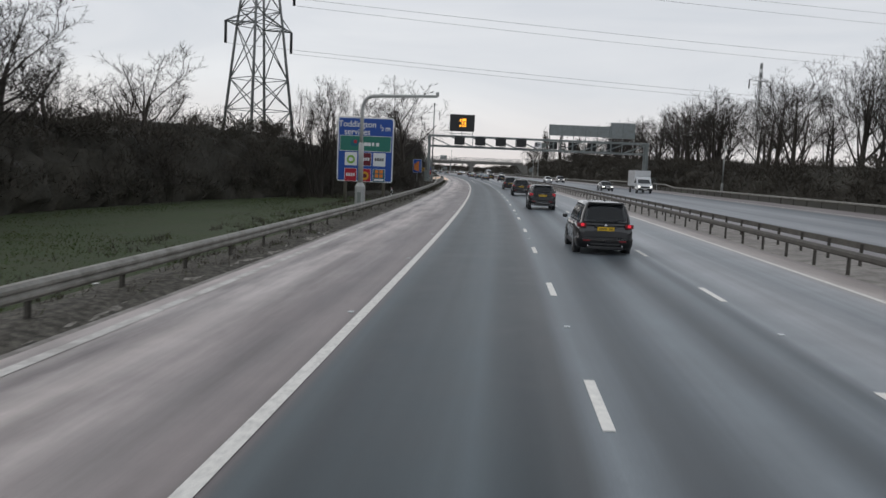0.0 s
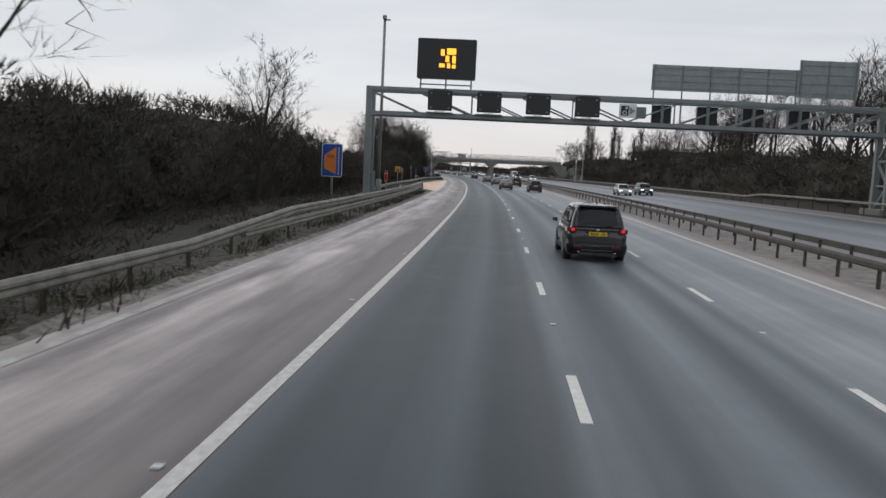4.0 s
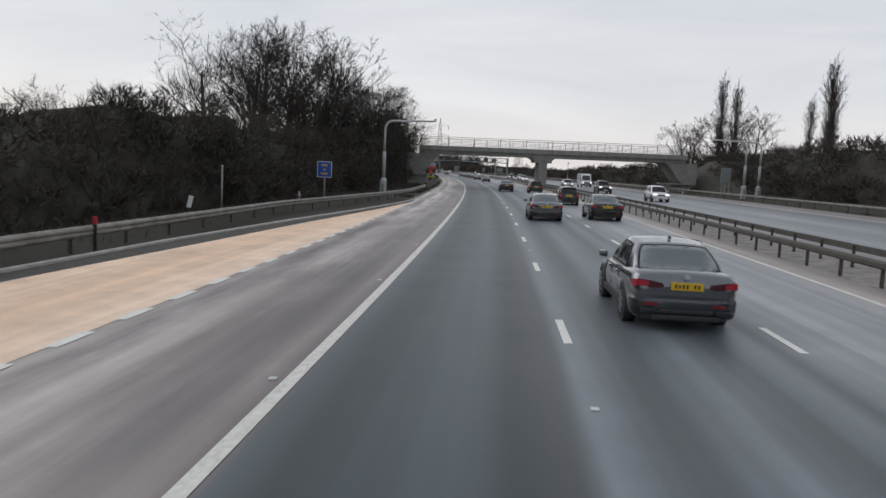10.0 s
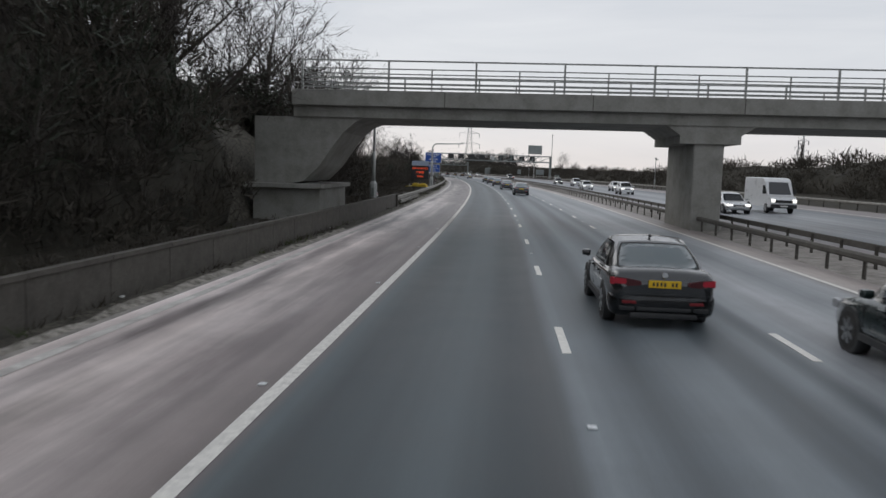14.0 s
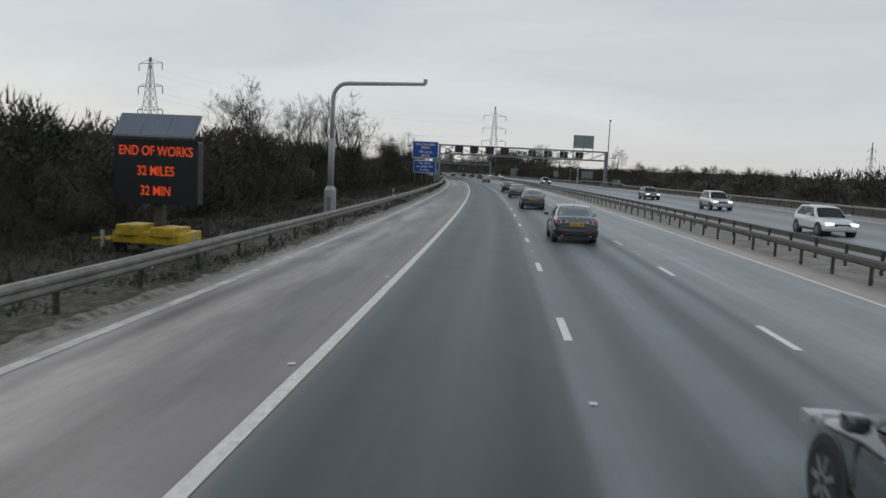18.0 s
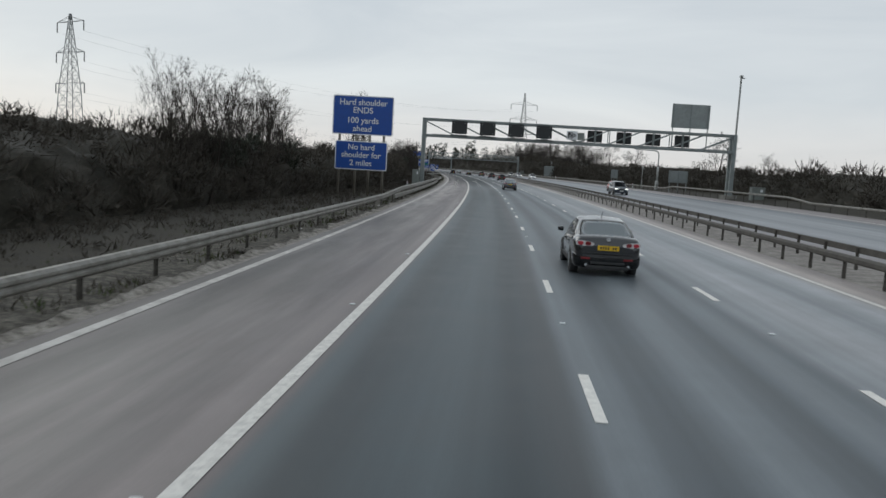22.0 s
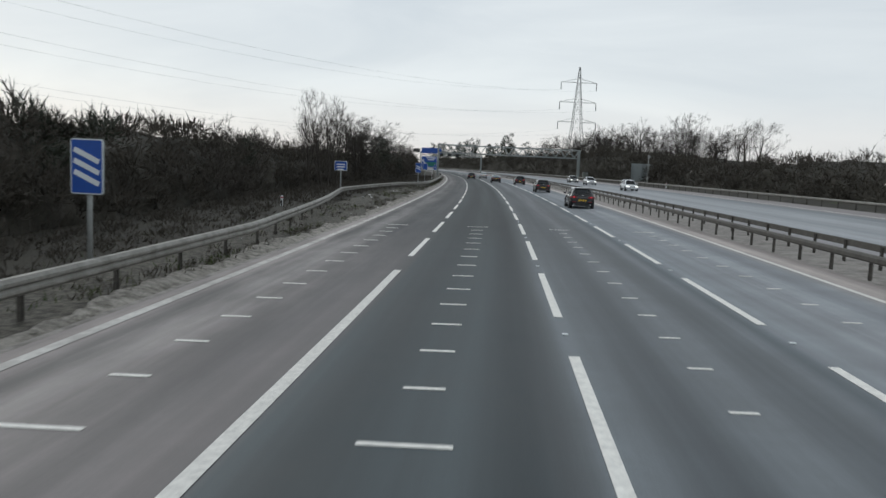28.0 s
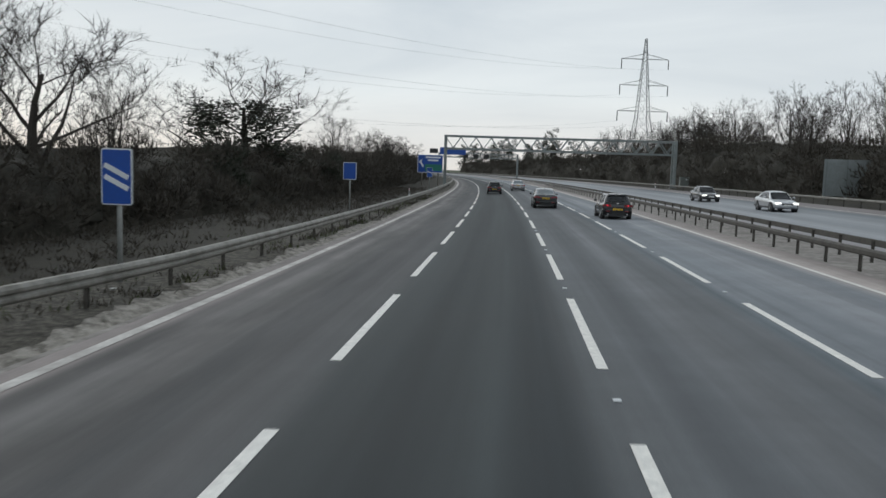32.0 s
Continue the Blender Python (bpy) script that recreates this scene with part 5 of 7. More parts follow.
L_EDGE = [(-100, -18.5), (25, -19.5), (42, -20.5), (55, -20), (66, -17.5), (82, -13), (91, -7.5), (103, -7.5), (112, -11.2), (120, -12), (148, -13), (200, -13.8), (290, -12), (306, -10.5), (332, -9.6), (344, -8.4), (360, -10), (417, -10.8), (470, -11.6), (508, -12.2), (548, -11.6), (572, -10), (612, -9.8), (630, -11.2), (670, -13.8), (700, -14.5), (732, -13.5), (800, -12), (1300, -11)]
L_TOP = [(-100, 5), (25, 4.9), (41, 5.2), (59, 6.2), (72, 6.4), (86, 6.0), (96, 4.4), (109, 5.3), (130, 6.4), (150, 6.6), (170, 5.6), (206, 3.8), (220, 5.0), (232, 5.2), (242, 5.4), (251, 4.8), (261, 5.3), (268, 6.2), (285, 7.0), (297, 6.1), (310, 7.2), (318, 6.6), (325, 7.4), (333, 9.0), (346, 9.6), (362, 8.6), (372, 7.4), (380, 6.6), (394, 4.8), (406, 4.2), (426, 4.2), (440, 4.7), (473, 4.8), (490, 4.9), (506, 4.2), (520, 4.6), (532, 3.9), (560, 4.2), (582, 4.5), (596, 4.0), (612, 3.8), (640, 4.6), (666, 4.8), (684, 4.1), (710, 4.8), (730, 3.8), (744, 4.1), (770, 4.6), (826, 5.5), (1300, 6.5)]
R_EDGE = [(-100, 37), (60, 38), (150, 37.5), (240, 37), (300, 40), (400, 41), (430, 39), (560, 37), (640, 38), (720, 38.5), (800, 38), (1300, 37)]
R_TOP = [(-100, 6), (120, 5.2), (150, 6.2), (215, 7.5), (262, 9), (270, 9.6), (280, 9), (288, 6.6), (302, 7.6), (345, 7.0), (375, 7.0), (395, 5.8), (425, 5.2), (470, 4.6), (500, 3.4), (520, 4.0), (595, 4.2), (632, 4.0), (652, 4.6), (672, 5.4), (716, 5.6), (740, 4.6), (758, 5.8), (790, 7.5), (840, 9.5), (1300, 9)]


def plant(style, s, u, height, wide=1.0):
    ob = rng.choice(MODELS[style])
    z = -0.3 + (max(0, u - 33) * 0.08 if u > 33 else 0)
    k = height / 10.0
    m = at(s, u, min(z, 2.0), rng.uniform(0, 360)) @ Matrix.Diagonal((k * wide, k * wide, k, 1))
    made = copy_thing(ob, m)
    if style == "shrub":
        made.name = "bush"
        tagged(made, TREE_WORDS[style], "bush", "verge bushes")
    else:
        tagged(made, TREE_WORDS[style], "tree", "winter trees")
    return made


# single trees: style, s, u, height, width
# along the grass verge before the first gantry
for row in (
    ("broad", 36, -24, 11.5, 1.2), ("broad", 40, -25, 12.5, 1.3), ("upright", 45, -24, 9.5, 1.2), ("upright", 30, -23, 11, 1.2), ("broad", 62, -27, 12.8, 1.35), ("far", 27, -22, 11.5, 1.4), ("far", 31, -23.5, 11.2, 1.4), ("far", 35, -22.5, 10.4, 1.3), ("far", 48, -26, 8.6, 1.3), ("far", 52, -25, 8.6, 1.3), ("far", 57, -24, 8.8, 1.3), ("far", 64, -24, 8.6, 1.3), ("far", 71, -23, 8.6, 1.2), ("far", 78, -20, 8.2, 1.2),
    ("fan", 74, -14.5, 11.9, 0.9), ("upright", 79, -14, 11.6, 1.15), ("broad", 99.2, -8.7, 14.6, 1.15), ("upright", 95.5, -12.5, 12, 1.2), ("multi", 99, -16, 8.2, 1.1), ("multi", 104, -17, 9.2, 1.1), ("far", 109, -16.5, 8.6, 1.3), ("multi", 114, -17, 7.6, 1.2),
):
    plant(*row)
# between the first gantry and the refuge bay
for row in (
    ("upright", 139, -13, 11.5, 1.2), ("far", 158, -16.5, 9.0, 1.3), ("broad", 163, -17, 8.5, 1.2), ("multi", 172, -16, 7, 1.2), ("broad", 196, -19, 6.2, 0.9), ("upright", 208, -18, 6.1, 0.9), ("broad", 214, -18, 7.2, 0.9),
    ("broad", 217.5, -18, 7.6, 1.0), ("upright", 221, -16.7, 9.3, 0.8), ("broad", 227, -17, 6.8, 1.1), ("multi", 233.5, -16.5, 8.0, 0.9), ("broad", 255, -17, 6.7, 1.0), ("broad", 261, -17, 7.2, 1.1),
):
    plant(*row)
# the tall belt before the bridge
for row in (
    ("fan", 288, -18, 13.5, 0.9), ("broad", 295, -14.5, 15.5, 1.2), ("broad", 302, -22, 18.0, 1.25), ("upright", 300.5, -13.6, 17.0, 1.2), ("broad", 310, -21, 19.5, 1.25), ("broad", 317, -19, 17.5, 1.2),
    ("ivied", 311.5, -14.5, 15.5, 1.15), ("far", 308, -17, 16, 1.3), ("multi", 326, -13.2, 15.5, 1.2), ("broad", 331, -15.5, 15, 1.2), ("upright", 336, -12.5, 14.5, 1.2), ("broad", 341, -15, 15.5, 1.3), ("far", 345, -13, 13.5, 1.3), ("far", 339, -17.5, 14.5, 1.3), ("far", 347, -17, 17.5, 1.4), ("far", 346, -12.2, 16.5, 1.3), ("far", 360, -12.4, 15.5, 1.4), ("far", 333, -19.5, 18, 1.3), ("far", 341, -13.2, 16, 1.2), ("far", 322, -21.5, 18.5, 1.3), ("far", 306, -24, 18.5, 1.3), ("far", 314, -24, 20, 1.3), ("far", 296, -25, 17, 1.3),
):
    plant(*row)
# from the bridge to the second gantry
for row in (
    ("far", 366, -11.5, 13.2, 1.3), ("far", 371, -10.8, 12.5, 1.4), ("ivied", 362, -14, 14, 1.2), ("upright", 369, -13, 13, 1.2), ("ivied", 377, -13.5, 13.5, 1.2), ("far", 375.5, -11.2, 12.8, 1.4), ("far", 388, -13, 12.5, 1.2), ("broad", 397, -13.4, 10.5, 1.1), ("multi", 383, -15, 12.5, 1.2),
    ("upright", 412.5, -14.2, 9.2, 1.2), ("upright", 410, -15, 7.6, 0.7), ("fan", 450, -14, 8.9, 1.1), ("multi", 458, -13.5, 7.6, 1.1), ("upright", 471, -14.2, 9.4, 1.1), ("upright", 486.5, -19, 11.0, 0.95),
    ("fan", 485, -13.8, 11.2, 1.25), ("fan", 523.5, -13.6, 8.2, 0.8), ("fan", 528, -13.6, 8.4, 0.9), ("fan", 533, -13.7, 8.8, 0.95), ("fan", 538.5, -13.6, 9.2, 1.0), ("multi", 543, -14, 8.8, 1.0), ("broad", 502, -16, 6.2, 1.2),
):
    plant(*row)
# beyond the second gantry
for row in (
    ("upright", 573, -13, 6.2, 0.5), ("upright", 575.5, -14, 6.8, 0.45), ("upright", 577.5, -13.5, 7.0, 0.45), ("upright", 582.5, -14.5, 6.4, 0.5), ("twin", 581.6, -13.4, 12.0, 0.75), ("upright", 580.4, -13, 9.0, 0.6), ("multi", 610, -14.5, 6.5, 1.0), ("fan", 613.5, -14.5, 6.6, 0.7),
    ("upright", 667, -16.5, 6.4, 1.2), ("broad", 672, -17.5, 5.6, 1.2), ("upright", 679, -18, 6.2, 0.9), ("upright", 683, -18, 6.2, 0.9), ("twin", 682, -12.8, 9.9, 0.7), ("twin", 685.5, -12.6, 9.0, 0.6), ("upright", 680, -13.5, 8.4, 0.7),
):
    plant(*row)
# by the services slip road
for row in (
    ("far", 715, -14.8, 9.6, 1.35), ("fan", 720, -15, 8.6, 0.9), ("far", 722.5, -17, 10.8, 1.3), ("broad", 728, -17.5, 10.4, 1.35), ("fan", 733, -17, 8.0, 1.0), ("ivied", 754.5, -17.2, 12.0, 1.75), ("far", 700, -17.5, 8.8, 1.3), ("far", 705, -18, 9.4, 1.3), ("far", 710, -17, 9.0, 1.3),
    ("broad", 812, -16, 9, 1.2), ("broad", 828, -17, 10, 1.2), ("broad", 838, -16, 9, 1.2), ("broad", 862, -16, 10, 1.2),
):
    plant(*row)
# poplars and trees beside the far carriageway
for row in (
    ("poplar", 306, 50, 17, 1.1), ("poplar", 312, 50, 15, 1), ("poplar", 325, 47, 19.5, 1), ("poplar", 330, 50, 17, 1), ("poplar", 335, 49, 15, 1), ("upright", 353, 48, 14.5, 1.2),
    ("broad", 359, 46, 14.5, 1.2), ("upright", 364, 49, 15, 1.2), ("poplar", 368, 50, 21, 1), ("poplar", 379, 51, 24, 0.9), ("broad", 380, 46, 13.5, 1.1), ("broad", 390, 48, 14.5, 1.1),
    ("poplar", 560, 110, 15, 0.9), ("upright", 614, 49, 6.5, 1.2), ("upright", 633, 47, 11, 1.2), ("broad", 650, 50, 6, 1.2), ("broad", 694, 46, 9.5, 1.2),
):
    plant(*row)
# the woods beyond the far carriageway, and rows behind the near scrub
for s0, s1, gap, u0, u1, h0, h1, styles in (
    (60, 256, 3.1, 41, 56, 15, 19, ("far",)),
    (256, 272, 4, 41, 48, 11, 16, ("far",)),
    (752, 800, 2.8, 42, 56, 9, 12.5, ("far",)),
    (800, 905, 3.3, 41, 60, 12, 17.5, ("far", "far", "upright")),
    (905, 1040, 9, 40, 70, 13, 18, ("far",)),
    (362, 396, 7, -26, -15, 9, 12, ("far",)),
    (800, 1250, 14, -26, -14, 8, 11, ("far",)),
):
    s = s0
    while s < s1:
        plant(rng.choice(styles), s + rng.uniform(-2, 2), rng.uniform(u0, u1), rng.uniform(h0, h1), rng.uniform(0.9, 1.25))
        s += gap * rng.uniform(0.7, 1.3)
for s in range(-20, 790, 5):
    if not 342 < s < 364:
        plant("shrub", s + rng.uniform(-2, 2), blend(s, L_EDGE) - rng.uniform(0.2, 3.0), blend(s, L_TOP) * rng.uniform(0.45, 0.95), rng.uniform(0.8, 1.3))
# a finer crown beside the tall tree before the first gantry
plant("far", 104.5, -9.6, 11.8, 1.1)
for group in MODELS.values():
    for ob in group:
        for o in (*ob.children_recursive, ob):
            bpy.data.objects.remove(o)


def brush(rnd, m, radii, count, wide, verts):
    """One bushy clump: sprays of bare twigs that fan out of a low heart. Adds corner triples to verts."""
    v = rnd.normal(size=(count, 3))
    v /= np.linalg.norm(v, axis=1, keepdims=True)
    v[:, 2] = np.where(v[:, 2] < -0.35, -v[:, 2], v[:, 2])
    rad = np.array(radii)
    base = v * rad * (0.2 + 0.62 * rnd.random((count, 1)) ** 0.6)
    d = v * 0.75 + np.array((0, 0, 0.55)) + rnd.normal(size=(count, 3)) * 0.4
    d /= np.linalg.norm(d, axis=1, keepdims=True)
    length = (0.3 + 0.5 * rnd.random((count, 1))) * rad.mean() * 0.58
    side = rnd.normal(size=(count, 3))
    side -= d * (side * d).sum(1, keepdims=True)
    side *= wide * (0.6 + 0.8 * rnd.random((count, 1))) / np.linalg.norm(side, axis=1, keepdims=True)
    tip = base + d * length
    tris = [np.stack((base - side, base + side, tip), 1)]
    for _ in range(2):
        fork = base + d * length * (0.15 + 0.5 * rnd.random((count, 1)))
        e = d + rnd.normal(size=(count, 3)) * 0.55
        tris.append(np.stack((fork - side * 0.7, fork + side * 0.7, fork + e * length * (0.35 + 0.35 * rnd.random((count, 1)))), 1))
    pts = np.concatenate(tris).reshape(-1, 3)
    turn = np.array(m.to_3x3())
    verts.append(pts @ turn.T + np.array(m.translation))


def triangles(name, verts, mats, split):
    """A mesh of triangles: the first, up to split, are one smooth skin, the rest are loose and take the second material."""
    v = np.concatenate(verts)
    n = len(v) // 3
    index = np.arange(n * 3)
    if split < n:
        welded, where = np.unique(v[:split * 3].round(4), axis=0, return_inverse=True)
        index = np.concatenate((where.ravel(), np.arange(n * 3 - split * 3) + len(welded)))
        v = np.concatenate((welded, v[split * 3:]))
    else:
        split = 0
    me = bpy.data.meshes.new(name)
    me.vertices.add(len(v))
    me.vertices.foreach_set("co", v.astype(np.float32).ravel())
    me.loops.add(n * 3)
    me.loops.foreach_set("vertex_index", index.astype(np.int32))
    me.polygons.add(n)
    me.polygons.foreach_set("loop_start", np.arange(0, n * 3, 3, dtype=np.int32))
    me.polygons.foreach_set("use_smooth", np.arange(n) < split)
    for mat in mats:
        me.materials.append(mat)
    if split:
        me.polygons.foreach_set("material_index", (np.arange(n) >= split).astype(np.int32))
    me.update(calc_edges=True)
    return me


def heart(s0, s1, edge, tops, side, deep, rnd, step):
    """The close-grown inside of the scrub: a ragged mass of small facets with twigs bristling from it."""
    n = max(2, round((s1 - s0) / step))
    prof = [(1.3, -0.4), (1.2, 0.05), (1.2, 0.12), (1.3, 0.21), (1.5, 0.31), (1.8, 0.41), (2.2, 0.5), (2.7, 0.58), (3.3, 0.65), (4.1, 0.71), (5.2, 0.76), (6.6, 0.79), (9.0, 0.8), (deep, 0.8)]
    rows = []
    for i in range(n + 1):
        s = s0 + (s1 - s0) * i / n
        e, h = blend(s, edge), blend(s, tops) * (1 + 0.16 * noise.noise((s * 0.13, 3.3, side)) + 0.14 * noise.noise((s * 0.45, 8.1, side)))
        lump = 0.7 * noise.noise((s * 0.22, 5.1, side)) + 0.5 * noise.noise((s * 0.7, 1.1, side))
        loose = 0.0 if i in (0, n) else 1.0
        row = []
        for a, b in prof:
            k = noise.noise((s * 0.6, a * 0.9, b * 9 + side))
            out = a - lump * (0.3 + b) - 0.7 * k + loose * rnd.uniform(-0.32, 0.32)
            row.append(spot(s + loose * rnd.uniform(-0.4, 0.4) * step, e + side * out, h * b * (1 + 0.16 * k) + rnd.uniform(-0.22, 0.22) if b > 0 else -0.4))
        rows.append(row)
    tris = []
    for p, q in zip(rows, rows[1:]):
        for k in range(len(prof) - 1):
            tris += [p[k], p[k + 1], q[k + 1], p[k], q[k + 1], q[k]]
    body = np.array([tuple(p) for p in tris])
    roots = np.array([tuple(p) for row in rows for p in row[1:]])
    roots = np.concatenate((roots, roots + rnd.normal(size=roots.shape) * 0.15))
    m = len(roots)
    d = rnd.normal(size=(m, 3)) * 0.45 + np.array((-side * 0.35, 0, 0.6))
    w = rnd.normal(size=(m, 3)) * 0.016
    return body, np.stack((roots - w, roots + w, roots + d * rnd.uniform(0.4, 1.2, (m, 1))), 1).reshape(-1, 3)


def thicket(s0, s1, edge, tops, side, deep, per_metre, count, size, wide, seed):
    """Winter scrub as overlapping bushy clumps over a ragged heart."""
    rnd = np.random.default_rng(seed)
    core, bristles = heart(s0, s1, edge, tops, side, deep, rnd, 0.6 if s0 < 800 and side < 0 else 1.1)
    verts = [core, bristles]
    bulk = sum(blend(s0 + (s1 - s0) * (i + 0.5) / 9, tops) for i in range(9)) / 9 / 4.6
    for k in range(int((s1 - s0) * per_metre * bulk)):
        s = rnd.uniform(s0, s1)
        h = blend(s, tops) * (1 + 0.16 * noise.noise((s * 0.13, 3.3, side)) + 0.14 * noise.noise((s * 0.45, 8.1, side)))
        r = size * rnd.uniform(0.6, 1.25)
        crest = k % 3 == 0
        if crest:
            back, z = rnd.uniform(1.2, 6.5), h * 0.9 - 0.6 * r + rnd.uniform(-0.3, 0.3)
        else:
            f = rnd.random()
            back, z = 0.6 + 2.0 * f * f + rnd.uniform(-0.3, 0.5), max(0.3, h * 0.82 * f)
        brush(rnd, at(s, blend(s, edge) + side * back, z), (r, r * rnd.uniform(0.9, 1.4), r * rnd.uniform(0.8, 1.1)), int(count * (1.15 if crest else 1.0)), wide * (0.75 if crest else 1.0), verts)
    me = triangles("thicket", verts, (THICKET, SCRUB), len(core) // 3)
    tagged(new("thicket", me), "dense dark tangle of leafless winter scrub", "scrub", kind="stuff")


for k, s in enumerate(range(-60, 1300, 68)):
    e = min(s + 68, 1300)
    near = s < 800
    for a, b in (((s, min(e, 346)), (max(s, 360), e)) if s < 360 and e > 346 else ((s, e),)):
        if b - a > 2:
            thicket(a, b, L_EDGE, L_TOP, -1, 14, *((2.9, 64, 1.2, 0.04) if near else (0.4, 80, 2.4, 0.055)), k)
    thicket(s, e, R_EDGE, R_TOP, 1, 20, *((1.75, 52, 1.6, 0.058) if near else (0.4, 80, 2.4, 0.055)), k + 60)


def holly(s, u, h, seed):
    """A dense dark evergreen bush among the bare scrub."""
    rnd = np.random.default_rng(seed)
    ob = thing("evergreen_bush", at(s, u, -0.3), "dense dark green evergreen bush among bare scrub", "bush", "evergreen bushes")
    part("stem", tube([(0, 0, 0), (0.05, 0.03, h * 0.6)], [0.08, 0.04], 6), BARK, ob)
    verts = []
    for _ in range(7):
        r = h * rnd.uniform(0.2, 0.28)
        brush(rnd, Matrix.Translation((rnd.normal() * h * 0.14, rnd.normal() * h * 0.14, rnd.uniform(0.3, 0.8) * h)), (r, r, r), 130, 0.03, verts)
    part("foliage", triangles("foliage", verts, (IVY,), 10 ** 9), None, ob, "small dark leaves")


for k, (s, u, h) in enumerate(((120, -14, 6), (190, -15.5, 5), (226, -15.5, 6.2), (240, -15, 5.5), (258, -15, 6.5), (266, -14.5, 7.6), (330, -12, 8.5), (338, -11.5, 9), (405, -13, 4.8), (425, -13, 4.8), (470, -13.5, 5), (493, -14, 5.4), (530, -14, 4.6), (546, -13.8, 5), (594.5, -14, 5.6), (640, -13.5, 5), (668, -16, 5.2), (745, -15, 4.6), (770, -14, 5))):
    holly(s, u, h, 500 + k)


def mound(side, u0, seed):
    """The earth ramp that carries the side road up to the bridge, grown over with scrub."""
    rnd = np.random.default_rng(seed)
    bm = bmesh.new()
    rows = []
    for i in range(23):
        s = 330 + i * 2.0
        up = max(0.0, min(1.0, (s - 333) / 14, (373 - s) / 14))
        row = []
        for k in range(10):
            out = (0.0, 1.2, 2.6, 4.2, 6.0, 9.0, 14.0, 22.0, 34.0, 50.0)[k]
            z = up * min(5.9, 1.6 + out * 1.15) + 0.3 * noise.noise((s * 0.4, out * 0.5, seed)) - 0.4
            row.append(bm.verts.new(spot(s, u0 + side * out, z if k else -0.5)))
        rows.append(row)
    for a, b in zip(rows, rows[1:]):
        for k in range(9):
            bm.faces.new((a[k], a[k + 1], b[k + 1], b[k])).smooth = True
    bmesh.ops.recalc_face_normals(bm, faces=bm.faces)
    tagged(part("embankment", bm, SOIL), "overgrown earth embankment behind the bridge abutment", "embankment", kind="structure")
    verts = []
    for _ in range(230):
        s, out = rnd.uniform(332, 372), rnd.uniform(0.8, 26)
        if 347.5 < s < 357.5 and out < 4:
            continue
        up = max(0.0, min(1.0, (s - 333) / 14, (373 - s) / 14))
        r = rnd.uniform(0.9, 1.5)
        low = 347 < s < 358
        brush(rnd, at(s, u0 + side * out, up * min(5.9, 1.6 + out * 1.15) + (0.2 if low else rnd.uniform(0.4, 1.6))), (r, r * 1.2, r * (0.6 if low else 1.0)), 85, 0.028, verts)
    tagged(new("thicket", triangles("thicket", verts, (SCRUB,), 10 ** 9)), "leafless scrub growing over the bridge embankment", "scrub", kind="stuff")


mound(-1, -9.6, 71)
mound(1, 38.2, 72)


def grasses(s0, s1, u_near, per, low, high, mat, label, seed):
    """Blades and dead stalks standing on the verge."""
    rnd = np.random.default_rng(seed)
    n = int((s1 - s0) * per)
    pts = []
    for s in rnd.uniform(s0, s1, n):
        far = blend(s, L_EDGE)
        u = u_near + (far - u_near) * rnd.random() if u_near < 0 else far + 0.6 + u_near * (rnd.random() ** 1.6 - 0.2)
        if u_near > 0 and noise.noise((s * 0.25, u * 0.5, 6)) < -0.15:
            continue
        p = spot(s, u, land(s, u) - 0.03)
        h = rnd.uniform(low, high)
        a = rnd.uniform(0, 6.28)
        d = Vector((math.cos(a), math.sin(a), 0)) * 0.02 * (1 + h)
        t = p + Vector((rnd.normal() * 0.3, rnd.normal() * 0.3, 1)) * h
        pts += [p - d, p + d, t]
    me = triangles("grass", [np.array([tuple(p) for p in pts])], (mat,), 10 ** 9)
    tagged(new("grass", me), label, "grass", kind="stuff")


def verge_height(s, u):
    return rise(s, u) + 0.1


def tufts(s0, s1, count, mat, label, seed):
    """Low clumps of grass and weeds on the soil beside the barrier."""
    rnd = np.random.default_rng(seed)
    pts = []
    while len(pts) < count * 27:
        s, u = rnd.uniform(s0, s1), -4.75 - 4.6 * rnd.random() ** 1.4
        if 182 < s < 292 or noise.noise((s * 0.2, u * 0.7, 8)) < -0.1:
            continue
        for _ in range(9):
            p = spot(s + rnd.normal() * 0.16, u + rnd.normal() * 0.12, verge_height(s, u) - 0.06)
            a, h = rnd.uniform(0, 6.28), rnd.uniform(0.06, 0.26)
            d = Vector((math.cos(a), math.sin(a), 0)) * 0.016
            pts += [p - d, p + d, p + Vector((rnd.normal() * 0.5, rnd.normal() * 0.5, 1)) * h]
    me = triangles("grass", [np.array([tuple(p) for p in pts])], (mat,), 10 ** 9)
    tagged(new("grass", me), label, "grass", kind="stuff")


def undergrowth(s0, s1, count, seed):
    """Low tangles of dead stems on the dark ground between barrier and scrub."""
    rnd = np.random.default_rng(seed)
    verts = []
    for _ in range(count):
        s = rnd.uniform(s0, s1)
        near, back = -7.0 if not 182 < s < 290 else -10.6, blend(s, L_EDGE) + 0.4
        u = near + (back - near) * rnd.random() ** 0.7
        r = rnd.uniform(0.3, 0.75)
        brush(rnd, at(s, u, verge_height(s, u) - 0.05), (r, r * 1.3, r * 0.7), 22, 0.022, verts)
    tagged(new("undergrowth", triangles("undergrowth", verts, (SCRUB,), 10 ** 9)), "low dark tangle of dead winter stems", "scrub", kind="stuff")


for k, (s0, s1, count) in enumerate(((84, 264, 650), (264, 346, 350), (362, 444, 560), (444, 624, 900), (624, 804, 1250))):
    undergrowth(s0, s1, count, 700 + k)


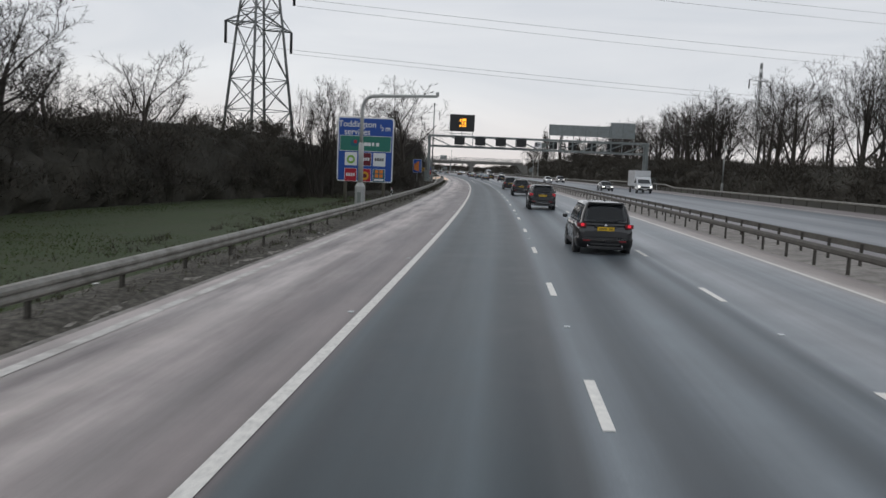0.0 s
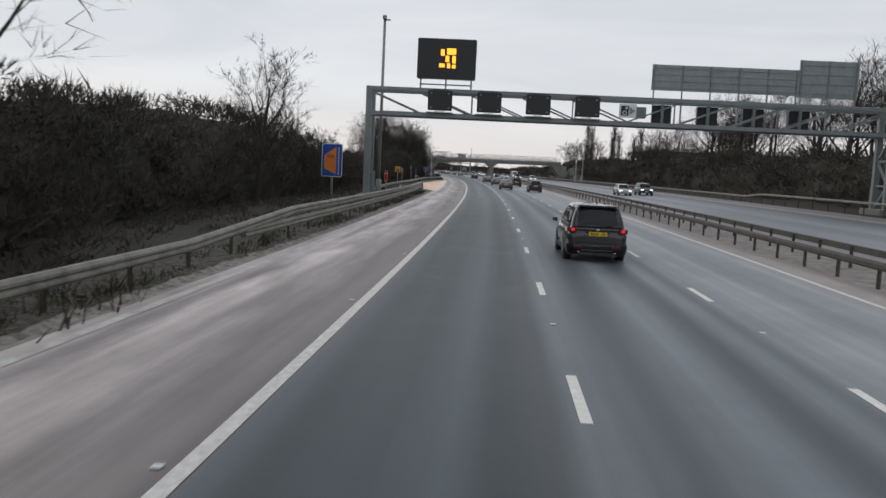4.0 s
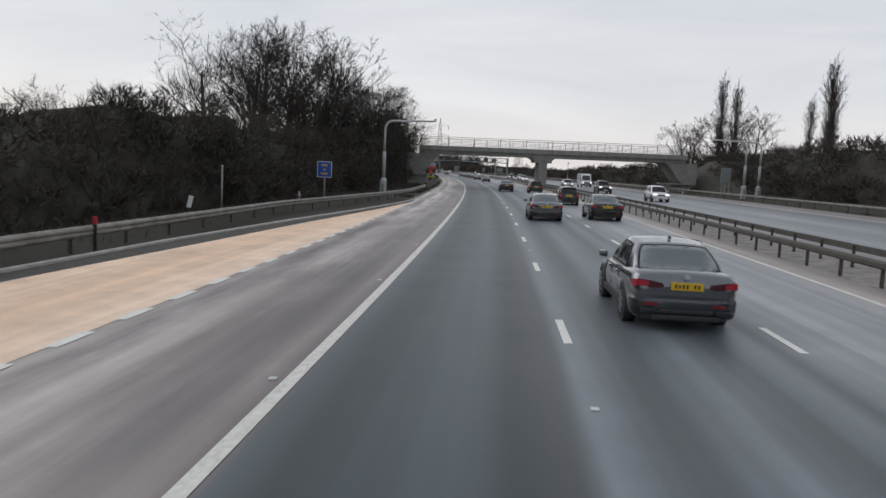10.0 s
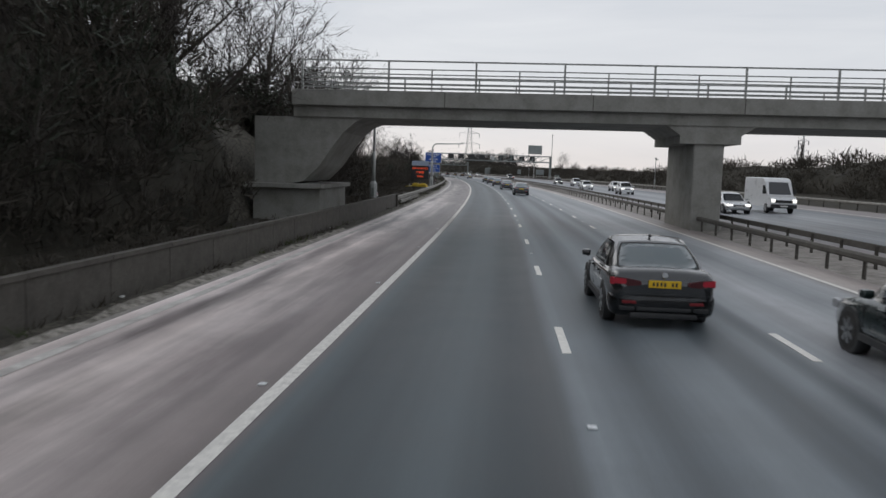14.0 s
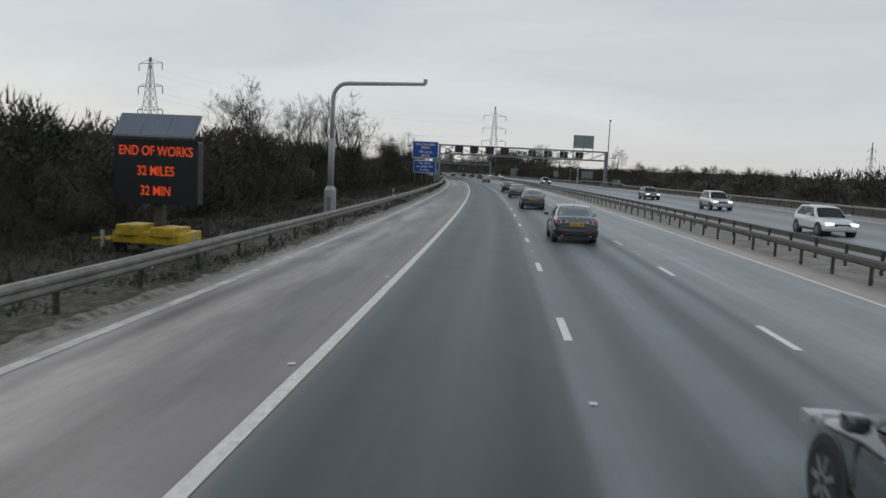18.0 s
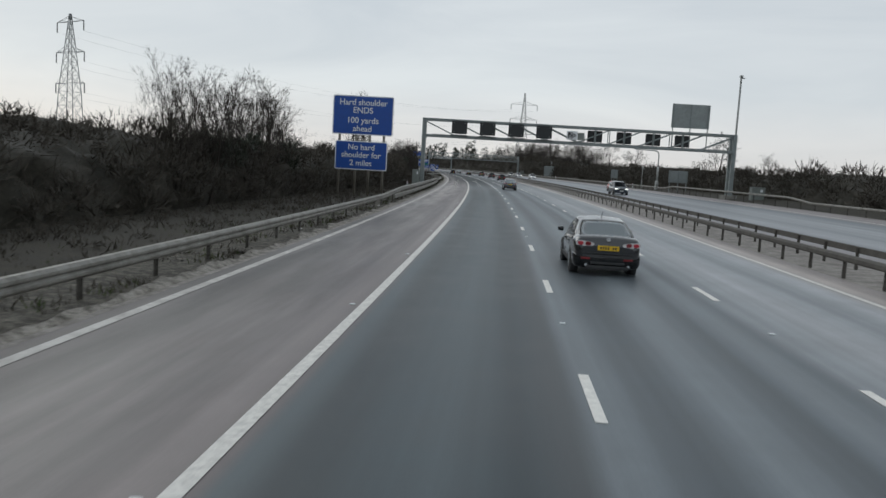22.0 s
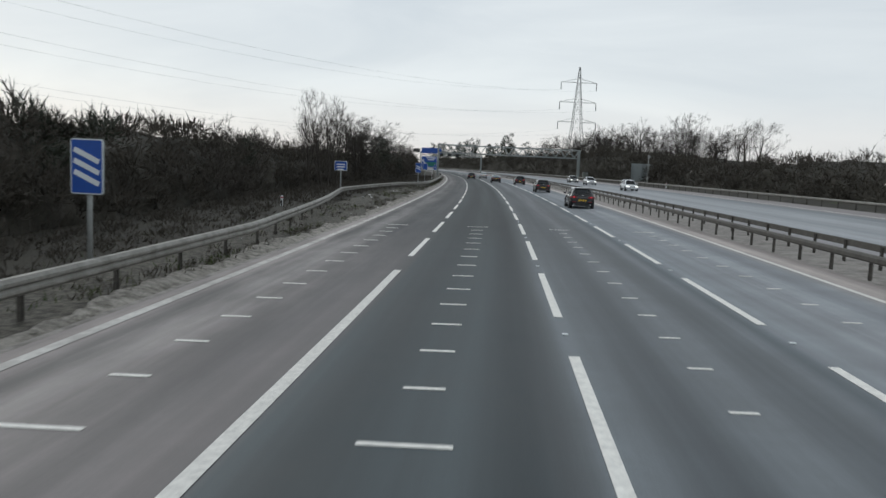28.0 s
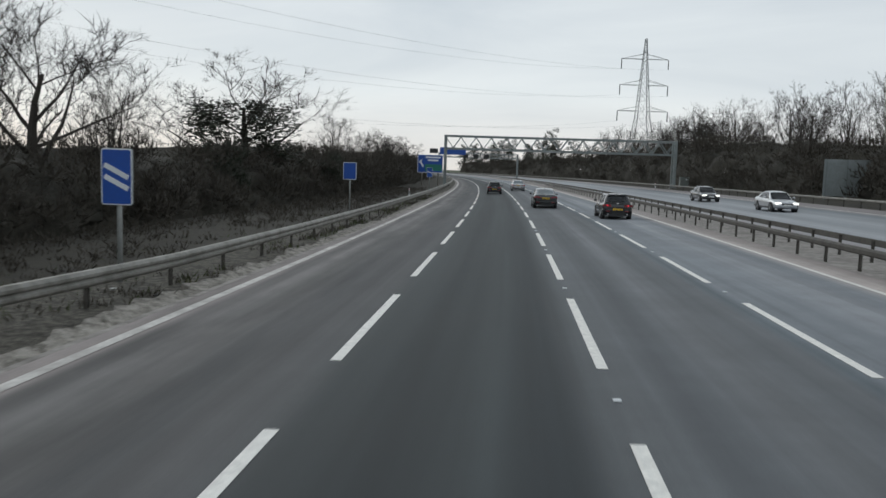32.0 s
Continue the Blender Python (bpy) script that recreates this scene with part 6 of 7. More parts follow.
def pine(s, u, h, seed):
    """A far evergreen with a dense dark crown."""
    rnd = np.random.default_rng(seed)
    ob = thing("pine_tree", at(s, u, 0), "dark green evergreen tree in the distant wood", "tree", "distant evergreens")
    part("trunk", tube([(0, 0, -0.4), (0.1, 0, h * 0.5), (0, 0, h * 0.95)], [h * 0.02, h * 0.015, 0.05], 6), BARK, ob)
    verts = []
    for k in range(11):
        f = 0.3 + 0.65 * k / 10
        a = rnd.uniform(0, 6.28)
        w = h * 0.17 * (1.15 - f * 0.8)
        brush(rnd, Matrix.Translation((math.cos(a) * w, math.sin(a) * w, h * f)), (w * 1.3, w * 1.3, h * 0.1), 80, 0.09, verts)
    part("crown", triangles("crown", verts, (IVY,), 10 ** 9), None, ob, "dense dark needles")


for k in range(26):
    pine(1025 + 12.5 * k + rng.uniform(-4, 4), rng.uniform(40, 58), rng.uniform(15, 21) + k * 0.15, 300 + k)

grasses(4, 110, -6.3, 420, 0.03, 0.1, BLADES, "short rough green winter grass on the verge", 1)
grasses(70, 346, 3.6, 70, 0.2, 0.7, STALKS, "dead brown stalks and grass at the scrub foot", 2)
grasses(362, 790, 3.6, 70, 0.2, 0.7, STALKS, "dead brown stalks and grass at the scrub foot", 3)


tufts(-5, 346, 2200, STALKS, "low brown weeds on the soil beside the barrier", 4)
tufts(362, 780, 2800, STALKS, "low brown weeds on the soil beside the barrier", 5)
tufts(-5, 780, 1800, BLADES, "low green tufts on the soil beside the barrier", 6)


# ---- litter along the verge ----
SCRAP = paint("weathered_white_litter", (0.6, 0.6, 0.58), 0.7, vary=0.15, bump=0.1, spread=0.3)
RUBBLE = paint("dark_road_debris", (0.05, 0.045, 0.04), 0.9, vary=0.3, spread=0.4)
rnd = random.Random(77)


def crumple(seed, flat):
    r = random.Random(seed)
    me = bpy.data.meshes.new("litter")
    bm = bmesh.new()
    bmesh.ops.create_icosphere(bm, subdivisions=1, radius=0.1)
    for v in bm.verts:
        v.co *= r.uniform(0.5, 1.35)
        v.co.z *= flat
    bm.to_mesh(me)
    bm.free()
    return me


def scatter(name, label, mat, seeds, flat, places, group):
    shapes = [crumple(k, flat) for k in seeds]
    for me in shapes:
        me.materials.append(mat)
    for s, u, z, k in places:
        ob = new(name, rnd.choice(shapes))
        ob.matrix_basis = at(s, u, z, rnd.uniform(0, 360)) @ Matrix.Diagonal((k, k, k, 1))
        tagged(ob, label, "litter", group)


spots = [(144.5, -4.7, 0.9), (147.0, -4.9, 0.7), (141.0, -5.4, 0.8), (565.5, -5.4, 0.8), (581, -4.6, 0.9), (574, -4.7, 0.7), (182.5, -6.6, 0.9), (667.5, -6.8, 1.3), (668.8, -6.4, 1.0), (671.5, -6.9, 1.0), (672.0, -7.2, 0.8), (684, -6.5, 0.8), (685, -6.3, 0.8)]
spots += [(rnd.uniform(10, 720), rnd.uniform(-6.2, -4.5), rnd.uniform(0.4, 0.9)) for _ in range(46)]
scatter("litter", "crumpled pale scrap of roadside litter", SCRAP, (1, 2, 3, 4), 0.4, [(s, u, verge_height(s, u), k) for s, u, k in spots if not 180 < s < 292 or u < -9 or s < 184], "roadside litter")
scatter("debris", "dark scrap of tyre or rubble on the verge", RUBBLE, (5, 6, 7), 0.5, [(s, u, verge_height(s, u), k) for s, u, k in ((rnd.uniform(5, 720), rnd.uniform(-5.6, -4.3), rnd.uniform(0.4, 1.1)) for _ in range(60)) if not 184 < s < 292], "roadside debris")


# ---- small fittings of the refuge bay and hard shoulder ----
ob = thing("marker_pole", at(257.0, -10.4, -0.3), "thin pale marker pole behind the barrier", "pole")
part("shaft", tube([(0, 0, 0), (0, 0, 2.8)], 0.04, 8), POLE, ob)
part("cap", tube([(0, 0, 2.8), (0, 0, 2.84)], 0.055, 8), SIGNWHITE, ob)
ob = thing("notice_plate", at(252.5, -10.5, -0.3) @ Matrix.Rotation(radians(14), 4, "Y"), "small weathered notice plate leaning on its stake", "sign")
part("stake", box((-0.025, -0.02, 0), (0.025, 0.02, 1.5)), BARK, ob)
part("plate", box((-0.1, -0.035, 1.1), (0.1, -0.02, 1.6), 0.004), SIGNWHITE, ob)
ob = thing("reflector_post", at(242.5, -9.05, 0.0), "dark reflector post with a red head at the barrier", "marker post")
part("body", box((-0.05, -0.03, -0.3), (0.05, 0.03, 0.95), 0.01), BLACK, ob)
part("head", box((-0.055, -0.035, 0.8), (0.055, 0.035, 1.02), 0.01), SIGNRED, ob)
ob = thing("drain_cover", Matrix.Translation(spot(203.4, -5.9, 0.008)) @ Matrix.Rotation(203.6 / R, 4, "Z"), "rusty iron drain cover in the refuge bay", "drain cover")
part("frame", box((-0.35, -0.35, 0), (0.35, 0.35, 0.012)), DIRTY, ob)
for k in range(6):
    part("bar", box((-0.3, -0.29 + 0.1 * k, 0.012), (0.3, -0.23 + 0.1 * k, 0.02)), BARK, ob)
TAR = paint("black_joint_sealant", (0.03, 0.03, 0.032), 0.5, vary=0.3, scale=2, fine=20, bump=0.2)
for s in (176.2,):
    tagged(part("joint_seal", strip(-3.8, -0.12, s, s + 0.06, 0.006, 0.06, 6), TAR), "narrow dark sealed joint across the hard shoulder", "road joint", kind="structure")


# ---- vehicles ----
def car_paint(name, colour, metal=0.35, rough=0.3):
    return paint(name, colour, rough, metal, vary=0.05, scale=3, fine=60, bump=0.0, dirt=tuple(0.6 * c + 0.012 for c in colour), dirt_amount=0.35, coat=1.0)


GLASS = bpy.data.materials.new("tinted_car_glass")
GLASS.use_nodes = True
_b = GLASS.node_tree.nodes["Principled BSDF"]
_b.inputs["Base Color"].default_value = (0.022, 0.026, 0.03, 1)
_b.inputs["Roughness"].default_value = 0.06
_b.inputs["Coat Weight"].default_value = 0.6
# Pale base colour paints in the sky's reflection and daylight behind the pane.
SKY_PALE_GLASS = GLASS.copy()
SKY_PALE_GLASS.name = "clear_car_glass"
SKY_PALE_GLASS.node_tree.nodes["Principled BSDF"].inputs["Base Color"].default_value = (0.19, 0.24, 0.26, 1)
SKY_PALE_GLASS.node_tree.nodes["Principled BSDF"].inputs["IOR"].default_value = 2.3
# Side panes: a weaker sky reflection, again painted into the base colour.
SIDE_GLASS = SKY_PALE_GLASS.copy()
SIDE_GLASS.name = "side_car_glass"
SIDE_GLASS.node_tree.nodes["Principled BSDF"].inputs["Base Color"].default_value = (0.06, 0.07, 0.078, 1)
RUBBER = paint("tyre_rubber", (0.02, 0.02, 0.02), 0.85, vary=0.2, fine=30, bump=0.2, dirt=(0.05, 0.045, 0.04), dirt_amount=0.5)
ALLOY = paint("alloy_wheel_metal", (0.42, 0.43, 0.44), 0.35, 0.8, vary=0.08, bump=0, dirt=(0.12, 0.11, 0.1), dirt_amount=0.5)
TRIM = paint("black_plastic_trim", (0.025, 0.026, 0.028), 0.6, vary=0.15, bump=0.05, dirt=(0.07, 0.065, 0.06), dirt_amount=0.4)
CHROME = paint("dull_chrome", (0.72, 0.73, 0.74), 0.2, 0.85, vary=0.05, bump=0)
PLATE = paint("yellow_number_plate", (0.75, 0.47, 0.012), 0.45, vary=0.04, bump=0)
PLATEW = paint("white_number_plate", (0.7, 0.7, 0.68), 0.45, vary=0.04, bump=0)
TAIL = lamp_paint("red_tail_lamp", (0.17, 0.006, 0.01), 0.05)
DARKTAIL = lamp_paint("dark_red_tail_lamp", (0.06, 0.006, 0.009), 0.02)
BRIGHTTAIL = lamp_paint("clear_red_tail_lamp", (0.36, 0.014, 0.03), 0.06)
TAILLIT = lamp_paint("lit_red_tail_lamp", (0.85, 0.03, 0.05), 0.5)
HEAD = lamp_paint("lit_headlamp", (1.0, 0.97, 0.9), 1.3)
CLEARLENS = paint("clear_lamp_lens", (0.75, 0.74, 0.74), 0.15, 0.2, vary=0.05, bump=0)
HEADOFF = paint("clear_headlamp", (0.45, 0.46, 0.48), 0.15, 0.3, vary=0.05, bump=0)

# shape: length, half width, height, bonnet height, boot height, belt height, then along the car from the rear bumper:
# rear window foot, roof rear, roof front, windscreen foot, rear axle, front axle, wheel radius
SHAPES = {}
SHAPES["saloon"] = (4.75, 0.93, 1.46, 0.84, 1.02, 0.95, 0.62, 1.35, 2.7, 3.5, 1.05, 3.85, 0.33)
SHAPES["liftback"] = (4.69, 0.89, 1.44, 0.80, 1.04, 0.93, 0.42, 1.45, 2.75, 3.55, 1.0, 3.7, 0.32)
SHAPES["hatch"] = (4.33, 0.88, 1.44, 0.84, 1.0, 0.95, 0.10, 0.5, 2.35, 3.1, 0.78, 3.45, 0.32)
SHAPES["estate"] = (4.75, 0.88, 1.50, 0.84, 0.98, 0.93, 0.08, 0.42, 2.75, 3.5, 1.02, 3.75, 0.32)
SHAPES["suv"] = (4.55, 0.96, 1.73, 1.08, 1.2, 1.17, 0.10, 0.42, 2.65, 3.3, 0.86, 3.6, 0.37)
SHAPES["mpv"] = (4.8, 0.95, 1.72, 0.98, 1.05, 1.02, 0.08, 0.45, 2.85, 3.85, 1.0, 3.85, 0.35)
SHAPES["crossover"] = (4.35, 0.9, 1.60, 0.96, 1.05, 1.03, 0.10, 0.45, 2.5, 3.2, 0.82, 3.5, 0.34)


def shell(shape):
    """The lower body as a smooth loft from rear to front."""
    L, W, H, hood, boot, belt, rf, rr, rfr, wf, ax0, ax1, wr = SHAPES[shape]
    low = 0.24 if shape not in ("suv", "crossover") else 0.34
    high = boot if rf > 0.3 else belt + 0.02
    sta = [(0.0, 0.76, low + 0.2, high - 0.26), (0.025, 0.85, low + 0.1, high - 0.18), (0.075, 0.91, low + 0.05, high - 0.08), (0.16, 0.95, low + 0.02, high - 0.03), (0.4, 0.985, low, high), (rf + 0.35, 1.0, low, max(belt, high - 0.02)), (1.6, 1.0, low, belt + 0.02), (2.4, 1.0, low, belt),
           (wf - 0.3, 0.995, low, belt - 0.02), (wf + 0.12, 0.985, low, hood + 0.03), (L - 0.75, 0.96, low, hood - 0.03), (L - 0.32, 0.90, low + 0.02, hood - 0.12), (L - 0.1, 0.80, low + 0.04, hood - 0.24), (L, 0.66, low + 0.14, hood - 0.36)]
    sta.sort()
    bm = bmesh.new()
    rows = []
    for y, w, zb, zt in sta:
        x = W * w
        d = zt - zb
        half = [(0, zb), (x * 0.86, zb), (x * 0.965, zb + 0.08 * d), (x * 0.99, zb + 0.3 * d), (x, zb + 0.55 * d), (x * 0.985, zb + 0.78 * d), (x * 0.945, zb + 0.93 * d), (x * 0.86, zt), (x * 0.45, zt + 0.025), (0, zt + 0.035)]
        ring = half + [(-a, b) for a, b in half[-2:0:-1]]
        rows.append([bm.verts.new((a, y, b)) for a, b in ring])
    n = len(rows[0])
    for a, b in zip(rows, rows[1:]):
        for k in range(n):
            bm.faces.new((a[k], a[(k + 1) % n], b[(k + 1) % n], b[k])).smooth = True
    bm.faces.new(rows[0][::-1])
    bm.faces.new(rows[-1])
    bmesh.ops.recalc_face_normals(bm, faces=bm.faces)
    return bm


def cabin(shape, grow=0.0):
    """Corner lines of the glasshouse: foot and roof, rear to front."""
    L, W, H, hood, boot, belt, rf, rr, rfr, wf, ax0, ax1, wr = SHAPES[shape]
    zf = (boot if rf > 0.3 else belt) - 0.03
    foot = [(rf, W * 0.84, zf), (rf + 0.5, W * 0.93, belt - 0.04), (wf - 0.5, W * 0.93, belt - 0.05), (wf, W * 0.82, hood + 0.0)]
    roof = [(rr, W * 0.66, H - 0.05), (rr + 0.55, W * 0.71, H), (rfr - 0.5, W * 0.71, H), (rfr, W * 0.66, H - 0.06)]
    return foot, roof


def flank(shape, side):
    """The side of the glasshouse as a function of t (rear to front) and v (foot to roof)."""
    foot, roof = cabin(shape)

    def where(t, v, out=0.0):
        y, yr = foot[0][0] + (foot[3][0] - foot[0][0]) * t, roof[0][0] + (roof[3][0] - roof[0][0]) * t
        fx, fz = blend(y, [p[:2] for p in foot]), blend(y, [(p[0], p[2]) for p in foot])
        rx, rz = blend(yr, [p[:2] for p in roof]), blend(yr, [(p[0], p[2]) for p in roof])
        return Vector((side * (fx + (rx - fx) * v + 0.035 * math.sin(math.pi * v) + out), y + (yr - y) * v, fz + (rz - fz) * v))
    return where


def tail_end(shape, end):
    """The rear (end 0) or front (end 1) of the glasshouse as a function of x (-1 to 1) and v."""
    corner = flank(shape, 1)

    def where(x, v, out=0.0):
        p = corner(end, v)
        push = (0.07 * (1 - x * x) + out) * (1 if end else -1)
        return Vector((p.x * x, p.y + push, p.z + out * 0.4 + 0.03 * v * (1 - x * x)))
    return where


def patch(bm, fn, a0, a1, na, v0, v1, nv):
    grid = [[bm.verts.new(fn(a0 + (a1 - a0) * i / na, v0 + (v1 - v0) * j / nv)) for j in range(nv + 1)] for i in range(na + 1)]
    for p, q in zip(grid, grid[1:]):
        for j in range(nv):
            bm.faces.new((p[j], p[j + 1], q[j + 1], q[j])).smooth = True
    return bm


def greenhouse(shape):
    bm = bmesh.new()
    right, left = flank(shape, 1), flank(shape, -1)
    patch(bm, right, 0, 1, 16, 0, 1, 5)
    patch(bm, left, 0, 1, 16, 0, 1, 5)
    for end in (0, 1):
        patch(bm, tail_end(shape, end), -1, 1, 8, 0, 1, 5)

    def top(t, x):
        p = right(t, 1.0)
        bow = 0.07 * (1 - x * x) * ((1 if t > 0.999 else 0) - (1 if t < 0.001 else 0))
        return Vector((p.x * x, p.y + bow, p.z + 0.03 * (1 - x * x) + 0.02 * math.sin(math.pi * t) * (1 - x * x)))
    patch(bm, top, 0, 1, 16, -1, 1, 8)
    bmesh.ops.remove_doubles(bm, verts=bm.verts, dist=0.004)
    bmesh.ops.recalc_face_normals(bm, faces=bm.faces)
    return bm


def glazing(fn, a0, a1, v0, v1, out=0.014):
    bm = patch(bmesh.new(), lambda a, v: fn(a, v, out), a0, a1, 8, v0, v1, 5)
    bmesh.ops.solidify(bm, geom=bm.faces[:], thickness=0.004)
    return bm


def quad(corners, out, thick=0.006):
    """A thin pane over four corners, pushed along out."""
    bm = bmesh.new()
    o = Vector(out)
    a = [bm.verts.new(Vector(c) + o * 0.004) for c in corners]
    b = [bm.verts.new(Vector(c) + o * (0.004 + thick)) for c in corners]
    n = len(corners)
    bm.faces.new(b), bm.faces.new(a[::-1])
    for k in range(n):
        bm.faces.new((a[k], a[(k + 1) % n], b[(k + 1) % n], b[k]))
    bmesh.ops.recalc_face_normals(bm, faces=bm.faces)
    return bm


def lens_block(outline, side, y0, y1, m):
    """A lens of any outline, given as x outwards and z, between two depths."""
    bm = bmesh.new()
    rows = [[bm.verts.new(m @ Vector((side * x, y, z))) for x, z in outline] for y in (y0, y1)]
    n = len(outline)
    for k in range(n):
        bm.faces.new((rows[0][k], rows[0][(k + 1) % n], rows[1][(k + 1) % n], rows[1][k]))
    bm.faces.new(rows[0]), bm.faces.new(rows[1][::-1])
    bmesh.ops.recalc_face_normals(bm, faces=bm.faces)
    return bm


def wheel(parent, x, y, r, side):
    w = part("wheel", tube([(x - side * 0.21, y, r), (x - side * 0.19, y, r), (x - side * 0.02, y, r), (x, y, r)], [r * 0.9, r, r, r * 0.93], 22), RUBBER, parent, "black tyre with an alloy rim")
    part("rim", tube([(x - side * 0.02, y, r), (x + side * 0.004, y, r)], r * 0.66, 20), TRIM, w)
    sp = bmesh.new()
    for k in range(7):
        a = 2 * math.pi * k / 7
        add_beam(sp, (x + side * 0.008, y + 0.04 * math.cos(a), r + 0.04 * math.sin(a)), (x + side * 0.008, y + r * 0.64 * math.cos(a), r + r * 0.64 * math.sin(a)), 0.02, 0.055)
    part("spokes", sp, ALLOY, w)


def bumper(W, lift):
    """A rear bumper that curves round both corners, with a soft upper ledge."""
    bm = bmesh.new()
    rows = []
    for z, inset in ((0.22, 0.09), (0.27, 0.03), (0.4, 0.0), (0.52, 0.0), (0.57, 0.012), (0.595, 0.04), (0.6, 0.11)):
        row = []
        for k in range(25):
            a = radians(-90 + 7.5 * k)
            x = (W * 1.0 - inset) * math.copysign(abs(math.sin(a)) ** 0.55, a)
            y = 0.42 - (0.475 - inset) * math.cos(a) ** 0.5 if abs(k - 12) < 12 else 0.42
            row.append(bm.verts.new((x, y, z + lift)))
        rows.append(row)
    for a, b in zip(rows, rows[1:]):
        for k in range(24):
            bm.faces.new((a[k], a[k + 1], b[k + 1], b[k])).smooth = True
    bmesh.ops.solidify(bm, geom=bm.faces[:], thickness=0.012)
    bmesh.ops.recalc_face_normals(bm, faces=bm.faces)
    return bm


def rear_fittings(b, shape):
    """Plate, trim and badge of a car seen from behind."""
    L, W, H, hood, boot, belt, rf, rr, rfr, wf, ax0, ax1, wr = SHAPES[shape]
    zp = {"hatch": boot - 0.42, "liftback": boot - 0.28, "saloon": boot - 0.22}.get(shape, boot - 0.18)
    pl = part("number_plate", box((-0.275, -0.05, zp - 0.062), (0.275, 0.05, zp + 0.062), 0.004), PLATE, b, "yellow plate with plain dark bars")
    for k in range(7):
        if k != 4:
            part("plate_bar", box((-0.215 + 0.065 * k, -0.053, zp - 0.032), (-0.215 + 0.065 * k + 0.036, -0.05, zp + 0.034)), TRIM, pl)
    lift = 0.1 if shape in ("suv", "crossover") else 0.0
    part("lower_valance", box((-W * 0.62, -0.06, 0.2 + lift), (W * 0.62, 0.22, 0.3 + lift), 0.03), TRIM, b)
    part("bumper_insert", box((-W * 0.5, -0.062, 0.33 + lift), (W * 0.5, 0.0, 0.4 + lift), 0.02), TRIM, b, "dark plastic bumper strip")
    part("boot_gap", box((-W * 0.74, -0.008, 0.615 + lift), (W * 0.74, 0.03, 0.63 + lift)), TRIM, b)
    if shape in ("estate", "suv", "mpv", "crossover"):
        part("handle_strip", box((-0.36, -0.045, zp + 0.075), (0.36, 0.02, zp + 0.1), 0.008), CHROME if shape == "estate" else TRIM, b)
    if shape == "suv":
        part("tailgate_panel", box((-W * 0.66, -0.036, zp - 0.1), (W * 0.66, 0.05, zp + 0.1), 0.02), BLK, b, "gloss black band between the lamps")
        part("skid_strip", box((-W * 0.5, -0.07, 0.5), (W * 0.5, 0.0, 0.52), 0.006), CHROME, b)
        for k in range(9):
            part("letter_bar", box((-0.36 + 0.08 * k, -0.03, zp + 0.135), (-0.36 + 0.08 * k + 0.05, 0.05, zp + 0.165)), TRIM, b)
    part("badge", rounded(0.1, 0.09, 0.04, 0.0, 0.03, Matrix.Translation((0, 0, boot - 0.06)), 5), CHROME, b)


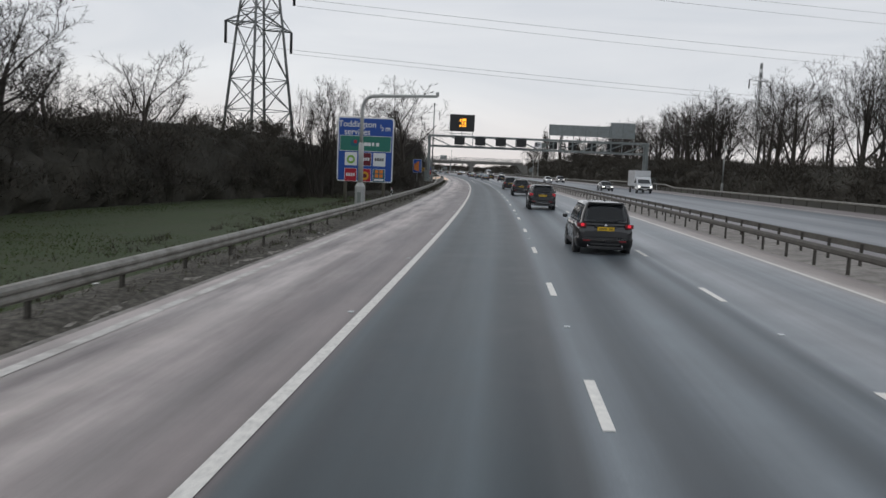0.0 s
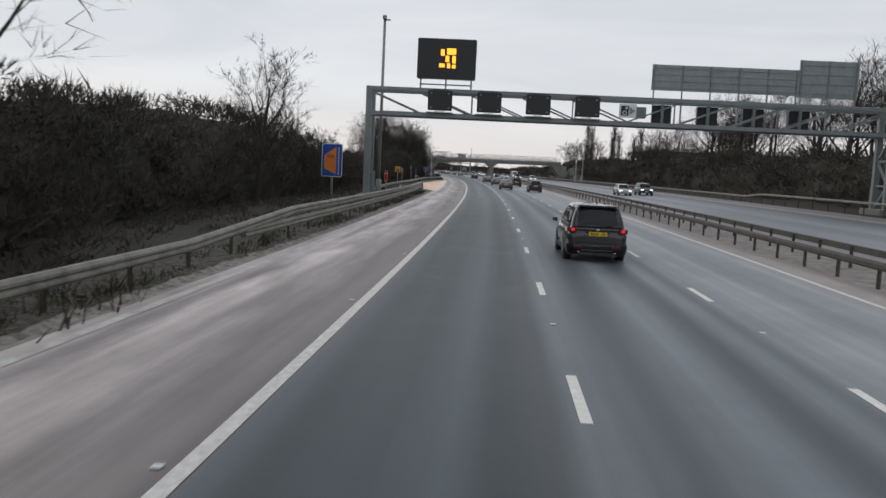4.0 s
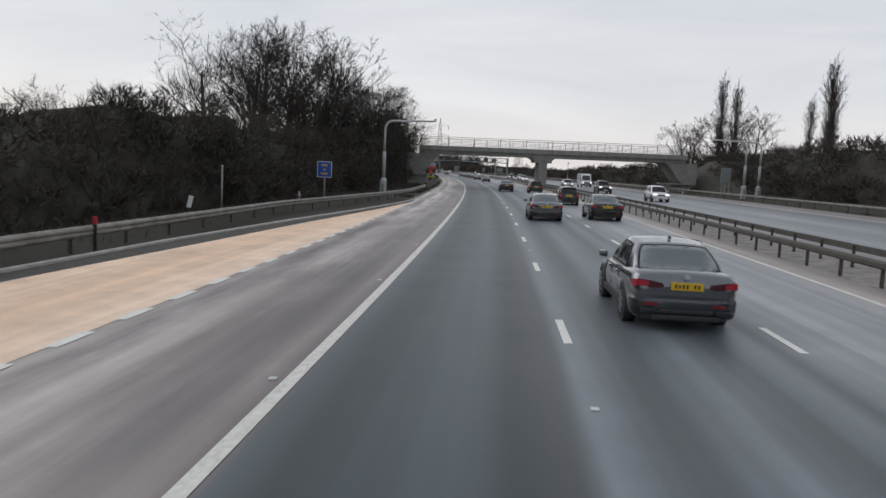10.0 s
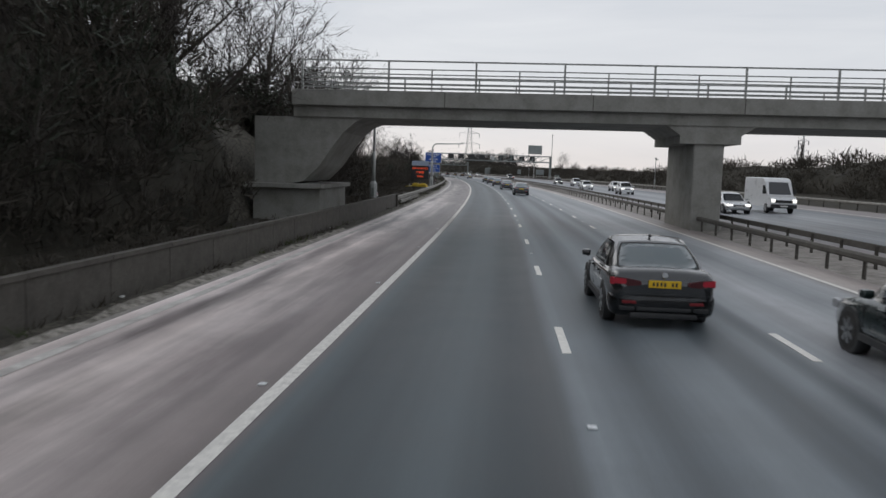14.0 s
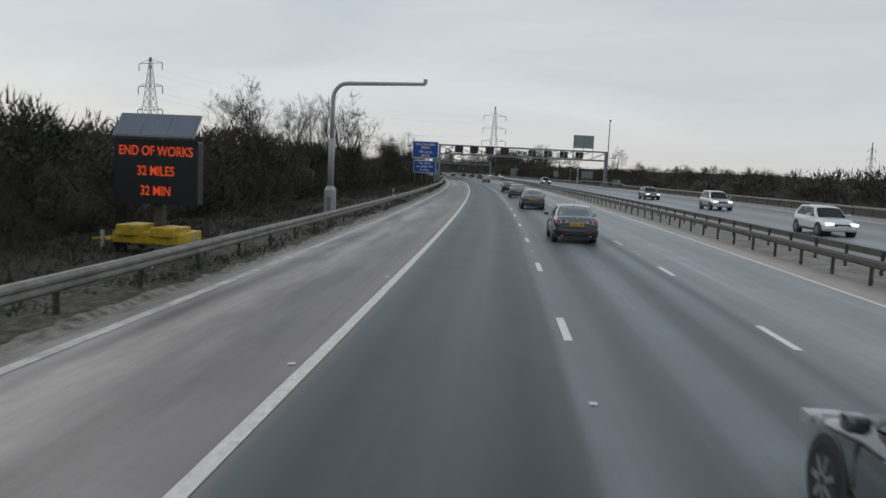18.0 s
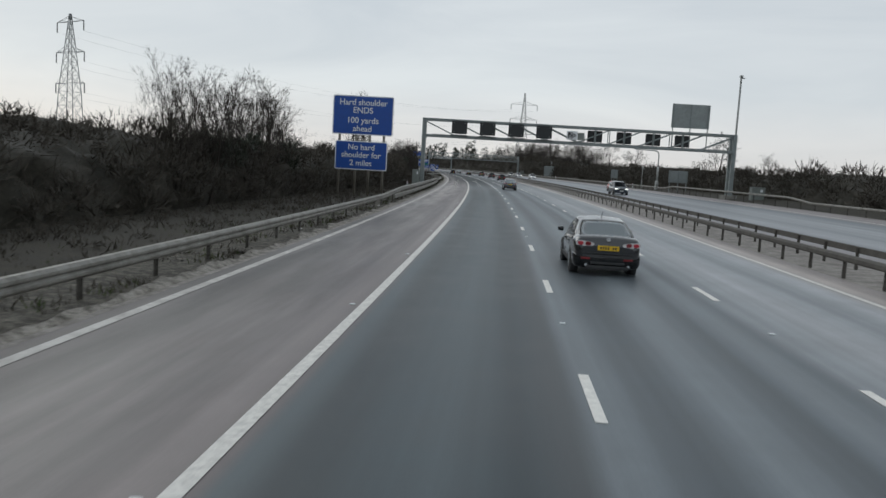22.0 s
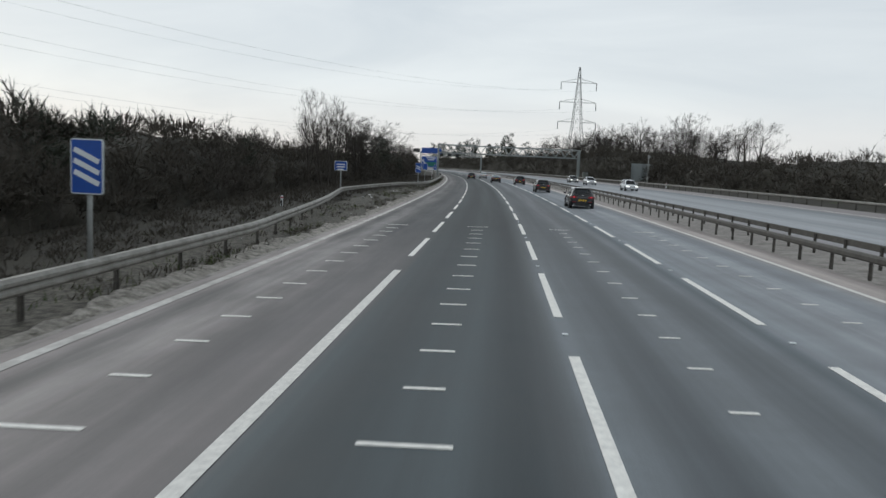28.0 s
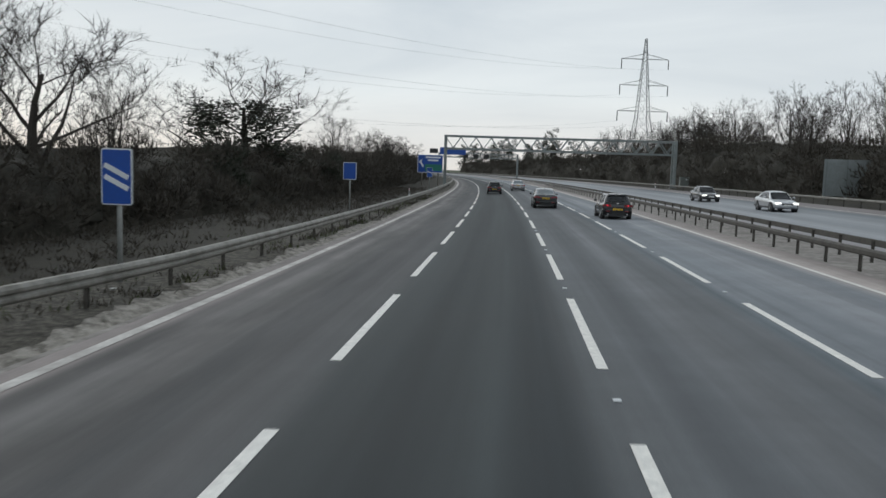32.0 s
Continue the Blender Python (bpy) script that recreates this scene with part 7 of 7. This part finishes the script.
def car(s, u, shape, body, label, away=True, lit=False, rails=False, clear=False):
    """A parked-in-lane car. s is the station of its rear bumper if it faces away, else of its front."""
    L, W, H, hood, boot, belt, rf, rr, rfr, wf, ax0, ax1, wr = SHAPES[shape]
    m = at(s, u, 0) if away else at(s + L, u, 0, 180)
    ob = thing("car", m, label, "car", "traffic on the near carriageway" if away else "traffic on the far carriageway")
    b = part("body", shell(shape), body, ob)
    g = part("cabin", greenhouse(shape), body, ob)
    low = 0.08 if rf > 0.3 else 0.14
    part("window_surround", glazing(tail_end(shape, 0), -0.95, 0.95, low - 0.06, 0.95, 0.008), TRIM, g, "black rubber edge of the rear window")
    part("rear_window", glazing(tail_end(shape, 0), -0.9, 0.9, low, 0.9), SKY_PALE_GLASS if shape in ("saloon", "liftback") else GLASS, g)
    part("windscreen", glazing(tail_end(shape, 1), -0.92, 0.92, 0.06, 0.93), GLASS, g)
    for side in (1, -1):
        cuts = ((0.07, 0.26), (0.29, 0.54), (0.57, 0.9)) if shape in ("estate", "mpv", "suv") else ((0.2, 0.33), (0.35, 0.56), (0.59, 0.9)) if shape in ("saloon", "liftback") else ((0.16, 0.47), (0.5, 0.9)) if shape == "hatch" else ((0.12, 0.26), (0.29, 0.54), (0.57, 0.9))
        part("window_surround", glazing(flank(shape, side), cuts[0][0] - 0.025, cuts[-1][1] + 0.02, 0.11, 0.9, 0.008), TRIM, g, "black edge of the side windows")
        for t0, t1 in cuts:
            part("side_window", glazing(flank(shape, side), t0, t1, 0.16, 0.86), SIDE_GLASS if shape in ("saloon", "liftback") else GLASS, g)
        for y in (ax0, ax1):
            arch = bmesh.new()
            add_tube(arch, [(side * (W * 0.975 - 0.2), y, wr), (side * (W + 0.001), y, wr)], wr + 0.055, 24)
            part("wheel_arch", arch, TRIM, b)
            wheel(ob, side * (W + 0.006), y, wr, side)
        for y in () if not away else (ax0 + wr + 0.42, (ax0 + ax1) / 2 + 0.28):
            part("door_handle", box((side * W - 0.02, y, belt - 0.16), (side * W + 0.025, y + 0.2, belt - 0.12), 0.008), body, b)
        part("sill", box((side * W * 0.97 - 0.03, ax0 + wr + 0.05, 0.24), (side * W * 0.97 + 0.03, ax1 - wr - 0.05, 0.36), 0.015), TRIM, b)
        for y in () if not away else (ax0 + wr + 0.25, (ax0 + ax1) / 2 + 0.1, ax1 - wr - 0.12):
            part("door_gap", box((side * (W * 0.988) - 0.008, y - 0.003, 0.45), (side * (W * 0.988) + 0.008, y + 0.003, belt - 0.14)), TRIM, b)
        mr = part("door_mirror", box((side * (W + 0.12) - 0.09, wf - 0.6, belt + 0.01), (side * (W + 0.12) + 0.09, wf - 0.44, belt + 0.14), 0.045), body, ob)
        part("mirror_arm", box((side * W - 0.05, wf - 0.55, belt + 0.0), (side * (W + 0.1), wf - 0.48, belt + 0.05)), TRIM, mr)
        # lamps
        wide, tall, zl = {"estate": (0.15, 0.24, boot - 0.15), "mpv": (0.22, 0.14, boot - 0.08), "suv": (0.2, 0.2, boot - 0.12), "crossover": (0.26, 0.16, boot - 0.12)}.get(shape, (0.4, 0.17, boot - 0.18) if clear else (0.42, 0.13, boot - 0.2))
        lens = rounded(wide, tall, 0.035, -0.075, 0.06, Matrix.Translation((side * (W * 0.9 - wide / 2), 0.075, zl)) @ Matrix.Rotation(radians(side * 14), 4, "Z"))
        if shape in ("saloon", "liftback"):
            seat = Matrix.Translation((side * (W * 0.9 - wide / 2), 0.075, zl)) @ Matrix.Rotation(radians(side * 14), 4, "Z")
            lens = lens_block(((0.22, -0.05), (0.235, 0.02), (0.2, 0.075), (0.0, 0.06), (-0.22, 0.025), (-0.25, -0.02), (-0.22, -0.05), (0.0, -0.07)), side, -0.075, 0.06, seat)
        lamp = part("tail_lamp", lens, CLEARLENS if clear else TRIM if shape == "suv" else DARKTAIL if shape == "saloon" else TAIL, b)
        if shape == "saloon":
            part("outer_lens", lens_block(((0.21, -0.035), (0.222, 0.02), (0.19, 0.065), (0.02, 0.05), (0.0, 0.0), (0.03, -0.045)), side, -0.082, -0.07, seat), BRIGHTTAIL, lamp, "brighter red outer lens")
        if shape == "suv":
            turn = Matrix.Translation((side * (W * 0.9 - wide / 2), 0.075, zl)) @ Matrix.Rotation(radians(side * 14), 4, "Z")
            part("lamp_ring", rounded(0.175, 0.155, 0.075, -0.083, -0.07, turn, 6), TAILLIT, lamp, "lit red ring")
            part("lamp_centre", rounded(0.125, 0.105, 0.05, -0.09, -0.08, turn, 6), TRIM, lamp)
        elif lit:
            size = min(wide, tall) * 0.62
            part("lit_bulb", rounded(size * 1.3, size, size * 0.4, -0.083, -0.07, Matrix.Translation((side * (W * 0.9 - wide / 2), 0.075, zl + tall * 0.12)) @ Matrix.Rotation(radians(side * 14), 4, "Z"), 6), TAILLIT, lamp)
        for q in (-0.24, 0.26) if clear else ():
            part("lamp_disc", rounded(tall * 0.86, tall * 0.56, tall * 0.26, -0.085, -0.07, Matrix.Translation((side * (W * 0.9 - wide / 2), 0.075, zl)) @ Matrix.Rotation(radians(side * 14), 4, "Z") @ Matrix.Translation((q * wide * side, 0, 0)), 7), BRIGHTTAIL if q > 0 else TAIL, lamp)
        if not away:
            part("headlamp", box((side * W * 0.66 - 0.2, L - 0.32, hood - 0.3), (side * W * 0.66 + 0.18, L - 0.07, hood - 0.14), 0.05), HEAD, b)
            continue
        wrap = rounded(0.15, tall * 0.92, 0.035, -0.045, 0.04, Matrix.Translation((side * W * 0.915, 0.13, zl)) @ Matrix.Rotation(radians(side * 72), 4, "Z"))
        if not clear:
            part("side_lens", wrap, BRIGHTTAIL if shape == "saloon" else TAIL, lamp)
        if shape not in ("estate", "mpv", "saloon", "suv") and not clear:
            part("reverse_lamp", rounded(0.1, tall * 0.5, 0.02, -0.085, -0.07, Matrix.Translation((side * (W * 0.86 - wide * 0.72), 0.075, zl - 0.01)) @ Matrix.Rotation(radians(side * 14), 4, "Z")), CHROME, lamp)
        zr = 0.58 if shape == "suv" else 0.45
        part("reflector", box((side * W * 0.62 - 0.14, -0.05, zr), (side * W * 0.62 + 0.1, 0.1, zr + 0.05), 0.01), TAIL, b)
        part("headlamp", box((side * W * 0.66 - 0.2, L - 0.32, hood - 0.3), (side * W * 0.66 + 0.18, L - 0.07, hood - 0.14), 0.05), HEADOFF, b)
        if rails:
            part("roof_rail", tube([(side * W * 0.62, rr + 0.2, H + 0.03), (side * W * 0.62, rr + 0.3, H + 0.07), (side * W * 0.62, rfr - 0.4, H + 0.07), (side * W * 0.62, rfr - 0.3, H + 0.02)], 0.02, 6), TRIM, g)
        if shape in ("suv", "saloon"):
            tip = part("exhaust", box((side * W * 0.68 - 0.13, -0.075, 0.33), (side * W * 0.68 + 0.13, 0.15, 0.4), 0.02), CHROME if shape == "suv" else TRIM, b, "flat exhaust trim")
            part("exhaust_mouth", box((side * W * 0.68 - 0.1, -0.08, 0.345), (side * W * 0.68 + 0.1, -0.07, 0.385)), BLACK, tip)
        else:
            part("exhaust", tube([(side * 0.55, -0.02, 0.3), (side * 0.55, 0.2, 0.3)], 0.04, 10), CHROME, b)
    if away:
        rear_fittings(b, shape)
    else:
        part("front_bumper", box((-W * 0.72, L - 0.2, 0.32), (W * 0.72, L + 0.015, 0.52), 0.06), body, b)
        part("grille", box((-W * 0.42, L - 0.12, hood - 0.36), (W * 0.42, L - 0.005, hood - 0.2), 0.03), TRIM, b)
        part("number_plate", box((-0.26, L - 0.02, 0.47), (0.26, L + 0.03, 0.57), 0.004), PLATEW, b, "white plate left plain")
    lift = 0.1 if shape in ("suv", "crossover") else 0.0
    part("rear_bumper", bumper(W, lift), body, b)
    part("antenna", add_beam(bmesh.new(), (0, rr + 0.36, H + 0.01), (0, rr + 0.14, H + 0.2), 0.012) if clear else box((-0.02, rr + 0.22, H + 0.03), (0.02, rr + 0.36, H + 0.085), 0.015), TRIM, g)
    if shape in ("suv", "hatch", "estate", "mpv", "crossover"):
        part("spoiler", box((-W * 0.62, rr - 0.14, H - 0.045), (W * 0.62, rr + 0.2, H + 0.012), 0.02), body if shape != "suv" else TRIM, g)
        part("wiper", add_beam(bmesh.new(), (0, rf - 0.05, boot + 0.06), (0.4, rf - 0.0, boot + 0.12), 0.02), TRIM, g)
    else:
        part("brake_light", box((-0.14, rr + 0.02, H - 0.05), (0.14, rr + 0.06, H - 0.03)), TAIL, g)
    return ob


GREY = car_paint("mid_grey_metallic", (0.145, 0.157, 0.172), 0.75, 0.24)
DGREY = car_paint("dark_grey_metallic", (0.045, 0.047, 0.05), 0.7, 0.24)
BLK = car_paint("black_car_paint", (0.012, 0.012, 0.014), 0.1)
GREEN = car_paint("dark_green_metallic", (0.014, 0.028, 0.027), 0.5, 0.28)
RED = car_paint("bright_red_paint", (0.4, 0.02, 0.02), 0.1)
WHITEP = car_paint("white_car_paint", (0.68, 0.69, 0.7), 0.0)
SILVER = car_paint("silver_metallic", (0.5, 0.51, 0.525), 0.8)
NAVY = car_paint("navy_metallic", (0.02, 0.028, 0.045))

# near carriageway, middle lane
car(25.9, 6.0, "mpv", BLK, "black people carrier with lit red tail lamps in the middle lane", lit=True)
car(55.3, 5.75, "suv", DGREY, "dark grey sport utility vehicle with ringed red tail lamps", lit=True)
car(85.6, 5.7, "suv", DGREY, "dark grey sport utility vehicle holding the middle lane", lit=True)
car(112.7, 5.75, "mpv", BLK, "black people carrier ahead of the first gantry", lit=True)
car(203.5, 5.85, "saloon", GREY, "grey saloon with wide red tail lamps beside the check marks")
car(234.3, 5.85, "saloon", GREY, "grey saloon with wide red tail lamps in the middle lane")
car(264.2, 5.5, "saloon", GREY, "grey saloon passing the end of the refuge bay")
car(324.5, 5.55, "saloon", DGREY, "dark grey saloon near the overbridge")
car(402.4, 6.1, "liftback", GREY, "grey liftback saloon beside the mobile message board", clear=True)
car(430.5, 5.6, "liftback", GREY, "grey liftback saloon with clear-edged tail lamps", clear=True)
car(458.4, 5.4, "liftback", GREY, "grey liftback saloon in the middle lane", clear=True)
car(484.0, 5.4, "liftback", GREY, "grey liftback saloon on the open straight", clear=True)
car(506.0, 5.4, "liftback", DGREY, "dark grey liftback saloon ahead of the gantry", clear=True)
car(588.5, 5.5, "liftback", GREY, "grey liftback saloon under the unlit gantry", clear=True)
car(755, 5.5, "liftback", DGREY, "dark grey saloon ahead in the middle lane")
car(790, 1.9, "hatch", DGREY, "dark hatchback far ahead in the slow lane")
car(806, 5.5, "saloon", SILVER, "silver saloon far ahead in the middle lane")
# near carriageway, fast lane
car(192.4, 9.15, "estate", BLK, "black estate car overtaking in the fast lane", rails=True)
car(227.2, 9.0, "estate", BLK, "black estate car with roof rails in the fast lane", rails=True)
car(265.8, 9.1, "saloon", BLK, "black saloon overtaking in the fast lane")
car(286.0, 9.1, "estate", GREEN, "dark green estate car with lit tail lamps in the fast lane", lit=True)
car(319.5, 9.0, "estate", GREEN, "dark green estate car nearing the overbridge", lit=True)
car(667.3, 8.8, "hatch", BLK, "black hatchback with alloy wheels in the fast lane", lit=True)
car(703.0, 8.9, "hatch", BLK, "black hatchback overtaking in the fast lane", lit=True)
car(742.5, 8.9, "hatch", BLK, "black hatchback further ahead in the fast lane", lit=True)
# far carriageway
car(117.5, 20.6, "saloon", DGREY, "dark saloon with lit headlamps coming the other way", away=False)
car(189.3, 20.4, "hatch", SILVER, "silver hatchback with lit headlamps coming the other way", away=False)
car(192.7, 23.9, "crossover", NAVY, "dark blue crossover coming the other way", away=False)
car(300, 20.0, "crossover", WHITEP, "white crossover coming the other way", away=False)
car(326.2, 18.9, "suv", BLK, "black sport utility vehicle coming the other way", away=False)
car(366.5, 19.6, "saloon", SILVER, "silver saloon with lit headlamps coming the other way", away=False)
car(412.7, 20.4, "crossover", WHITEP, "white crossover with lit headlamps coming the other way", away=False)
car(430.0, 22.6, "saloon", SILVER, "silver saloon following in the far middle lane", away=False)
car(438.5, 19.2, "hatch", WHITEP, "white hatchback coming the other way", away=False)
car(465.8, 21.6, "crossover", SILVER, "silver crossover coming the other way", away=False)
car(491.0, 21.4, "hatch", BLK, "black hatchback with lit headlamps coming the other way", away=False)
car(586, 19.6, "mpv", NAVY, "dark blue people carrier coming the other way", away=False)
car(604.8, 22.6, "hatch", RED, "bright red hatchback with lit headlamps coming the other way", away=False)
car(719.4, 22.6, "estate", WHITEP, "white estate car coming the other way", away=False)
car(754.2, 22.8, "saloon", SILVER, "silver saloon coming the other way", away=False)
car(773, 22.6, "saloon", DGREY, "dark saloon coming the other way", away=False)


def van(s, u, box_body, label):
    """A white van or box lorry coming the other way; s is the station of its front."""
    L, W = (6.6, 1.1) if box_body else (5.9, 1.0)
    H = 3.15 if box_body else 2.6
    ob = thing("lorry" if box_body else "van", at(s + L, u, 0, 180), label, "lorry" if box_body else "van", "traffic on the far carriageway")
    bm = bmesh.new()
    nose = 1.9
    prof = [(L - nose - 0.1, 0.45), (L - 0.1, 0.45), (L, 0.6), (L - 0.02, 0.95), (L - 0.25, 1.18), (L - 0.85, 1.32), (L - 1.45, 2.15 if box_body else 2.3), (L - 1.75, 2.28 if box_body else 2.52), (L - nose - 0.1, 2.3 if box_body else 2.58)]
    if not box_body:
        prof = [(0.0, 0.45)] + prof[1:] + [(0.15, 2.6), (0.0, 2.45)]
    rows = []
    for x, k in ((-W * 0.93, 0), (-W * 0.8, 1), (W * 0.8, 1), (W * 0.93, 0)):
        rows.append([bm.verts.new((x, y - (0.05 if k == 0 and y > L - 0.5 else 0), z - (0.04 if k == 0 and z > 2 else 0))) for y, z in prof])
    n = len(prof)
    for a, b in zip(rows, rows[1:]):
        for k in range(n):
            bm.faces.new((a[k], a[(k + 1) % n], b[(k + 1) % n], b[k]))
    bm.faces.new(rows[0]), bm.faces.new(rows[-1][::-1])
    bmesh.ops.recalc_face_normals(bm, faces=bm.faces)
    cab = part("cab", bm, WHITEP, ob)
    zt = 2.1 if box_body else 2.25
    part("windscreen", quad([(-W * 0.78, L - 0.88, 1.36), (W * 0.78, L - 0.88, 1.36), (W * 0.7, L - 1.43, zt), (-W * 0.7, L - 1.43, zt)], Vector((0, 0.85, 0.55))), GLASS, cab)
    part("grille", box((-W * 0.6, L - 0.05, 0.78), (W * 0.6, L + 0.02, 0.98), 0.02), TRIM, cab)
    part("bumper", box((-W * 0.9, L - 0.3, 0.4), (W * 0.9, L + 0.03, 0.68), 0.05), TRIM, cab)
    part("number_plate", box((-0.26, L + 0.02, 0.5), (0.26, L + 0.04, 0.6)), PLATEW, cab)
    for side in (1, -1):
        part("headlamp", box((side * W * 0.74 - 0.14, L - 0.2, 0.8), (side * W * 0.74 + 0.14, L + 0.0, 1.05), 0.04), HEAD, cab)
        part("side_window", quad([(side * W * 0.93, L - 1.85, 1.4), (side * W * 0.93, L - 1.0, 1.4), (side * W * 0.93, L - 1.4, 2.0), (side * W * 0.93, L - 1.85, 2.0)], Vector((side, 0, 0))), GLASS, cab)
        part("door_mirror", box((side * (W + 0.1) - 0.08, L - 1.15, 1.4), (side * (W + 0.1) + 0.1, L - 1.0, 1.75), 0.03), TRIM, cab)
        for y in (1.1, L - 1.0):
            wheel(ob, side * W * 0.95, y, 0.36, side)
    if box_body:
        part("load_box", box((-W, 0, 0.95), (W, L - nose - 0.1, H), 0.04), WHITEP, ob)
        part("chassis", box((-0.5, 0.1, 0.5), (0.5, L - 0.6, 0.9)), TRIM, ob)


van(108.4, 24.1, True, "white box lorry with lit headlamps coming the other way")
van(368, 23.2, False, "white high-roofed panel van coming the other way")


# ---- lane markings, studs and check marks, piece by piece ----
def slab(w, l, h=0.006):
    me = bpy.data.meshes.new("lane_mark")
    bm = box((-w / 2, 0, 0), (w / 2, l, h))
    bm.to_mesh(me)
    bm.free()
    me.materials.append(WHITE)
    return me


def lay(name, me, s, u, z=0.004, parent=road):
    ob = new(name, me)
    ob.parent = parent
    ob.matrix_basis = Matrix.Translation(spot(s, u, z)) @ Matrix.Rotation(s / R, 4, "Z") @ Matrix.Rotation(-math.atan(FALL), 4, "Y")
    return ob


SHORT, LONG = slab(0.14, 2.0), slab(0.16, 6.0)
# small drift of the nine-metre pattern where lines were laid anew: (s, metres)
DRIFT = [
    (10, -0.15),
    (38, -0.4),
    (66, -0.44),
    (94, -1.08),
    (122, -1.62),
    (150, -0.15),
    (178, 0.32),
    (206, -0.02),
    (234, -0.23),
    (262, -0.16),
    (290, -0.28),
    (318, -0.74),
    (346, -0.82),
    (374, -0.27),
    (402, -0.71),
    (430, -0.69),
    (458, -0.6),
    (486, -0.33),
    (514, -0.34),
    (542, -0.31),
    (570, -0.68),
]
for k in range(-2, 66):
    s = 9 * k + 8.2 + blend(9 * k + 8.2, DRIFT)
    for u in (3.745, 7.395):
        lay("lane_mark", SHORT, s, u)
for k in range(0, 60):
    s = 590.25 + 9 * k
    for u in (3.745, 7.395):
        lay("lane_mark", LONG, s, u)
    if s > 628:
        lay("lane_mark", LONG, s, 0.0)
# speed-check ticks across the lanes, in two runs
TICK, WIDE, FADED = slab(0.52, 0.1), slab(0.95, 0.1), slab(0.34, 0.08)
for way, last in (([(0, 166.3), (5, 176.1), (9, 183.25), (10, 185.25), (13, 191.0), (20, 205.55), (25, 215.4)], 25), ([(0, 599.8), (10, 619.25), (15, 629.1), (20, 639.85), (24, 647.6)], 24)):
    for k in range(last + 1):
        for u in (-1.95, 1.76, 5.45, 9.2):
            worn = last == 24 and u > 5
            wide = k in ((0, 10, 20) if last == 25 else (0, 10, 24))
            if not (worn and k == 10):
                lay("check_mark", WIDE if wide else FADED if worn else TICK, blend(k, way) - 0.4 * worn, u)
# broken line along the mouth of the refuge bay
DASH = slab(0.2, 1.1, 0.003)
for k in range(50):
    lay("bay_mark", DASH, 185.1 + 2.1 * k, -3.8, 0.009)


def stud_mesh():
    me = bpy.data.meshes.new("road_stud")
    bm = bmesh.new()
    add_box(bm, (-0.05, -0.05, 0), (0.05, 0.05, 0.016), 0.006)
    bm.to_mesh(me)
    bm.free()
    me.materials.append(SIGNWHITE)
    return me


STUD = stud_mesh()
for k in range(0, 60):
    s = 9 * k + 8.2
    for u in (3.745, 7.395):
        if k % 2 == 0:
            lay("road_stud", STUD, s + 5.5 + blend(s, DRIFT), u)
    lay("road_stud", STUD, s + 6.0, -0.22)
for k in range(0, 24):
    for u in (3.745, 7.395):
        lay("road_stud", STUD, 590.25 + 9 * k - 1.5, u)
